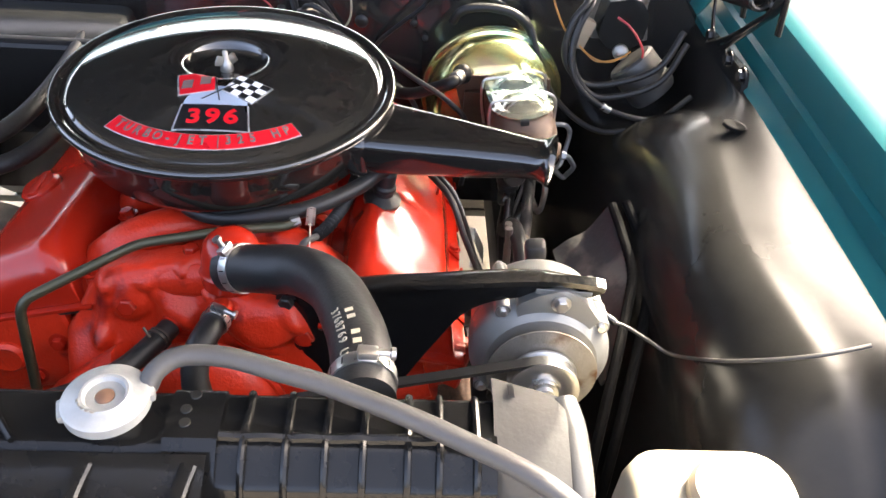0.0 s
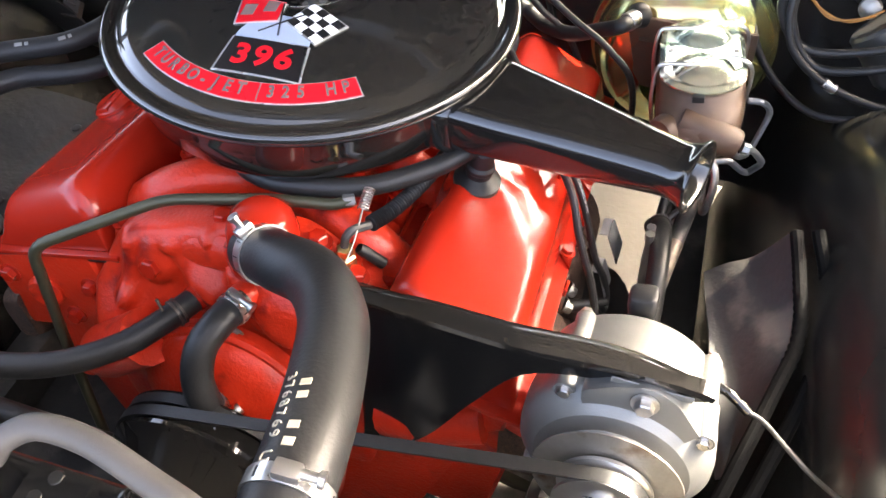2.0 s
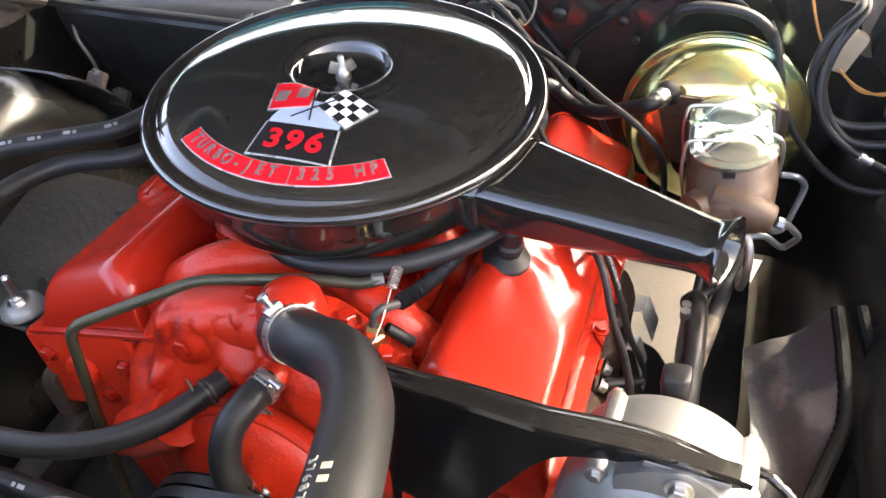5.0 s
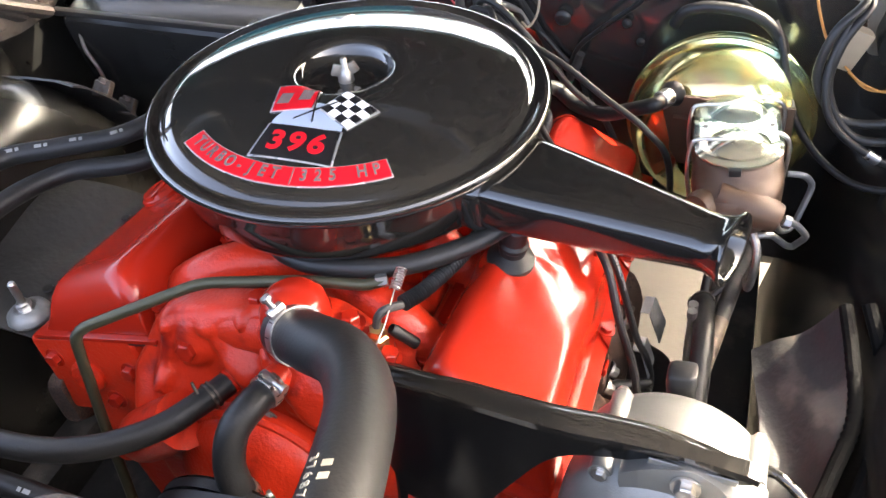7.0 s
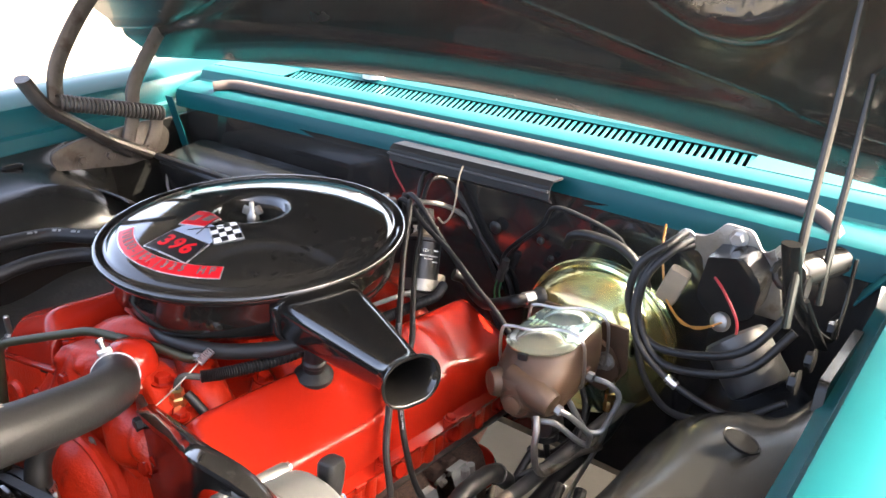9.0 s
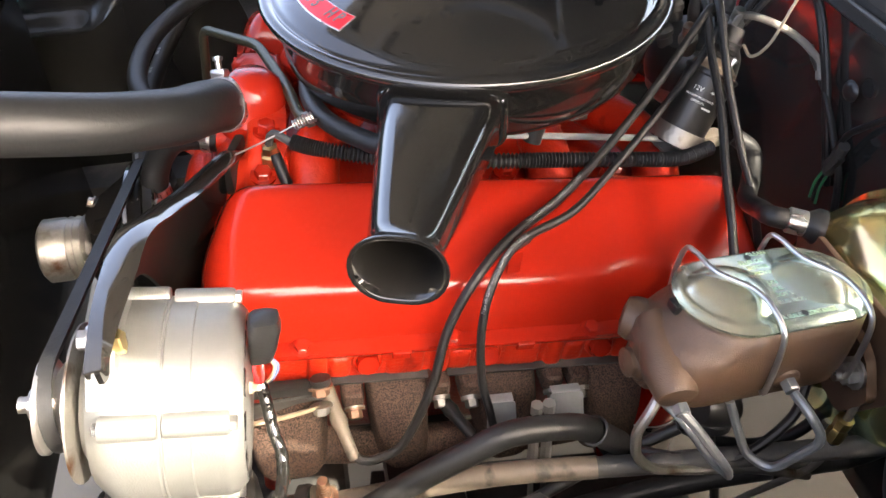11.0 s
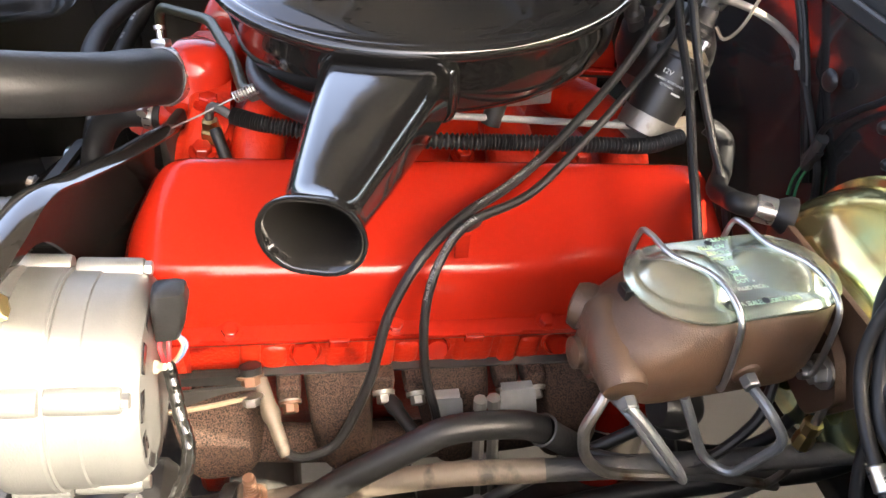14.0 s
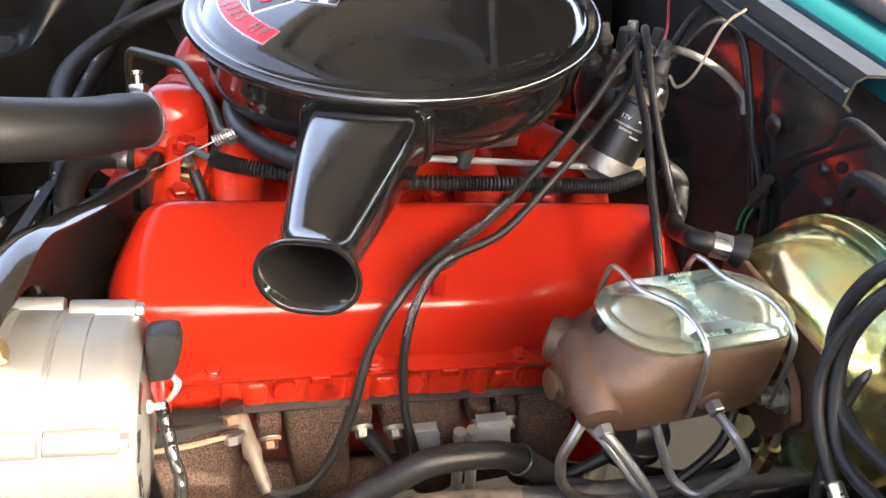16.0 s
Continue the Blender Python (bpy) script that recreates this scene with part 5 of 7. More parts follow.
part("hose", tube([(0.204, -0.086, 0.903), (0.196, -0.094, 0.908), (0.170, -0.122, 0.903), (0.123, -0.157, 0.899), (0.078, -0.172, 0.896), (0.017, -0.172, 0.888), (-0.03, -0.15, 0.885), (-0.05, -0.10, 0.885)], 0.0098, 14, 7), M_RUBBER, pcv)
part("elbow", lathe([(0.024, 0.0), (0.0245, 0.006), (0.019, 0.010), (0.0135, 0.014), (0.0135, 0.020), (0.0150, 0.022), (0.0150, 0.026), (0.0125, 0.029), (0.0125, 0.046), (0.009, 0.050), (0, 0.051)], 28, along((0.199, -0.086, 0.856), (0.206, -0.086, 0.905))), M_RUBBER, pcv)
fuel = thing("fuel_line", "olive-drab bent steel fuel line", "fuel line", (-0.1, -0.33, 0.7))
part("line", pipe([(0.105, -0.176, 0.893), (0.090, -0.186, 0.890), (0.030, -0.196, 0.890), (-0.070, -0.224, 0.888), (-0.180, -0.294, 0.860), (-0.189, -0.310, 0.728), (-0.165, -0.348, 0.60)], 0.0058, 0.018, 12), M_OLIVE, fuel)
part("nut", bolt((0.108, -0.174, 0.893), (-1, -0.5, -0.1), 0.0075, 0.014, washer=False), M_STEEL_DULL, fuel)

# ---- alternator, its arm and the drive ----
AC0, AC1 = Vector((0.378, -0.348, 0.848)), Vector((0.384, -0.200, 0.830))
alt = thing("alternator", "silver cast-aluminium alternator with a belt pulley", "alternator", AC0)
am = along(AC0, AC1)
fc = part("front_case", lathe([(0, -0.012), (0.030, -0.012), (0.042, -0.010), (0.046, -0.004), (0.060, -0.002), (0.066, 0.004), (0.0745, 0.014), (0.0760, 0.022), (0.0760, 0.045), (0.0745, 0.047), (0, 0.047)], 64, am), M_ALU, alt)
rc = part("rear_case", lathe([(0, 0.047), (0.0735, 0.047), (0.0735, 0.066), (0.0722, 0.067), (0.0722, 0.087), (0.0705, 0.094), (0.064, 0.100), (0.045, 0.102), (0, 0.102)], 64, am), M_ALU, alt)
part("case_seam", lathe([(0.0745, 0.0465), (0.0757, 0.0472), (0.0757, 0.0482), (0.0738, 0.049)], 64, am), M_ALU, alt)
ref = (am.inverted().to_3x3() @ Vector((0, 0, 1)))
a_top = math.degrees(math.atan2(ref.y, ref.x))
for da in (-38, 52, 142, 232):
    q = am @ pose(0, 0, 0, 0, 0, a_top + da)
    part("lug", lathe([(0, 0.010), (0.0085, 0.010), (0.0090, 0.012), (0.0090, 0.044), (0.0080, 0.046), (0, 0.046)], 18, q @ pose(0.0745, 0, 0)), M_ALU, fc)
    part("rear_lug", lathe([(0, 0.0495), (0.0080, 0.0495), (0.0086, 0.051), (0.0086, 0.090), (0.0075, 0.092), (0, 0.092)], 18, q @ pose(0.0730, 0, 0)), M_ALU, rc)
    part("screw_end", bolt(q @ Vector((0.0745, 0, 0.091)), q.to_3x3() @ Vector((0, 0, 1)), 0.0052, 0.006, washer=False), M_STEEL, rc)
    part("screw", bolt(q @ Vector((0.0745, 0, 0.011)), q.to_3x3() @ Vector((0, 0, -1)), 0.0048, 0.005), M_STEEL, fc)
for da in range(-150, 181, 30):
    q = am @ pose(0, 0, 0, 0, 0, a_top + da)
    part("cooling_slot", box((0.010, 0.020, 0.0015), q @ pose(0.056, 0, 0.1005), 0.0006, 1), M_DECAL_BLACK, rc)
part("ear", prism(round2d([(-0.045, 0.0), (-0.020, 0.024), (0.0, 0.030), (0.024, 0.018), (0.045, 0.0), (0.03, -0.03), (-0.03, -0.03), (-0.045, 0.0)], 0.008), 0.018, am @ pose(0, 0, 0.004, 0, 0, a_top - 90 + 8) @ pose(0, 0.066, 0), 0.003), M_ALU, fc)
eq = am @ pose(0, 0, 0, 0, 0, a_top + 8)
part("ear_bolt", bolt(eq @ Vector((0.080, 0, 0.003)), eq.to_3x3() @ Vector((0, 0, -1)), 0.007, 0.008), M_STEEL, fc)
part("pulley", lathe([(0.034, -0.018), (0.0365, -0.020), (0.0365, -0.023), (0.026, -0.031), (0.0365, -0.039), (0.0365, -0.042), (0.033, -0.043), (0.020, -0.043), (0.016, -0.041), (0.015, -0.046), (0.011, -0.047), (0.011, -0.052), (0.006, -0.054), (0.006, -0.060), (0, -0.060)], 48, am), M_STEEL, alt)
part("pulley_fan", lathe([(0.020, -0.013), (0.050, -0.013), (0.058, -0.015), (0.058, -0.0165), (0.050, -0.017), (0.020, -0.017)], 48, am), M_STEEL_DULL, alt)
part("foot", box((0.03, 0.05, 0.035), am @ pose(0, 0, 0.03, 0, 0, a_top) @ pose(-0.078, 0, 0), 0.008), M_ALU, alt)
def boot_ring(at, w, d):
    return [Vector(at) + 0.86 * Vector((d * math.copysign(abs(math.cos(a)) ** 0.55, math.cos(a)), w * math.copysign(abs(math.sin(a)) ** 0.55, math.sin(a)), 0.25 * d * math.cos(a))) for a in steps(0, 2 * math.pi * 23 / 24, 24)]


boot = part("plug_boot", loft([boot_ring((0.376, -0.227, 0.913), 0.009, 0.010), boot_ring((0.377, -0.226, 0.911), 0.0125, 0.013), boot_ring((0.378, -0.2265, 0.903), 0.0140, 0.014), boot_ring((0.380, -0.230, 0.886), 0.0120, 0.012), boot_ring((0.382, -0.233, 0.875), 0.0095, 0.010), boot_ring((0.382, -0.233, 0.874), 0.007, 0.007)]), M_RUBBER, alt, "black rubber plug boot", smooth=50)
for m_, off in ((M_WIRE_RED, 0.0), (M_TAN, 0.006), (M_WIRE_BLUE, 0.0075), (M_WIRE_RED, -0.004)):
    part("lead", tube([(0.382, -0.233 + off * 0.5, 0.876), (0.388, -0.233 + off * 1.5, 0.871), (0.392, -0.234 + off, 0.863), (0.389, -0.238 + off * 0.3, 0.852)], 0.0015, 8, 5), m_, alt)
hl = [Vector(p) for p in ((0.391, -0.236, 0.858), (0.402, -0.234, 0.842), (0.414, -0.232, 0.829), (0.428, -0.228, 0.819), (0.445, -0.229, 0.812), (0.466, -0.233, 0.815), (0.488, -0.243, 0.806))]
part("lead_sleeve", sweep(spline(hl, 60), lambda t: 0.0044 * (1 + 0.10 * abs(math.sin(34 * t))), 14), M_BLACK_SATIN, alt, "taped black harness")
part("terminal", lathe([(0, 0), (0.0045, 0), (0.0045, 0.012), (0.0025, 0.014), (0.0025, 0.020), (0, 0.020)], 12, along((0.388, -0.252, 0.852), (0.398, -0.236, 0.861))), M_WHITE_PLASTIC, alt)

arm = thing("alternator_bracket", "black stamped-steel alternator bracket arm with a slot", "bracket", (0.15, -0.32, 0.72))
ARM = [(0.100, -0.262, 0.862, 0.640), (0.140, -0.273, 0.876, 0.650), (0.180, -0.284, 0.890, 0.690), (0.220, -0.295, 0.906, 0.752), (0.260, -0.308, 0.922, 0.830), (0.300, -0.320, 0.938, 0.898), (0.355, -0.323, 0.946, 0.922), (0.391, -0.324, 0.947, 0.921), (0.421, -0.324, 0.944, 0.925), (0.433, -0.324, 0.941, 0.931)]
crease = spline([(x, y, z) for x, y, z, q in ARM], 6)
hem = spline([(x, y - 0.024 * sstep(0.30, 0.20, x), q) for x, y, z, q in ARM], 6)
part("web", slab([[p.lerp(q, t) for t in steps(0, 1, 5)] for p, q in zip(crease, hem)], 0.0035), M_TANK, arm, smooth=40)
deep = [0.017 - 0.013 * sstep(0.6, 1.0, i / (len(crease) - 1)) for i in range(len(crease))]
part("rim", slab([[p + Vector((0, -0.003, -0.004)), p + Vector((0, -0.003, 0.0005)), p + Vector((0, 0.004, 0.002)), p + Vector((0, max(d * 0.6, 0.0045), 0.001)), p + Vector((0, max(d, 0.006), -0.003))] for p, d in zip(crease, deep)], 0.0025), M_BLACK_GLOSS, arm, smooth=24)
part("slot", box((0.058, 0.0012, 0.0065), pose(0.392, -0.3285, 0.9345, 0, 3, 0), 0.0004, 1), M_ALU, arm)
part("bolt", bolt((0.400, -0.322, 0.931), (0, 1, 0.1), 0.0085, 0.010), M_BRASS, arm)
part("lug", box((0.050, 0.010, 0.045), pose(0.098, -0.256, 0.845, 0, 0, -18), 0.004), M_BLACK_SEMI, arm)
part("bolt", bolt((0.100, -0.262, 0.846), (-0.2, -1, 0), 0.009, 0.010), M_BLACK_SEMI, arm)

FP = Vector((0.008, -0.388, 0.690))
fan = thing("cooling_fan", "black fan pulley and finned silver viscous fan clutch", "fan", FP)
fm = along(FP, FP + Vector((0, -1, 0)))
part("pulley", lathe([(0.03, -0.036), (0.088, -0.034), (0.093, -0.031), (0.080, -0.0235), (0.093, -0.016), (0.080, -0.009), (0.093, -0.001), (0.093, 0.003), (0.088, 0.006), (0.080, 0.012), (0.060, 0.042), (0.046, 0.058), (0.036, 0.062), (0, 0.062)], 64, fm), M_BLACK_GLOSS, fan)
part("clutch", lathe([(0.030, 0.060), (0.036, 0.063), (0.038, 0.066), (0.035, 0.068), (0.038, 0.074), (0.035, 0.076), (0.038, 0.082), (0.035, 0.084), (0.038, 0.090), (0.038, 0.112), (0.033, 0.116), (0, 0.116)], 48, fm), M_STEEL_DULL, fan, "finned grey clutch body")
for k in range(4):
    q = fm @ pose(0, 0, 0, 0, 0, 90 * k + 20)
    part("bolt", bolt(q @ Vector((0.052, 0, 0.050)), q.to_3x3() @ Vector((0.5, 0, 1)), 0.006, 0.007), M_STEEL_DULL, fan)
CP = Vector((0.0, -0.3645, 0.44))
crank = thing("crank_pulley", "black crankshaft pulley under the water pump", "pulley", CP)
part("pulley", lathe([(0, -0.02), (0.085, -0.02), (0.088, -0.012), (0.076, -0.004), (0.088, 0.004), (0.088, 0.010), (0.05, 0.012), (0, 0.012)], 48, along(CP, CP + Vector((0, -1, 0)))), M_BLACK_SEMI, crank)


def belt(name, c1, r1, c2, r2, y, width, label):
    """A V-belt round two pulleys in a plane across the engine."""
    p1, p2 = Vector((c1[0], c1[1])), Vector((c2[0], c2[1]))
    d = p2 - p1
    L = d.length
    base = math.atan2(d.y, d.x)
    off = math.acos((r1 - r2) / L)
    pts = [p2 + Vector((math.cos(base + a), math.sin(base + a))) * r2 for a in steps(off, -off, 16)]
    pts += [p1 + Vector((math.cos(base + a), math.sin(base + a))) * r1 for a in steps(-off, off - 2 * math.pi, 24)]
    n = len(pts)
    rings = []
    for i in range(n):
        t = (pts[(i + 1) % n] - pts[i - 1]).normalized()
        nr = Vector((t.y, -t.x)) * 0.0035
        o, q = pts[i] + nr, pts[i] - nr
        if (o - (p1 + p2) / 2).length < (q - (p1 + p2) / 2).length:
            o, q = q, o
        rings.append([Vector((o.x, y - width / 2, o.y)), Vector((o.x, y + width / 2, o.y)), Vector((q.x, y + width * 0.3, q.y)), Vector((q.x, y - width * 0.3, q.y))])
    th_ = thing(name, label, "belt", (p1.x, y, p1.y))
    part("loop", loft(rings + [rings[0]], caps=False), M_RUBBER, th_, smooth=40)


belt("drive_belt", (0.008, 0.690), 0.0915, (0.374, 0.852), 0.034, -0.379, 0.011, "black rubber drive belt to the alternator")
belt("drive_belt", (0.008, 0.689), 0.091, (0.0, 0.44), 0.086, -0.3645, 0.010, "black rubber drive belt to the crankshaft")

# ---- brakes ----
BC = Vector((0.376, 0.325, 0.785))
boo = thing("brake_booster", "gold zinc-plated round brake booster on the firewall", "brake booster", BC)
bmx = along(BC, BC + Vector((0, 1, 0)))
part("front_shell", lathe([(0.045, -0.088), (0.050, -0.080), (0.078, -0.072), (0.098, -0.058), (0.110, -0.038), (0.116, -0.014), (0.117, -0.004), (0.1225, -0.002), (0.1225, 0.002)], 72, bmx), M_GOLD, boo, smooth=60)
part("rear_shell", lathe([(0.1225, 0.003), (0.1240, 0.004), (0.1240, 0.008), (0.118, 0.010), (0.118, 0.016), (0.1210, 0.018), (0.1210, 0.021), (0.116, 0.024), (0.112, 0.045), (0.08, 0.066), (0, 0.068)], 72, bmx), M_GOLD, boo, smooth=60)
VV = Vector((0.318, 0.256, 0.862))
vd = Vector((-0.30, -0.55, 0.05)).normalized()
part("grommet", lathe([(0, 0), (0.016, 0), (0.0165, 0.006), (0.013, 0.012), (0.011, 0.016)], 24, along(VV, VV + vd)), M_RUBBER, boo)
part("check_valve", lathe([(0.0115, 0.010), (0.0118, 0.030), (0.0105, 0.031), (0, 0.031)], 20, along(VV, VV + vd)), M_STEEL, boo, "bright metal check valve")
vh = thing("vacuum_hose", "black rubber vacuum hose to the brake booster", "hose", (0.3, 0.24, 0.86))
part("hose", tube([VV + vd * 0.028, VV + vd * 0.045, (0.270, 0.228, 0.848), (0.235, 0.235, 0.832), (0.195, 0.262, 0.822), (0.165, 0.275, 0.835), (0.150, 0.262, 0.845)], 0.0095, 14, 7), M_RUBBER, vh)
part("bracket_plate", prism([(0.30, 0.865), (0.46, 0.865), (0.465, 0.80), (0.445, 0.765), (0.33, 0.765)], 0.006, pose(0, 0.250, 0, 90, 0, 0), 0.002), M_IRON_BROWN, boo)

MC0 = Vector((0.3965, 0.159, 0.8805))
mc = thing("brake_master_cylinder", "bare brown cast-iron brake master cylinder with zinc lid", "master cylinder", (0.39, 0.15, 0.8))
MM = Matrix.Translation(MC0) @ Matrix.Rotation(radians(94.5), 4, "Z") @ Matrix.Rotation(radians(4), 4, "Y") @ Matrix.Rotation(radians(-6), 4, "X") @ Matrix.Diagonal((1, 1.06, 1, 1))
BS = Vector((0.010, -0.007, 0.0125))


def stadium(L, W, n=12):
    r = W / 2
    pts = []
    for s, a0 in ((1, -90), (-1, 90)):
        for k in range(n + 1):
            a = radians(a0 + 180 * k / n)
            pts.append((s * (L / 2 - r) + r * math.cos(a), r * math.sin(a)))
    return pts


def st_ring(L, W, z, dx=0.0, dy=0.0):
    return [MM @ Vector((x + dx, y + dy, z)) for x, y in stadium(L, W)]


bm = loft([st_ring(0.150, 0.080, -0.001), st_ring(0.160, 0.0865, -0.004), st_ring(0.163, 0.0885, -0.012, -0.002), st_ring(0.173, 0.0905, -0.019, -0.007), st_ring(0.184, 0.0905, -0.028, -0.013), st_ring(0.187, 0.088, -0.042, -0.015), st_ring(0.184, 0.083, -0.058, -0.014), st_ring(0.176, 0.074, -0.072, -0.011), st_ring(0.160, 0.058, -0.083, -0.006), st_ring(0.130, 0.034, -0.088, -0.002)])
body = part("body", bm, M_IRON_BROWN, mc, "rough brown cast iron", smooth=60)
bm = lathe([(0, 0), (0.020, 0), (0.0235, 0.004), (0.024, 0.03), (0.0235, 0.175), (0.030, 0.180), (0.030, 0.192), (0, 0.192)], 32, along((0.405, 0.055, 0.831), (0.392, 0.246, 0.812)))
part("bore", bm, M_IRON_BROWN, body, smooth=40)
part("bore_plug", lathe([(0.016, 0.0), (0.0165, 0.004), (0.012, 0.009), (0.012, 0.013), (0.005, 0.015), (0, 0.015)], 20, along((0.405, 0.057, 0.831), (0.4065, 0.035, 0.833))), M_IRON_BROWN, body)
part("front_boss", lathe([(0, 0), (0.014, 0), (0.0155, 0.004), (0.0195, 0.030), (0.0205, 0.048), (0.0175, 0.060), (0.0162, 0.067), (0.0150, 0.069), (0, 0.070)], 30, along(Vector((0.375, 0.078, 0.845)) + BS, Vector((0.447, 0.073, 0.826)) + BS)), M_IRON_BROWN, body, smooth=50)
part("top_boss", lathe([(0, 0), (0.020, 0), (0.0185, 0.024), (0.0160, 0.030), (0.006, 0.032), (0, 0.032)], 26, along((0.384, 0.080, 0.842), (0.365, 0.052, 0.844))), M_IRON_BROWN, body, smooth=50)
part("line_boss", lathe([(0, 0), (0.014, 0), (0.0115, 0.012), (0.0105, 0.018), (0.009, 0.019), (0, 0.019)], 24, along(Vector((0.420, 0.166, 0.824)) + BS, Vector((0.445, 0.166, 0.821)) + BS)), M_IRON_BROWN, body, smooth=50)
part("line_boss", lathe([(0, 0), (0.012, 0), (0.0095, 0.016), (0.0085, 0.020), (0, 0.020)], 24, along(Vector((0.412, 0.122, 0.815)) + BS, Vector((0.438, 0.124, 0.803)) + BS)), M_IRON_BROWN, body, smooth=50)
part("boss_web", tube([(0.392, 0.10, 0.85), (0.394, 0.076, 0.846), (0.402, 0.064, 0.836)], 0.020, 16, 5), M_IRON_BROWN, body)
part("mount_flange", prism(round2d([(0.325, 0.845), (0.430, 0.845), (0.447, 0.835), (0.464, 0.808), (0.462, 0.800), (0.446, 0.770), (0.438, 0.768), (0.395, 0.778), (0.34, 0.778), (0.325, 0.80), (0.325, 0.845)], 0.005), 0.009, pose(-0.004, 0.240, -0.004, 90, 0, 0), 0.002), M_IRON_BROWN, body)
part("mount_nut", bolt((0.440, 0.229, 0.816), (0, -1, 0.05), 0.0095, 0.012), M_STEEL, mc)
part("mount_stud", lathe([(0, 0), (0.0045, 0), (0.0045, 0.010), (0, 0.010)], 12, along((0.440, 0.219, 0.8165), (0.440, 0.20, 0.8175))), M_STEEL, mc)
lidz = part("lid", loft([st_ring(0.158, 0.0855, -0.001), st_ring(0.161, 0.088, 0.001), st_ring(0.161, 0.088, 0.003), st_ring(0.156, 0.083, 0.0045), st_ring(0.152, 0.079, 0.0065), st_ring(0.148, 0.075, 0.007), st_ring(0.06, 0.01, 0.007)]), M_PALE_ZINC, mc, "iridescent zinc-plated lid", smooth=50)
for dx in (-0.037, 0.039):
    q = MM @ pose(dx, 0, 0.0064) @ Matrix.Diagonal((1.06, 0.96, 1, 1))
    part("dome", lathe([(0.0335, 0.0), (0.0325, 0.0006), (0.0305, 0.0022), (0.0260, 0.0052), (0.020, 0.0080), (0.012, 0.0098), (0, 0.0105)], 40, q), M_PALE_ZINC, lidz, smooth=60)
    for k in range(3):
        part("dome_crease", box((0.0062, 0.026, 0.0060), q @ pose(0, 0, 0.0071, 0, 0, 60 * k + 15), 0.0028, 4), M_PALE_ZINC, lidz)
    part("dome_pip", lathe([(0.0026, 0), (0.0026, 0.002), (0.001, 0.0022), (0.001, 0.0005), (0, 0.0005)], 12, q @ pose(0.006, -0.021, 0.003)), M_BRASS, lidz)
for lx, ly in ((0.0, 0.033), (0.002, -0.034)):
    part("vent_hole", lathe([(0.0028, 0.0), (0.0028, 0.0012), (0, 0.0012)], 12, MM @ pose(lx, ly, 0.0065)), M_DECAL_BLACK, lidz)
for body_, dx, dy, size in (("CLEAN", 0.010, 0.0365, 0.0060), ("FILLER CAP", 0.0, 0.0280, 0.0060), ("BEFORE", 0.001, 0.0210, 0.0056), ("REMOVING", 0.001, 0.0140, 0.0056), ("USE", 0.001, 0.0020, 0.0056), ("ONLY", 0.001, -0.0050, 0.0056), ("DOT 3", 0.001, -0.0120, 0.0056), ("FLUID FROM", 0.002, -0.0195, 0.0056), ("A SEALED CONTAINER", 0.006, -0.0345, 0.0060)):
    text_mesh("stamping", body_, size, MM @ pose(dx, dy, 0.0071), M_STAMP, lidz, 0.95 if len(body_) < 9 else 0.75, 0.0001)
part("seal_tab", box((0.006, 0.012, 0.008), MM @ pose(-0.081, 0.004, -0.003), 0.0015), M_RUBBER, lidz)
# spring bails
for y0, y1 in ((0.118, 0.140), (0.196, 0.216)):
    p = [MM @ Vector(v) for v in ((y0 - 0.166 - 0.002, 0.047, -0.056), (y0 - 0.166 - 0.004, 0.050, -0.02), (y0 - 0.166 - 0.002, 0.047, 0.013), (y0 - 0.166, 0.036, 0.0185), (y0 - 0.163, 0.012, 0.0175), (y1 - 0.168, -0.012, 0.0165), (y1 - 0.166, -0.034, 0.0145), (y1 - 0.165, -0.048, 0.004), (y1 - 0.164, -0.050, -0.02), (y1 - 0.160, -0.045, -0.058), (y1 - 0.158, -0.038, -0.062))]
    part("bail", tube(p, 0.0023, 10, 7), M_STEEL, mc, "bent steel wire bail")

# brake lines
bl1 = thing("brake_line", "bent zinc-steel brake line screwed into the master cylinder", "brake line", (0.45, 0.07, 0.83))
part("nut", bolt(Vector((0.445, 0.073, 0.8265)) + BS, (1, 0, -0.25), 0.0066, 0.010, washer=False), M_LINE, bl1)
part("line", pipe([Vector(p) + BS for p in [(0.452, 0.072, 0.826), (0.462, 0.082, 0.816), (0.480, 0.106, 0.782), (0.470, 0.120, 0.752)]], 0.0038, 0.012), M_LINE, bl1)
part("line", pipe([Vector(p) + BS for p in [(0.470, 0.120, 0.752), (0.462, 0.108, 0.762), (0.440, 0.085, 0.795), (0.418, 0.078, 0.792)]], 0.0038, 0.01), M_LINE, bl1)
bl2 = thing("brake_line", "bent zinc-steel brake line with a hairpin bend", "brake line", (0.45, 0.15, 0.83))
part("nut", bolt(Vector((0.437, 0.166, 0.8215)) + BS, (1, 0, -0.12), 0.0066, 0.011, washer=False), M_LINE, bl2)
part("line", pipe([Vector(p) + BS for p in [(0.450, 0.166, 0.820), (0.468, 0.168, 0.820), (0.482, 0.180, 0.800), (0.470, 0.158, 0.748), (0.455, 0.142, 0.752), (0.436, 0.124, 0.804)]], 0.0038, 0.014), M_LINE, bl2)
bl3 = thing("brake_line", "thin steel brake line with a brass fitting dropping to the chassis", "brake line", (0.45, 0.23, 0.7))
part("line", pipe([(0.447, 0.235, 0.815), (0.450, 0.236, 0.775), (0.448, 0.234, 0.69), (0.42, 0.20, 0.60), (0.42, 0.10, 0.50)], 0.0035, 0.02), M_STEEL_DULL, bl3)
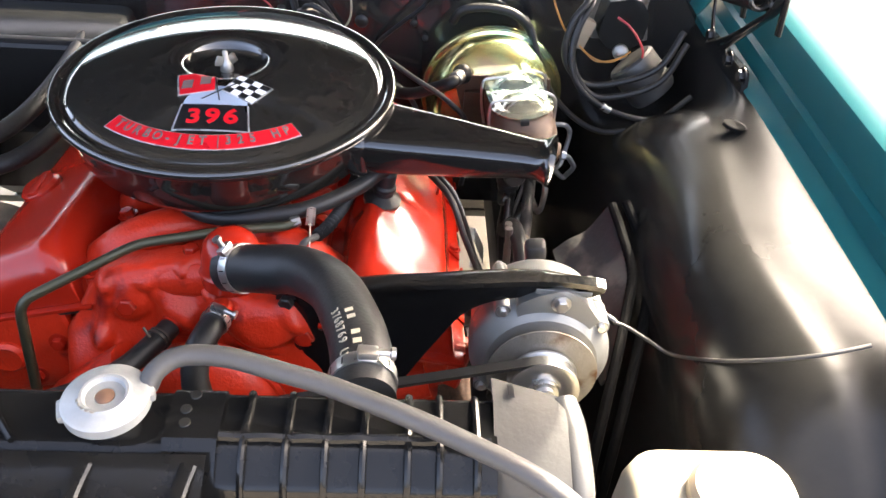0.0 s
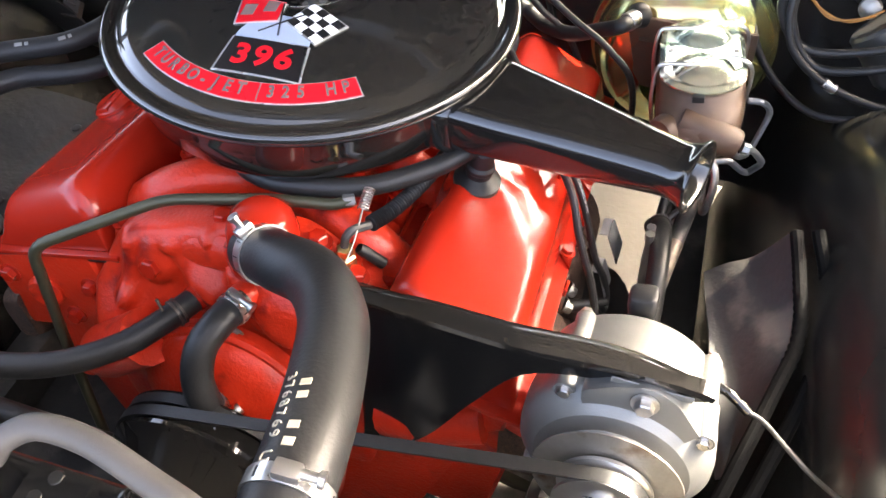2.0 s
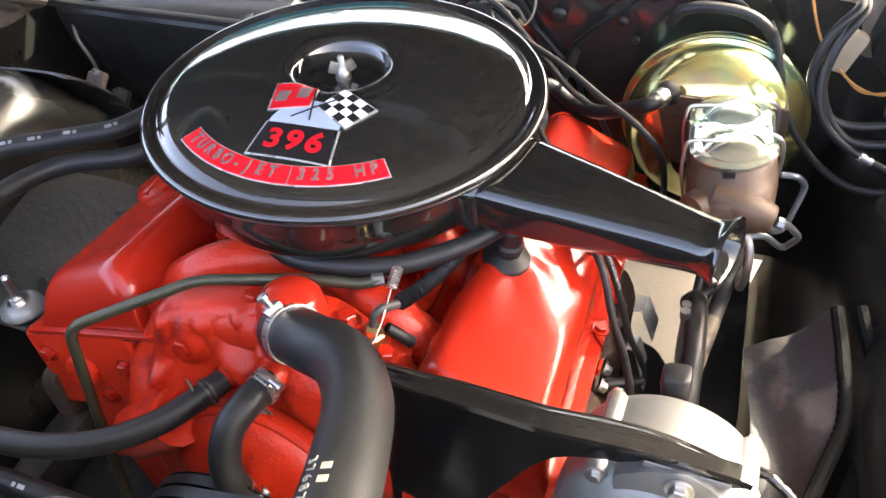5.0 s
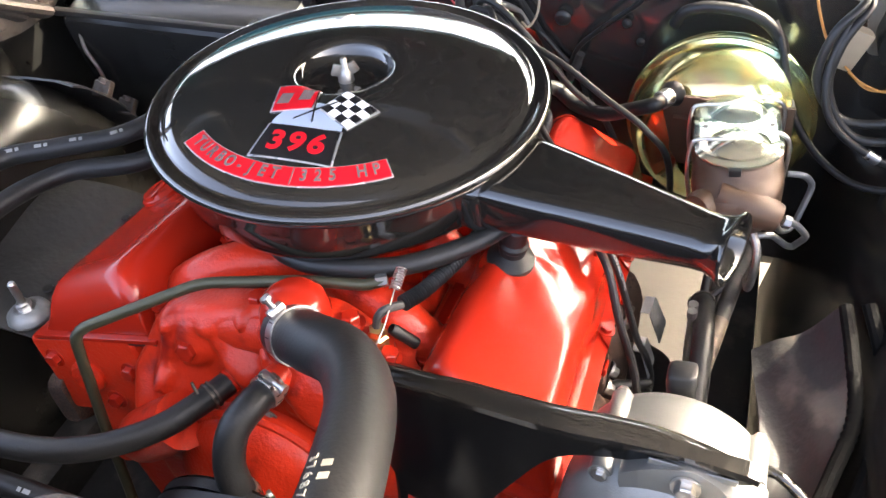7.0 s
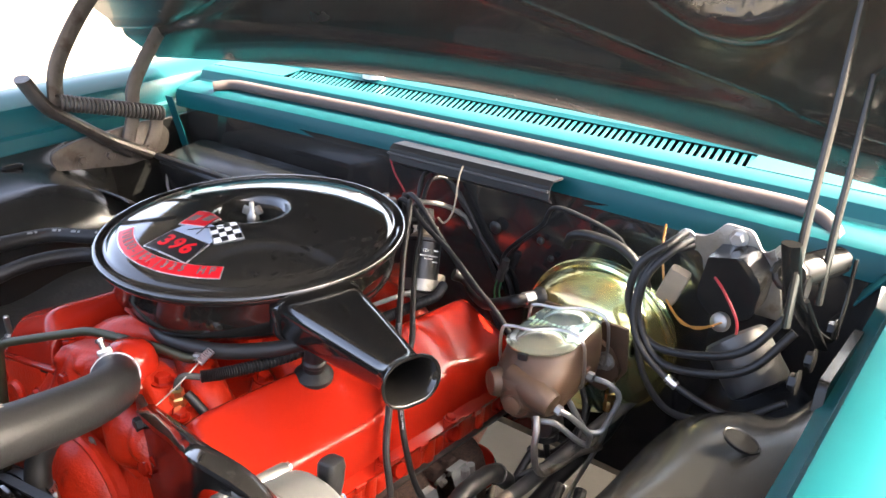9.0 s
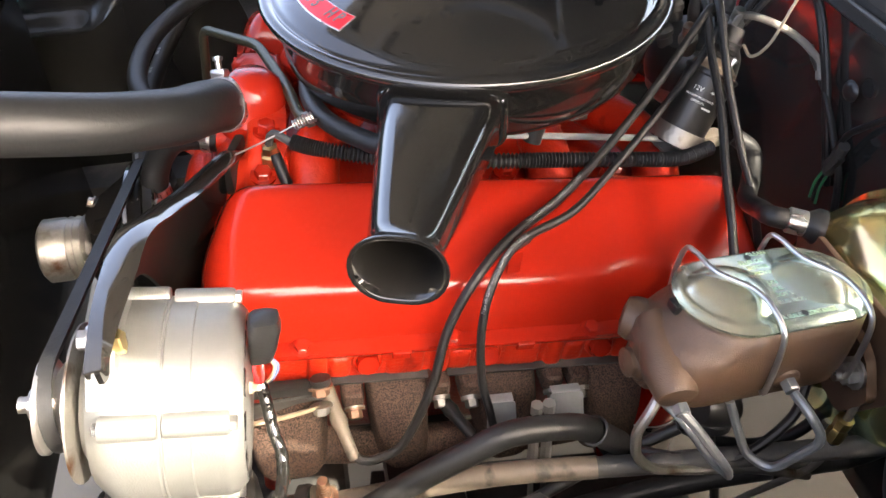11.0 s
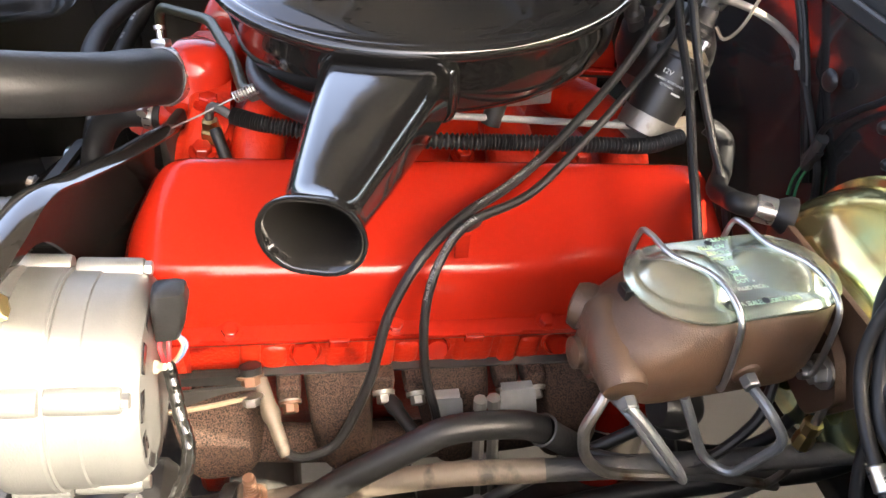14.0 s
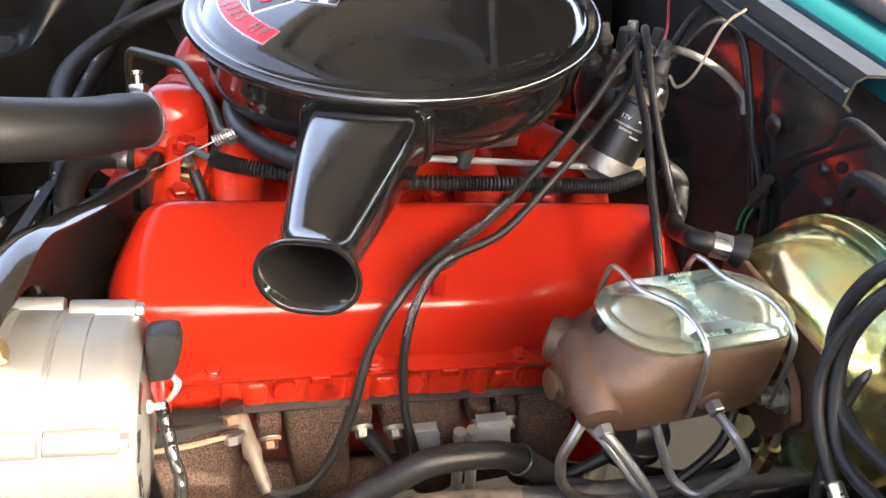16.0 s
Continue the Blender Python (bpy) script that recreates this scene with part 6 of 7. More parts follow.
part("fitting", lathe([(0.004, 0), (0.0075, 0.001), (0.0075, 0.012), (0.006, 0.014), (0.008, 0.018), (0.008, 0.030), (0.004, 0.031)], 8, along((0.449, 0.235, 0.765), (0.448, 0.234, 0.73))), M_BRASS, bl3)
bl4 = thing("brake_line", "rusty steel line curving beneath the master cylinder", "brake line", (0.4, 0.05, 0.78))
part("line", pipe([(0.430, 0.066, 0.815), (0.438, 0.056, 0.803), (0.440, 0.048, 0.785), (0.440, 0.053, 0.749), (0.440, 0.073, 0.722), (0.440, 0.112, 0.709), (0.440, 0.167, 0.696), (0.44, 0.24, 0.66)], 0.0045, 0.03), M_STEEL_DULL, bl4)
valve = thing("brake_valve", "black brake proportioning valve under the master cylinder", "valve", (0.40, 0.13, 0.74))
part("body", lathe([(0, 0), (0.016, 0), (0.018, 0.004), (0.018, 0.03), (0.014, 0.036), (0, 0.036)], 20, along((0.405, 0.125, 0.752), (0.405, 0.162, 0.742))), M_BLACK_SEMI, valve)
part("stem", pipe([(0.405, 0.140, 0.745), (0.40, 0.15, 0.70), (0.40, 0.18, 0.60), (0.42, 0.2, 0.47)], 0.005, 0.02), M_BLACK_SEMI, valve)

# ---- ignition ----
coil = thing("ignition_coil", "black ignition coil with a white printed label in a clamp", "ignition coil", (0.125, 0.205, 0.82))
C0, C1 = Vector((0.128, 0.203, 0.830)), Vector((0.106, 0.247, 0.912))
cm = along(C0, C1)
part("can", lathe([(0, 0), (0.0255, 0), (0.0265, 0.004), (0.0265, 0.078), (0.0280, 0.080), (0.0280, 0.084), (0.0250, 0.085), (0, 0.085)], 36, cm), M_BLACK_SEMI, coil)
part("tower", lathe([(0.0248, 0.084), (0.0235, 0.089), (0.017, 0.094), (0.0125, 0.097), (0.0115, 0.104), (0, 0.104)], 32, cm), M_TAN, coil, "brown moulded coil top")
boot = part("boot", lathe([(0.0135, 0.098), (0.0150, 0.100), (0.0150, 0.104), (0.0125, 0.106), (0.0142, 0.110), (0.0120, 0.113), (0.0135, 0.117), (0.0105, 0.121), (0.0085, 0.132), (0.0050, 0.133), (0, 0.133)], 24, cm), M_RUBBER_GREY, coil, "ribbed grey rubber boot")
part("strap", lathe([(0.0266, 0.002), (0.0282, 0.002), (0.0282, 0.020), (0.0266, 0.020)], 36, cm), M_STEEL_DULL, coil, "bright metal clamp strap")
part("foot", box((0.05, 0.035, 0.004), pose(0.122, 0.205, 0.826, 0, 10, 20), 0.001), M_PAPER, coil)
part("tower_rim", lathe([(0.0268, 0.080), (0.0286, 0.0805), (0.0287, 0.083), (0.0268, 0.0845)], 36, cm), M_BLACK_SEMI, coil)
side = cm.inverted().to_3x3() @ Vector((0.9, -0.45, 0.35))
sa = math.degrees(math.atan2(side.y, side.x))
q = cm @ pose(0, 0, 0, 0, 0, sa) @ pose(0.0269, 0, 0.060) @ Matrix(((0, 0, 1, 0), (1, 0, 0, 0), (0, 1, 0, 0), (0, 0, 0, 1)))
text_mesh("label_text", "12V", 0.0068, q @ pose(-0.008, 0.004, 0), M_WHITE, coil)
text_mesh("label_text", "PRIMARY RESISTANCE", 0.0031, q @ pose(-0.002, -0.004, 0), M_WHITE, coil)
text_mesh("label_text", "EXTERNAL", 0.0031, q @ pose(-0.002, -0.0085, 0), M_WHITE, coil)
part("label_bar", box((0.012, 0.0018, 0.0006), q @ pose(0.008, -0.0125, -0.0012), 0.0001, 1), M_WHITE, coil)
part("label_bar", box((0.008, 0.0022, 0.0006), q @ pose(0.010, 0.005, -0.0012), 0.0001, 1), M_WHITE, coil)
for dx in (-1, 1):
    part("terminal", lathe([(0.003, 0), (0.003, 0.012), (0.005, 0.012), (0.005, 0.016), (0, 0.016)], 10, cm @ pose(0.016 * dx, 0.004, 0.088)), M_STEEL, coil)

dist = thing("distributor", "distributor with brown cap and a crown of plug wire boots", "distributor", (0.03, 0.265, 0.8))
D0 = Vector((0.032, 0.262, 0.845))
dm = along(D0, D0 + Vector((0, -0.12, 1)))
part("body", lathe([(0, -0.08), (0.022, -0.08), (0.024, -0.03), (0.045, -0.01), (0.050, 0.0), (0.050, 0.015), (0, 0.015)], 32, dm), M_STEEL_DULL, dist)
part("cap", lathe([(0.052, 0.015), (0.053, 0.030), (0.047, 0.055), (0.040, 0.062), (0, 0.064)], 36, dm), M_BLACK_SEMI, dist)
for k in range(8):
    a = radians(45 * k + 10)
    q = dm @ Matrix.Translation((0.036 * math.cos(a), 0.036 * math.sin(a), 0.055)) @ pose(0, 0, 0, 0, 12, math.degrees(a))
    part("boot", lathe([(0.0085, 0), (0.0085, 0.016), (0.0105, 0.018), (0.0105, 0.024), (0.0070, 0.028), (0.0060, 0.040), (0, 0.041)], 16, q), M_STEEL_DULL if k % 2 else M_RUBBER_GREY, dist)
part("center_boot", lathe([(0.0095, 0), (0.0095, 0.03), (0.0075, 0.045), (0, 0.046)], 16, dm @ pose(0, 0, 0.06)), M_RUBBER_GREY, dist)

M_WIRE = M_RUBBER


def wire(name, label, pts, r, material=None, seg=10, boots=()):
    t_ = thing(name, label, "wire", pts[0])
    part("cable", tube(pts, r, seg, 8), material or M_WIRE, t_)
    for a, b, rr in boots:
        part("boot", lathe([(rr * 0.8, 0), (rr, 0.004), (rr, 0.03), (rr * 0.7, 0.034), (0, 0.034)], 14, along(a, b)), M_RUBBER_GREY, t_)
    return t_


PA = [(0.062, 0.255, 0.945), (0.085, 0.235, 0.960), (0.105, 0.205, 0.935), (0.125, 0.170, 0.898), (0.175, 0.105, 0.868), (0.222, 0.045, 0.853), (0.262, -0.012, 0.850), (0.292, -0.050, 0.835), (0.312, -0.080, 0.795), (0.335, -0.100, 0.745), (0.352, -0.130, 0.692), (0.357, -0.155, 0.681), (0.356, -0.171, 0.682), (0.350, -0.179, 0.689)]
wA = wire("plug_wire", "black spark plug wire held by a clip on the cover", PA, 0.0045)
part("boot", lathe([(0.0045, -0.008), (0.0056, -0.004), (0.0062, 0.022), (0.0082, 0.028), (0.0082, 0.034), (0.0070, 0.038), (0.0072, 0.062), (0, 0.064)], 18, along((0.350, -0.179, 0.689), (0.300, -0.195, 0.728))), M_TUBE, wA, "dusty tan rubber plug boot")
PB = [(0.070, 0.265, 0.940), (0.098, 0.245, 0.952), (0.122, 0.215, 0.925), (0.140, 0.180, 0.892), (0.190, 0.115, 0.864), (0.238, 0.055, 0.850), (0.270, -0.006, 0.850), (0.297, -0.036, 0.832), (0.315, -0.050, 0.792), (0.331, -0.052, 0.740), (0.344, -0.046, 0.705), (0.352, -0.042, 0.668), (0.352, -0.056, 0.660), (0.347, -0.066, 0.682)]
wB = wire("plug_wire", "black spark plug wire held by a clip on the cover", PB, 0.0040)
part("boot", lathe([(0.0040, -0.008), (0.0056, -0.004), (0.0062, 0.022), (0.0080, 0.028), (0.0070, 0.038), (0.0072, 0.056), (0, 0.058)], 18, along((0.346, -0.067, 0.685), (0.300, -0.087, 0.684))), M_RUBBER, wB, "black rubber plug boot")


def wire_print(pts, body, r, size, start, way, parent):
    """Pale lettering printed along a wire, wrapped on its skin."""
    ob = text_mesh("print", body, size, Matrix(), M_WIRE_INK, parent, 1.0, 0.0)
    line = spline(pts, 24)[::-1]
    run = [0.0]
    for a, b in zip(line, line[1:]):
        run.append(run[-1] + (b - a).length)
    x0 = min(v.co.x for v in ob.data.vertices)
    for v in ob.data.vertices:
        along_ = start + v.co.x - x0
        turn = v.co.y / r
        k = max(i for i in range(len(run) - 1) if run[i] <= along_)
        p = line[k].lerp(line[k + 1], (along_ - run[k]) / (run[k + 1] - run[k]))
        t = (line[min(k + 2, len(line) - 1)] - line[max(k - 1, 0)]).normalized()
        n = (Vector(way) - t * Vector(way).dot(t)).normalized()
        v.co = p + (n * math.cos(turn) + n.cross(t) * math.sin(turn)) * (r + 0.0003)


wire_print(PA, "7mm HI-TEMP RADIO SUPPRESSION CABLE", 0.0045, 0.0044, 0.305, (0.55, -0.45, 0.75), wA)
wire_print(PB, "7mm HI-TEMP RADIO SUPPRESSION CABLE", 0.0040, 0.0044, 0.190, (0.60, -0.45, 0.60), wB)
clip_t = thing("wire_clip", "black plastic clip holding two plug wires", "clip", (0.27, -0.01, 0.84))
part("clip", box((0.006, 0.022, 0.012), pose(0.268, -0.004, 0.846, 0, 24, 30), 0.002), M_RUBBER, clip_t)
part("stalk", box((0.004, 0.012, 0.03), pose(0.276, -0.012, 0.832, 0, 10, 0), 0.001), M_RED, clip_t)
for pts in ([(0.045, 0.255, 0.925), (0.060, 0.242, 0.957), (0.090, 0.232, 0.956), (0.121, 0.225, 0.936), (0.184, 0.212, 0.910), (0.241, 0.198, 0.878), (0.275, 0.190, 0.861), (0.296, 0.186, 0.846), (0.322, 0.182, 0.818), (0.333, 0.182, 0.76), (0.325, 0.185, 0.69)], [(0.055, 0.268, 0.925), (0.070, 0.250, 0.965), (0.100, 0.240, 0.960), (0.150, 0.238, 0.908), (0.190, 0.245, 0.857), (0.220, 0.247, 0.832), (0.239, 0.250, 0.805), (0.252, 0.258, 0.76), (0.25, 0.262, 0.69)]):
    wire("plug_wire", "black spark plug wire running down behind the cover", pts, 0.0042)
wire("coil_wire", "pale grey printed ignition lead looping along the firewall", [(0.088, 0.262, 0.925), (0.066, 0.282, 0.935), (0.050, 0.305, 0.930), (0.058, 0.332, 0.922), (0.070, 0.360, 0.907), (0.085, 0.379, 0.888), (0.096, 0.382, 0.869)], 0.0042, M_WIRE_GREY)
wire("coil_wire", "dark ignition lead dropping along the firewall", [(0.075, 0.372, 0.900), (0.096, 0.384, 0.870), (0.115, 0.384, 0.856), (0.145, 0.386, 0.823), (0.174, 0.386, 0.791), (0.190, 0.388, 0.74)], 0.0042)
for x, z, r in ((0.145, 0.883, 0.010), (0.235, 0.884, 0.006), (0.256, 0.858, 0.005)):
    plug = thing("firewall_plug", "small black plug pressed into the firewall", "plug", (x, 0.384, z))
    part("plug", lathe([(r, 0), (r * 1.2, 0.002), (r, 0.005), (r * 0.5, 0.007), (0, 0.007)], 16, along((x, 0.386, z), (x, 0.36, z))), M_BLACK_SEMI, plug)
for z0, pts in ((0, [(0.045, 0.30, 0.93), (0.03, 0.335, 0.965), (0.04, 0.372, 0.960), (0.085, 0.382, 0.90), (0.120, 0.385, 0.84), (0.150, 0.392, 0.77)]), (1, [(0.05, 0.300, 0.92), (0.038, 0.345, 0.955), (0.055, 0.378, 0.945), (0.098, 0.384, 0.885), (0.128, 0.386, 0.83), (0.156, 0.392, 0.765)])):
    wire("plug_wire", "black spark plug wire along the firewall", pts, 0.0038)
wire("ground_wire", "thin red wire from the firewall cover", [(-0.055, 0.345, 0.975), (-0.03, 0.33, 0.955), (0.0, 0.318, 0.935), (0.02, 0.305, 0.915), (0.03, 0.298, 0.90)], 0.0016, M_WIRE_RED)
wire("lead", "thin pale and red lead at the coil", [(0.118, 0.262, 0.935), (0.125, 0.270, 0.925), (0.135, 0.280, 0.945), (0.130, 0.300, 0.99), (0.115, 0.33, 1.0)], 0.0016, M_TAN)
har = wire("wiring_harness", "black taped wiring harness on the firewall with a connector", [(0.152, 0.385, 0.78), (0.160, 0.382, 0.815), (0.175, 0.376, 0.85), (0.215, 0.368, 0.892), (0.250, 0.362, 0.925), (0.275, 0.352, 0.962), (0.330, 0.358, 0.955), (0.380, 0.358, 0.94), (0.402, 0.35, 0.92)], 0.0036)
conn = part("connector", box((0.013, 0.010, 0.026), pose(0.166, 0.379, 0.808, 0, 25, 0), 0.002), M_DUSTY, har)
part("tape", tube([(0.160, 0.382, 0.790), (0.163, 0.380, 0.798), (0.170, 0.378, 0.82), (0.175, 0.376, 0.835)], 0.0065, 10, 4), M_DUSTY, conn)
for k, m_ in enumerate((M_WIRE_GREEN, M_RUBBER, M_WIRE_GREEN)):
    part("lead", tube([(0.155 + 0.004 * k, 0.382, 0.79), (0.150 + 0.005 * k, 0.380, 0.768), (0.153 + 0.006 * k, 0.378, 0.748)], 0.0015, 8, 4), m_, har)


def corrugated(pts, r, n_per_m=260):
    line = spline(pts, 110)
    L = sum((b - a).length for a, b in zip(line, line[1:]))
    w = L * n_per_m
    return sweep(line, lambda t: r * (1 + 0.20 * math.sin(2 * math.pi * w * t)), 14)


loom = thing("wiring_loom", "black corrugated plastic wiring conduit beside the rocker cover", "conduit", (0.11, -0.21, 0.88))
part("conduit", corrugated([(0.128, -0.196, 0.886), (0.142, -0.165, 0.882), (0.158, -0.10, 0.874), (0.170, 0.0, 0.866), (0.172, 0.06, 0.860), (0.174, 0.13, 0.852), (0.170, 0.19, 0.842), (0.150, 0.235, 0.835)], 0.0068), M_RUBBER, loom, smooth=80)
part("tail", tube([(0.128, -0.197, 0.886), (0.118, -0.210, 0.890), (0.112, -0.216, 0.885), (0.110, -0.219, 0.874)], 0.0042, 10, 6), M_RUBBER_GREY, loom)
snd = thing("temperature_sender", "brass temperature sender screwed into the manifold", "sender", (0.11, -0.22, 0.85))
part("hex", lathe([(0, 0), (0.0105, 0), (0.0105, 0.010), (0.008, 0.012), (0.008, 0.020), (0.004, 0.022), (0, 0.022)], 6, pose(0.110, -0.219, 0.852)), M_BRASS, snd)
part("base", lathe([(0.016, -0.03), (0.014, 0.0), (0, 0.0)], 16, pose(0.110, -0.219, 0.852)), M_RED_CAST, snd)
part("lead_sleeve", lathe([(0.005, 0), (0.0058, 0.004), (0.0058, 0.032), (0, 0.032)], 12, along((0.122, -0.214, 0.870), (0.142, -0.206, 0.845))), M_RUBBER, snd)
spr = thing("return_spring", "bright steel throttle return spring on a wire rod", "spring", (0.12, -0.19, 0.9))
part("rod", pipe([(0.118, -0.252, 0.872), (0.122, -0.225, 0.885), (0.120, -0.190, 0.900)], 0.0009, 0.01), M_STEEL_DULL, spr)
mm = along((0.120, -0.192, 0.899), (0.120, -0.172, 0.907))
part("coil", sweep([mm @ Vector((0.0048 * math.cos(k * 0.7), 0.0048 * math.sin(k * 0.7), 0.0215 * k / 70)) for k in range(71)], 0.0009, 6), M_STEEL, spr)
rod = thing("throttle_rod", "plain steel throttle rod with a pale plastic end", "rod", (0.13, 0.2, 0.83))
part("rod", tube([(0.125, 0.00, 0.866), (0.129, 0.12, 0.850), (0.133, 0.235, 0.834)], 0.0036, 10, 4), M_PAPER, rod)
part("end", box((0.018, 0.026, 0.016), pose(0.132, 0.243, 0.834, 0, 0, 10), 0.005), M_WHITE_PLASTIC, rod)
sol = thing("idle_solenoid", "small black solenoid with a silver bracket under the air cleaner", "solenoid", (0.11, 0.05, 0.87))
part("can", lathe([(0, 0), (0.010, 0), (0.010, 0.028), (0, 0.028)], 16, along((0.125, 0.045, 0.852), (0.118, 0.055, 0.882))), M_BLACK_SEMI, sol)
part("plate", box((0.03, 0.05, 0.016), pose(0.095, 0.085, 0.868), 0.003), M_STEEL, sol)

# ---- wiper motor and its hoses ----
wm = thing("wiper_motor", "grey wiper motor with black cover and loose wires", "wiper motor", (0.58, 0.33, 0.9))
part("plate", prism(round2d([(0.480, 0.985), (0.520, 0.990), (0.540, 1.014), (0.575, 1.012), (0.592, 0.985), (0.62, 1.008), (0.632, 1.0), (0.615, 0.965), (0.63, 0.90), (0.53, 0.90), (0.515, 0.965), (0.485, 0.970), (0.480, 0.985)], 0.006), 0.006, pose(0, 0.335, 0, 90, 0, 0), 0.002), M_STEEL_DULL, wm)
part("gearbox", prism(round2d([(0.540, 0.985), (0.585, 0.995), (0.610, 0.965), (0.605, 0.915), (0.560, 0.90), (0.530, 0.925), (0.540, 0.985)], 0.012), 0.05, pose(0, 0.330, 0, 90, 0, 0), 0.006), M_BLACK_PANEL, wm)
part("motor", lathe([(0, 0), (0.036, 0), (0.040, 0.004), (0.040, 0.065), (0.036, 0.072), (0.020, 0.076), (0, 0.076)], 32, along((0.590, 0.272, 0.892), (0.640, 0.250, 0.842))), M_GREY_STEEL, wm, "dull grey motor can")
part("washer_pump", lathe([(0, 0), (0.012, 0), (0.013, 0.003), (0.012, 0.010), (0.006, 0.014), (0, 0.015)], 24, along((0.572, 0.275, 0.905), (0.562, 0.235, 0.915))), M_STEEL_DULL, wm)
part("connector", box((0.028, 0.022, 0.050), pose(0.502, 0.275, 0.935, 0, 20, 10), 0.006), M_TAN, wm, "tan plastic connector")
for x, z in ((0.492, 0.982), (0.560, 1.0), (0.618, 0.995)):
    part("bolt", bolt((x, 0.328, z), (0, -1, 0), 0.0085, 0.012), M_STEEL, wm)
part("lead", tube([(0.555, 0.270, 0.965), (0.575, 0.255, 0.955), (0.598, 0.245, 0.925), (0.596, 0.240, 0.895), (0.575, 0.238, 0.885)], 0.0018, 8, 7), M_WIRE_RED, wm)
part("lead", tube([(0.500, 0.262, 0.918), (0.520, 0.252, 0.905), (0.548, 0.245, 0.900), (0.572, 0.240, 0.915)], 0.0014, 8, 7), M_WIRE_ORANGE, wm)
part("lead", tube([(0.505, 0.262, 0.912), (0.530, 0.250, 0.898), (0.560, 0.242, 0.908), (0.580, 0.245, 0.920)], 0.0014, 8, 7), M_WIRE_ORANGE, wm)
for k, pts in enumerate(([(0.500, 0.300, 1.000), (0.498, 0.245, 1.002), (0.474, 0.222, 0.975), (0.470, 0.215, 0.920), (0.508, 0.212, 0.878), (0.570, 0.212, 0.885), (0.622, 0.214, 0.912), (0.655, 0.24, 0.96)],
                         [(0.508, 0.300, 0.992), (0.505, 0.250, 0.995), (0.485, 0.225, 0.962), (0.484, 0.215, 0.910), (0.522, 0.205, 0.862), (0.585, 0.205, 0.868), (0.632, 0.212, 0.892), (0.665, 0.24, 0.94)],
                         [(0.512, 0.300, 0.985), (0.490, 0.240, 0.985), (0.478, 0.215, 0.935), (0.492, 0.200, 0.885), (0.540, 0.195, 0.848), (0.608, 0.195, 0.828), (0.668, 0.20, 0.838)],
                         [(0.420, 0.345, 0.925), (0.435, 0.330, 0.90), (0.470, 0.26, 0.83), (0.540, 0.20, 0.80), (0.62, 0.18, 0.83), (0.68, 0.20, 0.87)])):
    h = thing("washer_hose", "grey-black rubber hose looped beside the brake booster", "hose", pts[0])
    part("hose", tube(pts, 0.0052 if k < 2 else 0.0045, 12, 8), M_RUBBER, h)
    if k == 2:
        part("metal_clip", lathe([(0.0052, 0), (0.0062, 0.001), (0.0062, 0.016), (0.0052, 0.017)], 14, along((0.538, 0.1952, 0.849), (0.550, 0.195, 0.843))), M_STEEL, h)
fwh = thing("vacuum_hose", "black rubber hose clipped along the firewall", "hose", (0.3, 0.345, 0.92))
part("hose", tube([(0.300, 0.352, 0.905), (0.313, 0.345, 0.928), (0.345, 0.342, 0.938), (0.396, 0.342, 0.932), (0.430, 0.340, 0.905), (0.445, 0.345, 0.86)], 0.0075, 12, 7), M_RUBBER, fwh)
wire("orange_wire", "thin orange wire beside the wiper motor", [(0.455, 0.345, 0.985), (0.462, 0.325, 0.96), (0.478, 0.30, 0.93), (0.495, 0.275, 0.915)], 0.0016, M_WIRE_ORANGE)

# ---- washer bottle ----
wbt = thing("washer_bottle", "cream plastic washer fluid bottle with a cap and tube", "bottle", (0.49, -0.55, 0.72))
part("bottle", loft([ring_rr(Vector((0.498, -0.548, z + 0.013)), Vector((1, 0, 0)), Vector((0, 1, 0)), w, d, r, 5) for z, w, d, r in ((0.70, 0.13, 0.10, 0.03), (0.712, 0.148, 0.115, 0.03), (0.80, 0.152, 0.118, 0.032), (0.872, 0.152, 0.118, 0.034), (0.890, 0.146, 0.112, 0.034), (0.899, 0.130, 0.096, 0.032), (0.902, 0.10, 0.07, 0.028))]), M_WHITE_PLASTIC, wbt, smooth=50)
part("cap", lathe([(0.031, 0), (0.033, 0.004), (0.033, 0.014), (0.029, 0.019), (0.010, 0.020), (0, 0.020)], 36, pose(0.500, -0.548, 0.913)), M_TAN, wbt)
part("tube", tube([(0.512, -0.552, 0.918), (0.53, -0.556, 0.922), (0.56, -0.560, 0.920), (0.61, -0.568, 0.915), (0.66, -0.57, 0.90)], 0.0055, 12, 6), M_RUBBER, wbt)
part("shelf", box((0.18, 0.15, 0.012), pose(0.50, -0.56, 0.694), 0.003), M_BLACK_SEMI, wbt)

# alternator lead across the bay
wire("charge_wire", "thin pale cloth-covered wire across the inner fender", [(0.486, -0.242, 0.806), (0.502, -0.248, 0.804), (0.524, -0.272, 0.806), (0.546, -0.292, 0.806), (0.567, -0.346, 0.859), (0.595, -0.376, 0.895), (0.636, -0.395, 0.926), (0.682, -0.394, 0.941)], 0.0022, M_RUBBER_GREY)

# ---- steering and the low clutter on the driver's side ----
st = thing("steering_shaft", "dusty tan steering shaft running down to its gearbox", "steering shaft", (0.43, -0.1, 0.68))
# One shaft in two colours: tan for its sunlit front, black for shade.
part("shaft", tube([(0.4165, 0.034, 0.7012), (0.403, -0.045, 0.694), (0.390, -0.115, 0.675), (0.372, -0.22, 0.642)], 0.0105, 16, 5), M_TUBE, st, "tan front of the shaft, lighter to show the sun on it")
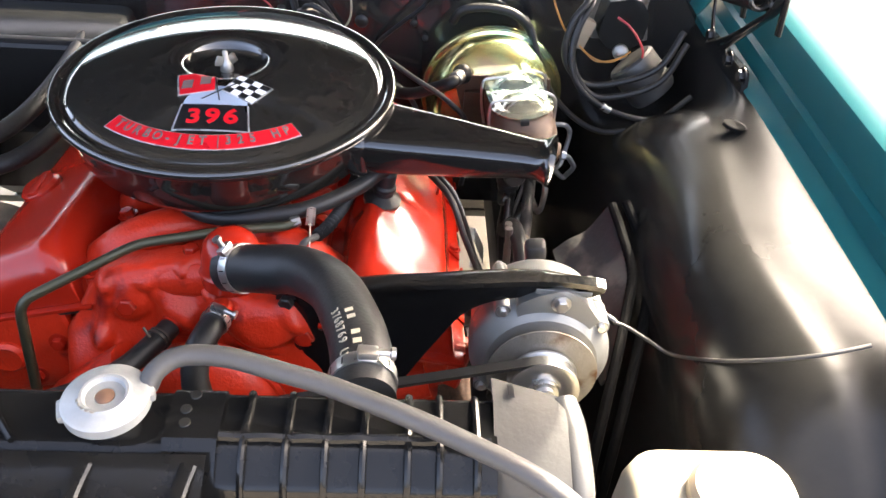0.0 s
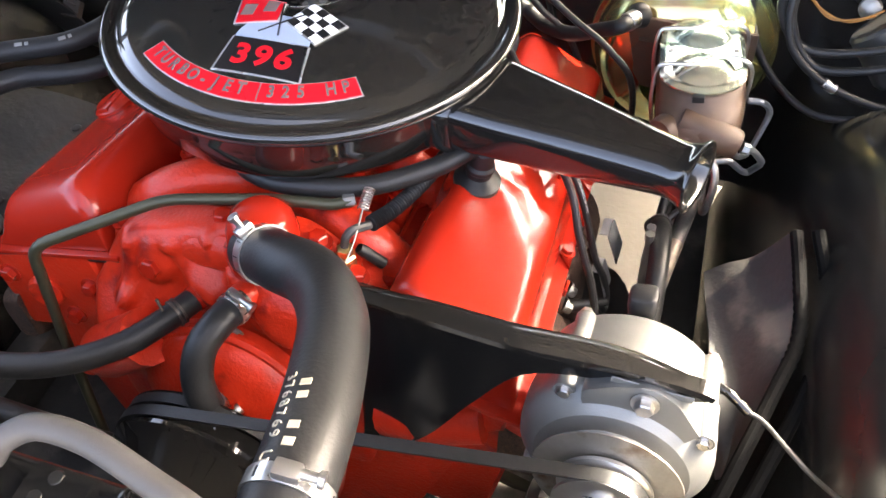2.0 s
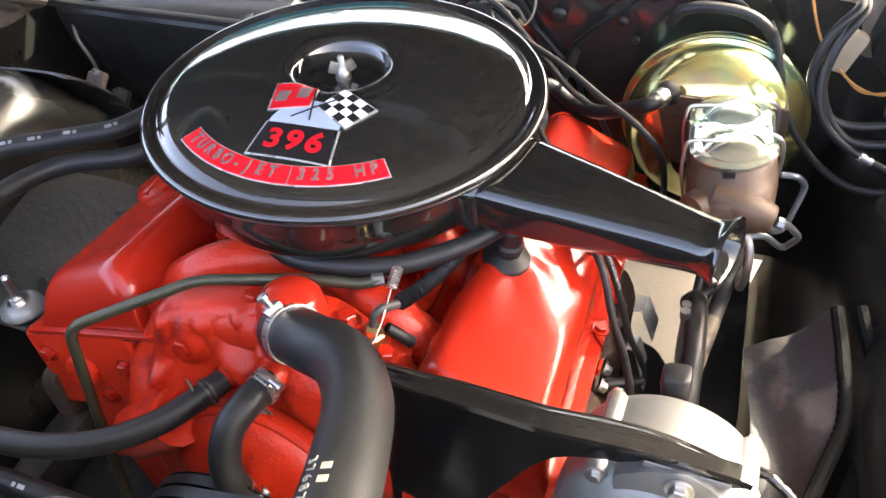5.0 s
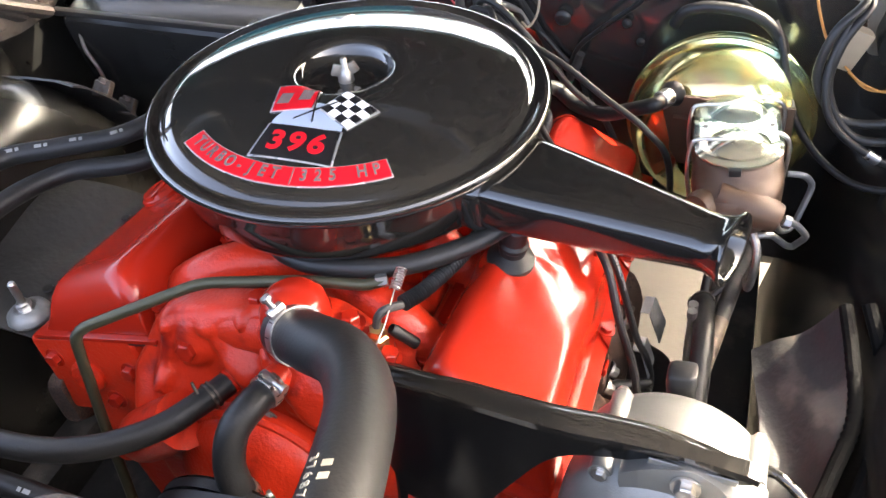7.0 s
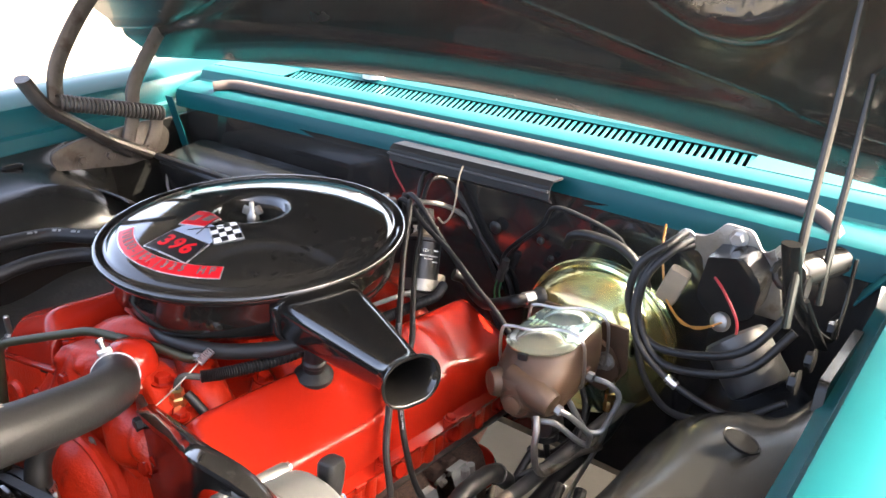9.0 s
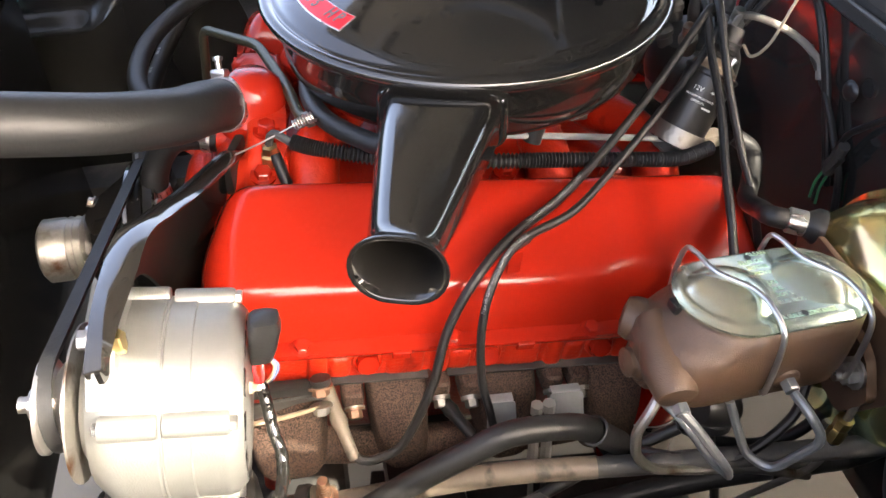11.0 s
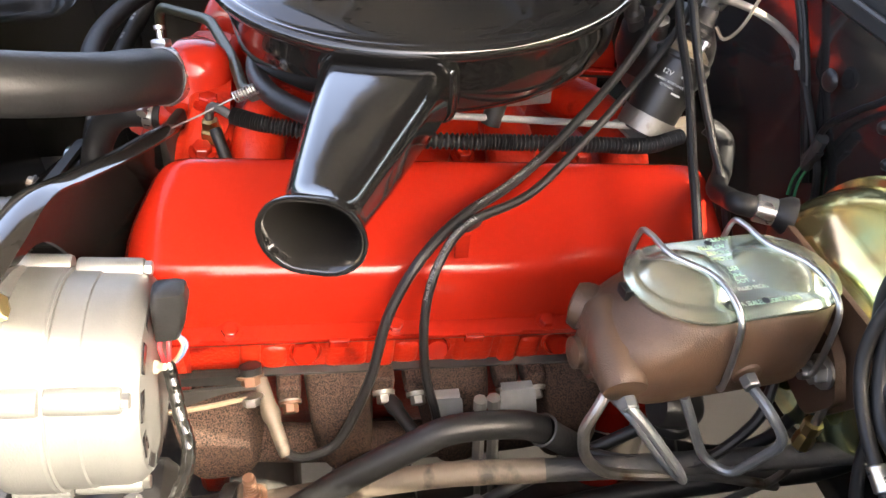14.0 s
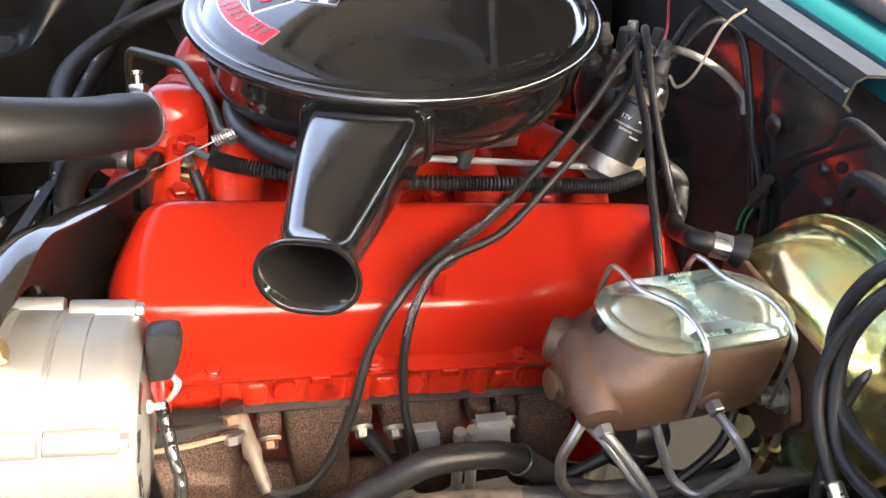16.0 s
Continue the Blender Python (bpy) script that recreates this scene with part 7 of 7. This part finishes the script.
part("shaded_shaft", tube([(0.465, 0.34, 0.728), (0.428, 0.10, 0.707), (0.4155, 0.028, 0.7006)], 0.0098, 16, 5), M_DUSTY, st, "rear of the shaft, its shade put into a black colour")
part("clamp", box((0.030, 0.026, 0.012), pose(0.374, -0.210, 0.653, -14, 0, 0), 0.005, 3), M_TUBE, st)
part("stud", lathe([(0, 0), (0.0058, 0), (0.0058, 0.003), (0.0050, 0.004), (0.0058, 0.006), (0.0050, 0.008), (0.0058, 0.010), (0.0050, 0.012), (0.0058, 0.014), (0.0050, 0.016), (0.0058, 0.018), (0.0048, 0.022), (0, 0.022)], 12, pose(0.375, -0.208, 0.667)), M_COPPER, st)
part("nut", bolt((0.375, -0.208, 0.659), (0, 0, 1), 0.0085, 0.008), M_COPPER, st)
part("coupling", lathe([(0, 0), (0.02, 0), (0.022, 0.004), (0.022, 0.012), (0.014, 0.014), (0.014, 0.05), (0, 0.05)], 24, along((0.372, -0.22, 0.642), (0.356, -0.31, 0.62))), M_RUBBER, st)
part("gearbox", box((0.12, 0.15, 0.12), pose(0.375, -0.345, 0.61), 0.03, 3), M_BLACK_SEMI, st)
part("gear_cap", lathe([(0.044, -0.012), (0.046, 0), (0.046, 0.008), (0.040, 0.012), (0.030, 0.018), (0.012, 0.022), (0.011, 0.030), (0, 0.031)], 28, pose(0.395, -0.335, 0.664)), M_BLACK_SEMI, st)
for k in range(4):
    part("cap_bolt", bolt(Vector((0.395, -0.335, 0.674)) + 0.037 * Vector((math.cos(0.6 + k * math.pi / 2), math.sin(0.6 + k * math.pi / 2), 0)), (0, 0, 1), 0.0065, 0.007), M_STEEL_DULL, st)
psh = thing("pressure_hose", "thick black rubber hose with a rusty steel end", "hose", (0.40, -0.05, 0.75))
part("hose", tube([(0.405, -0.200, 0.655), (0.402, -0.134, 0.702), (0.400, -0.080, 0.732), (0.398, -0.042, 0.748), (0.396, 0.010, 0.741), (0.394, 0.036, 0.726)], 0.0117, 16, 7), M_RUBBER, psh)
part("ferrule", lathe([(0.0128, 0), (0.0142, 0.001), (0.0142, 0.004), (0.0118, 0.006), (0.0120, 0.050), (0.010, 0.054), (0, 0.054)], 18, along((0.3945, 0.035, 0.7265), (0.391, 0.060, 0.698))), M_DUSTY, psh)
tag = thing("heat_shield", "pale grey steel plug heat shield above the black hose", "heat shield", (0.36, 0.03, 0.7))
def shield(parent, y, z, w, h, ry):
    """A thin folded plate with rounded upper corners, standing off the manifold on a tab."""
    m = pose(0.338, y, z, 0, ry, -4)
    hw = w / 2
    poly = round2d([(-hw * 1.08, -h), (hw * 1.08, -h), (hw, -h * 0.5), (hw * 0.94, 0), (-hw * 0.94, 0), (-hw, -h * 0.5), (-hw * 1.08, -h)], 0.004)
    part("plate", prism(poly, 0.0016, m @ Matrix(((0, 0, 1, 0), (1, 0, 0, 0), (0, 1, 0, 0), (0, 0, 0, 1))), 0.0004, 1), M_PAPER, parent)
    part("tab", box((0.010, w * 0.84, 0.0016), m @ pose(-0.005, 0, 0.0005, 0, 12, 0), 0.0004, 1), M_PAPER, parent)
    part("rivet", lathe([(0.0022, 0), (0.0016, 0.001), (0, 0.0014)], 10, m @ pose(0.0012, -hw * 0.45, -h * 0.62, 0, 90, 0)), M_STEEL_DULL, parent)


shield(tag, 0.030, 0.711, 0.034, 0.046, -22)
tag2 = thing("heat_shield", "small dull grey plug heat shield on the exhaust manifold", "heat shield", (0.336, -0.035, 0.70))
shield(tag2, -0.034, 0.712, 0.028, 0.040, -18)
for k in range(2):
    t_ = thing("steel_stud", "bright zinc stud on the steering linkage", "stud", (0.39, -0.01 + 0.018 * k, 0.66))
    part("stud", lathe([(0, 0), (0.0050, 0), (0.0050, 0.044), (0.0040, 0.046), (0.0040, 0.074), (0.0056, 0.075), (0.0056, 0.086), (0, 0.087)], 8, along((0.388, -0.016 + 0.013 * k, 0.676), (0.383, -0.016 + 0.011 * k, 0.76))), M_STEEL, t_)
    part("cable", tube([(0.388, -0.016 + 0.013 * k, 0.677), (0.392, -0.014 + 0.013 * k, 0.60), (0.40, -0.01 + 0.016 * k, 0.45)], 0.0030, 8, 4), M_STEEL_DULL, t_)
flt = thing("oil_filter", "red oil filter with a black label low on the engine", "oil filter", (0.250, 0.168, 0.452))
fx = along((0.250, 0.168, 0.452), (0.250, 0.168, 0.72))
part("can", lathe([(0, 0), (0.046, 0), (0.048, 0.006), (0.048, 0.125), (0.044, 0.134), (0, 0.134)], 32, fx), M_RED, flt)
lab = part("label", lathe([(0.0485, 0.02), (0.0488, 0.021), (0.0488, 0.107), (0.0485, 0.108)], 32, fx), M_DECAL_BLACK, flt)
part("label_rule", lathe([(0.0488, 0.105), (0.0492, 0.1055), (0.0492, 0.1075), (0.0488, 0.108)], 32, fx), M_WHITE, lab)
for body, zz, size in (("OIL", 0.092, 0.0090), ("FILTER", 0.082, 0.0068)):
    text_mesh("label_text", body, size, fx @ pose(0, 0, 0, 0, 0, -24) @ pose(0.0492, 0, zz) @ Matrix(((0, 0, 1, 0), (1, 0, 0, 0), (0, 1, 0, 0), (0, 0, 0, 1))), M_WHITE, lab)
for k, (da, zz) in enumerate(((-52, 0.092), (-24, 0.087))):
    q = fx @ pose(0, 0, 0, 0, 0, da) @ pose(0.0490, 0, zz, 0, 90, 0)
    part("label_ring", lathe([(0.0095, 0), (0.0105, 0.0003), (0.0115, 0)], 24, q @ Matrix.Diagonal((0.8, 1.2, 1, 1))), M_WHITE, lab)
dip = thing("dipstick_wire", "thin black control cable under the master cylinder", "cable", (0.42, 0.1, 0.7))
part("cable", tube([(0.405, 0.075, 0.70), (0.425, 0.10, 0.712), (0.44, 0.15, 0.715), (0.43, 0.20, 0.745), (0.41, 0.22, 0.77)], 0.0045, 10, 7), M_RUBBER, dip)
# passenger side: shock tower stud, folded guard plate
pg = thing("heat_guard", "black textured folded guard plate beside the engine", "guard", (-0.38, -0.17, 0.7))
g = [[Vector((lerp(-0.50, -0.33, u) , lerp(-0.02, -0.28, v) + 0.05 * u, 0.775 - 0.05 * u * u + 0.008 * math.sin(7 * v + 3 * u))) for v in steps(0, 1, 12)] for u in steps(0, 1, 10)]
part("plate", slab(g, 0.004), M_TEXTURED, pg, smooth=60)
part("edge_bead", tube([g[-1][k] + Vector((0, 0, 0.001)) for k in range(0, 13, 2)], 0.0035, 8, 4), M_TEXTURED, pg)
for k in (2, 9):
    part("rivet", lathe([(0.007, 0), (0.006, 0.002), (0, 0.003)], 14, Matrix.Translation(g[8][k] + Vector((0, 0, 0.001)))), M_BLACK_SEMI, pg)
sk = thing("shock_stud", "threaded shock absorber stud with a rubber washer", "stud", (-0.36, -0.205, 0.74))
part("washer", lathe([(0.006, 0), (0.024, 0), (0.026, 0.004), (0.024, 0.010), (0.016, 0.016), (0.010, 0.017)], 24, pose(-0.360, -0.215, 0.745)), M_PAPER, sk)
part("nut", bolt((-0.360, -0.215, 0.760), (0, 0, 1), 0.009, 0.010), M_STEEL, sk)
part("thread", lathe([(0.0045, 0), (0.0045, 0.038), (0.003, 0.040), (0, 0.040)], 12, pose(-0.360, -0.215, 0.762)), M_STEEL, sk)

lp = thing("speedometer_cable", "black cable looping beneath the master cylinder", "cable", (0.38, 0.18, 0.70))
part("cable", tube([(0.395, 0.118, 0.712), (0.392, 0.140, 0.690), (0.395, 0.175, 0.668), (0.400, 0.215, 0.662), (0.405, 0.245, 0.682), (0.405, 0.262, 0.715)], 0.0058, 12, 7), M_RUBBER, lp)
part("cable_tail", tube([(0.398, 0.118, 0.712), (0.396, 0.085, 0.690), (0.398, 0.040, 0.668), (0.405, 0.0, 0.655), (0.41, -0.06, 0.62)], 0.0058, 12, 7), M_RUBBER, lp)
bt = thing("ribbed_boot", "black ribbed rubber boot under the master cylinder", "boot", (0.40, 0.15, 0.73))
part("boot", lathe([(0.012, 0), (0.019, 0.001), (0.019, 0.010), (0.016, 0.012), (0.019, 0.014), (0.019, 0.024), (0.016, 0.026), (0.018, 0.028), (0.018, 0.036), (0.008, 0.040), (0, 0.040)], 24, along((0.395, 0.150, 0.752), (0.402, 0.146, 0.705))), M_RUBBER, bt)
hn = thing("wiring_harness", "black taped harness bundle low beside the brake booster", "harness", (0.42, 0.28, 0.65))
part("cable", tube([(0.43, 0.36, 0.70), (0.425, 0.30, 0.655), (0.415, 0.22, 0.640), (0.405, 0.14, 0.622), (0.40, 0.04, 0.60), (0.40, -0.08, 0.57)], 0.0115, 14, 6), M_RUBBER, hn)
part("tape", tube([(0.424, 0.29, 0.652), (0.415, 0.22, 0.641)], 0.0128, 14, 4), M_BLACK_SEMI, hn)
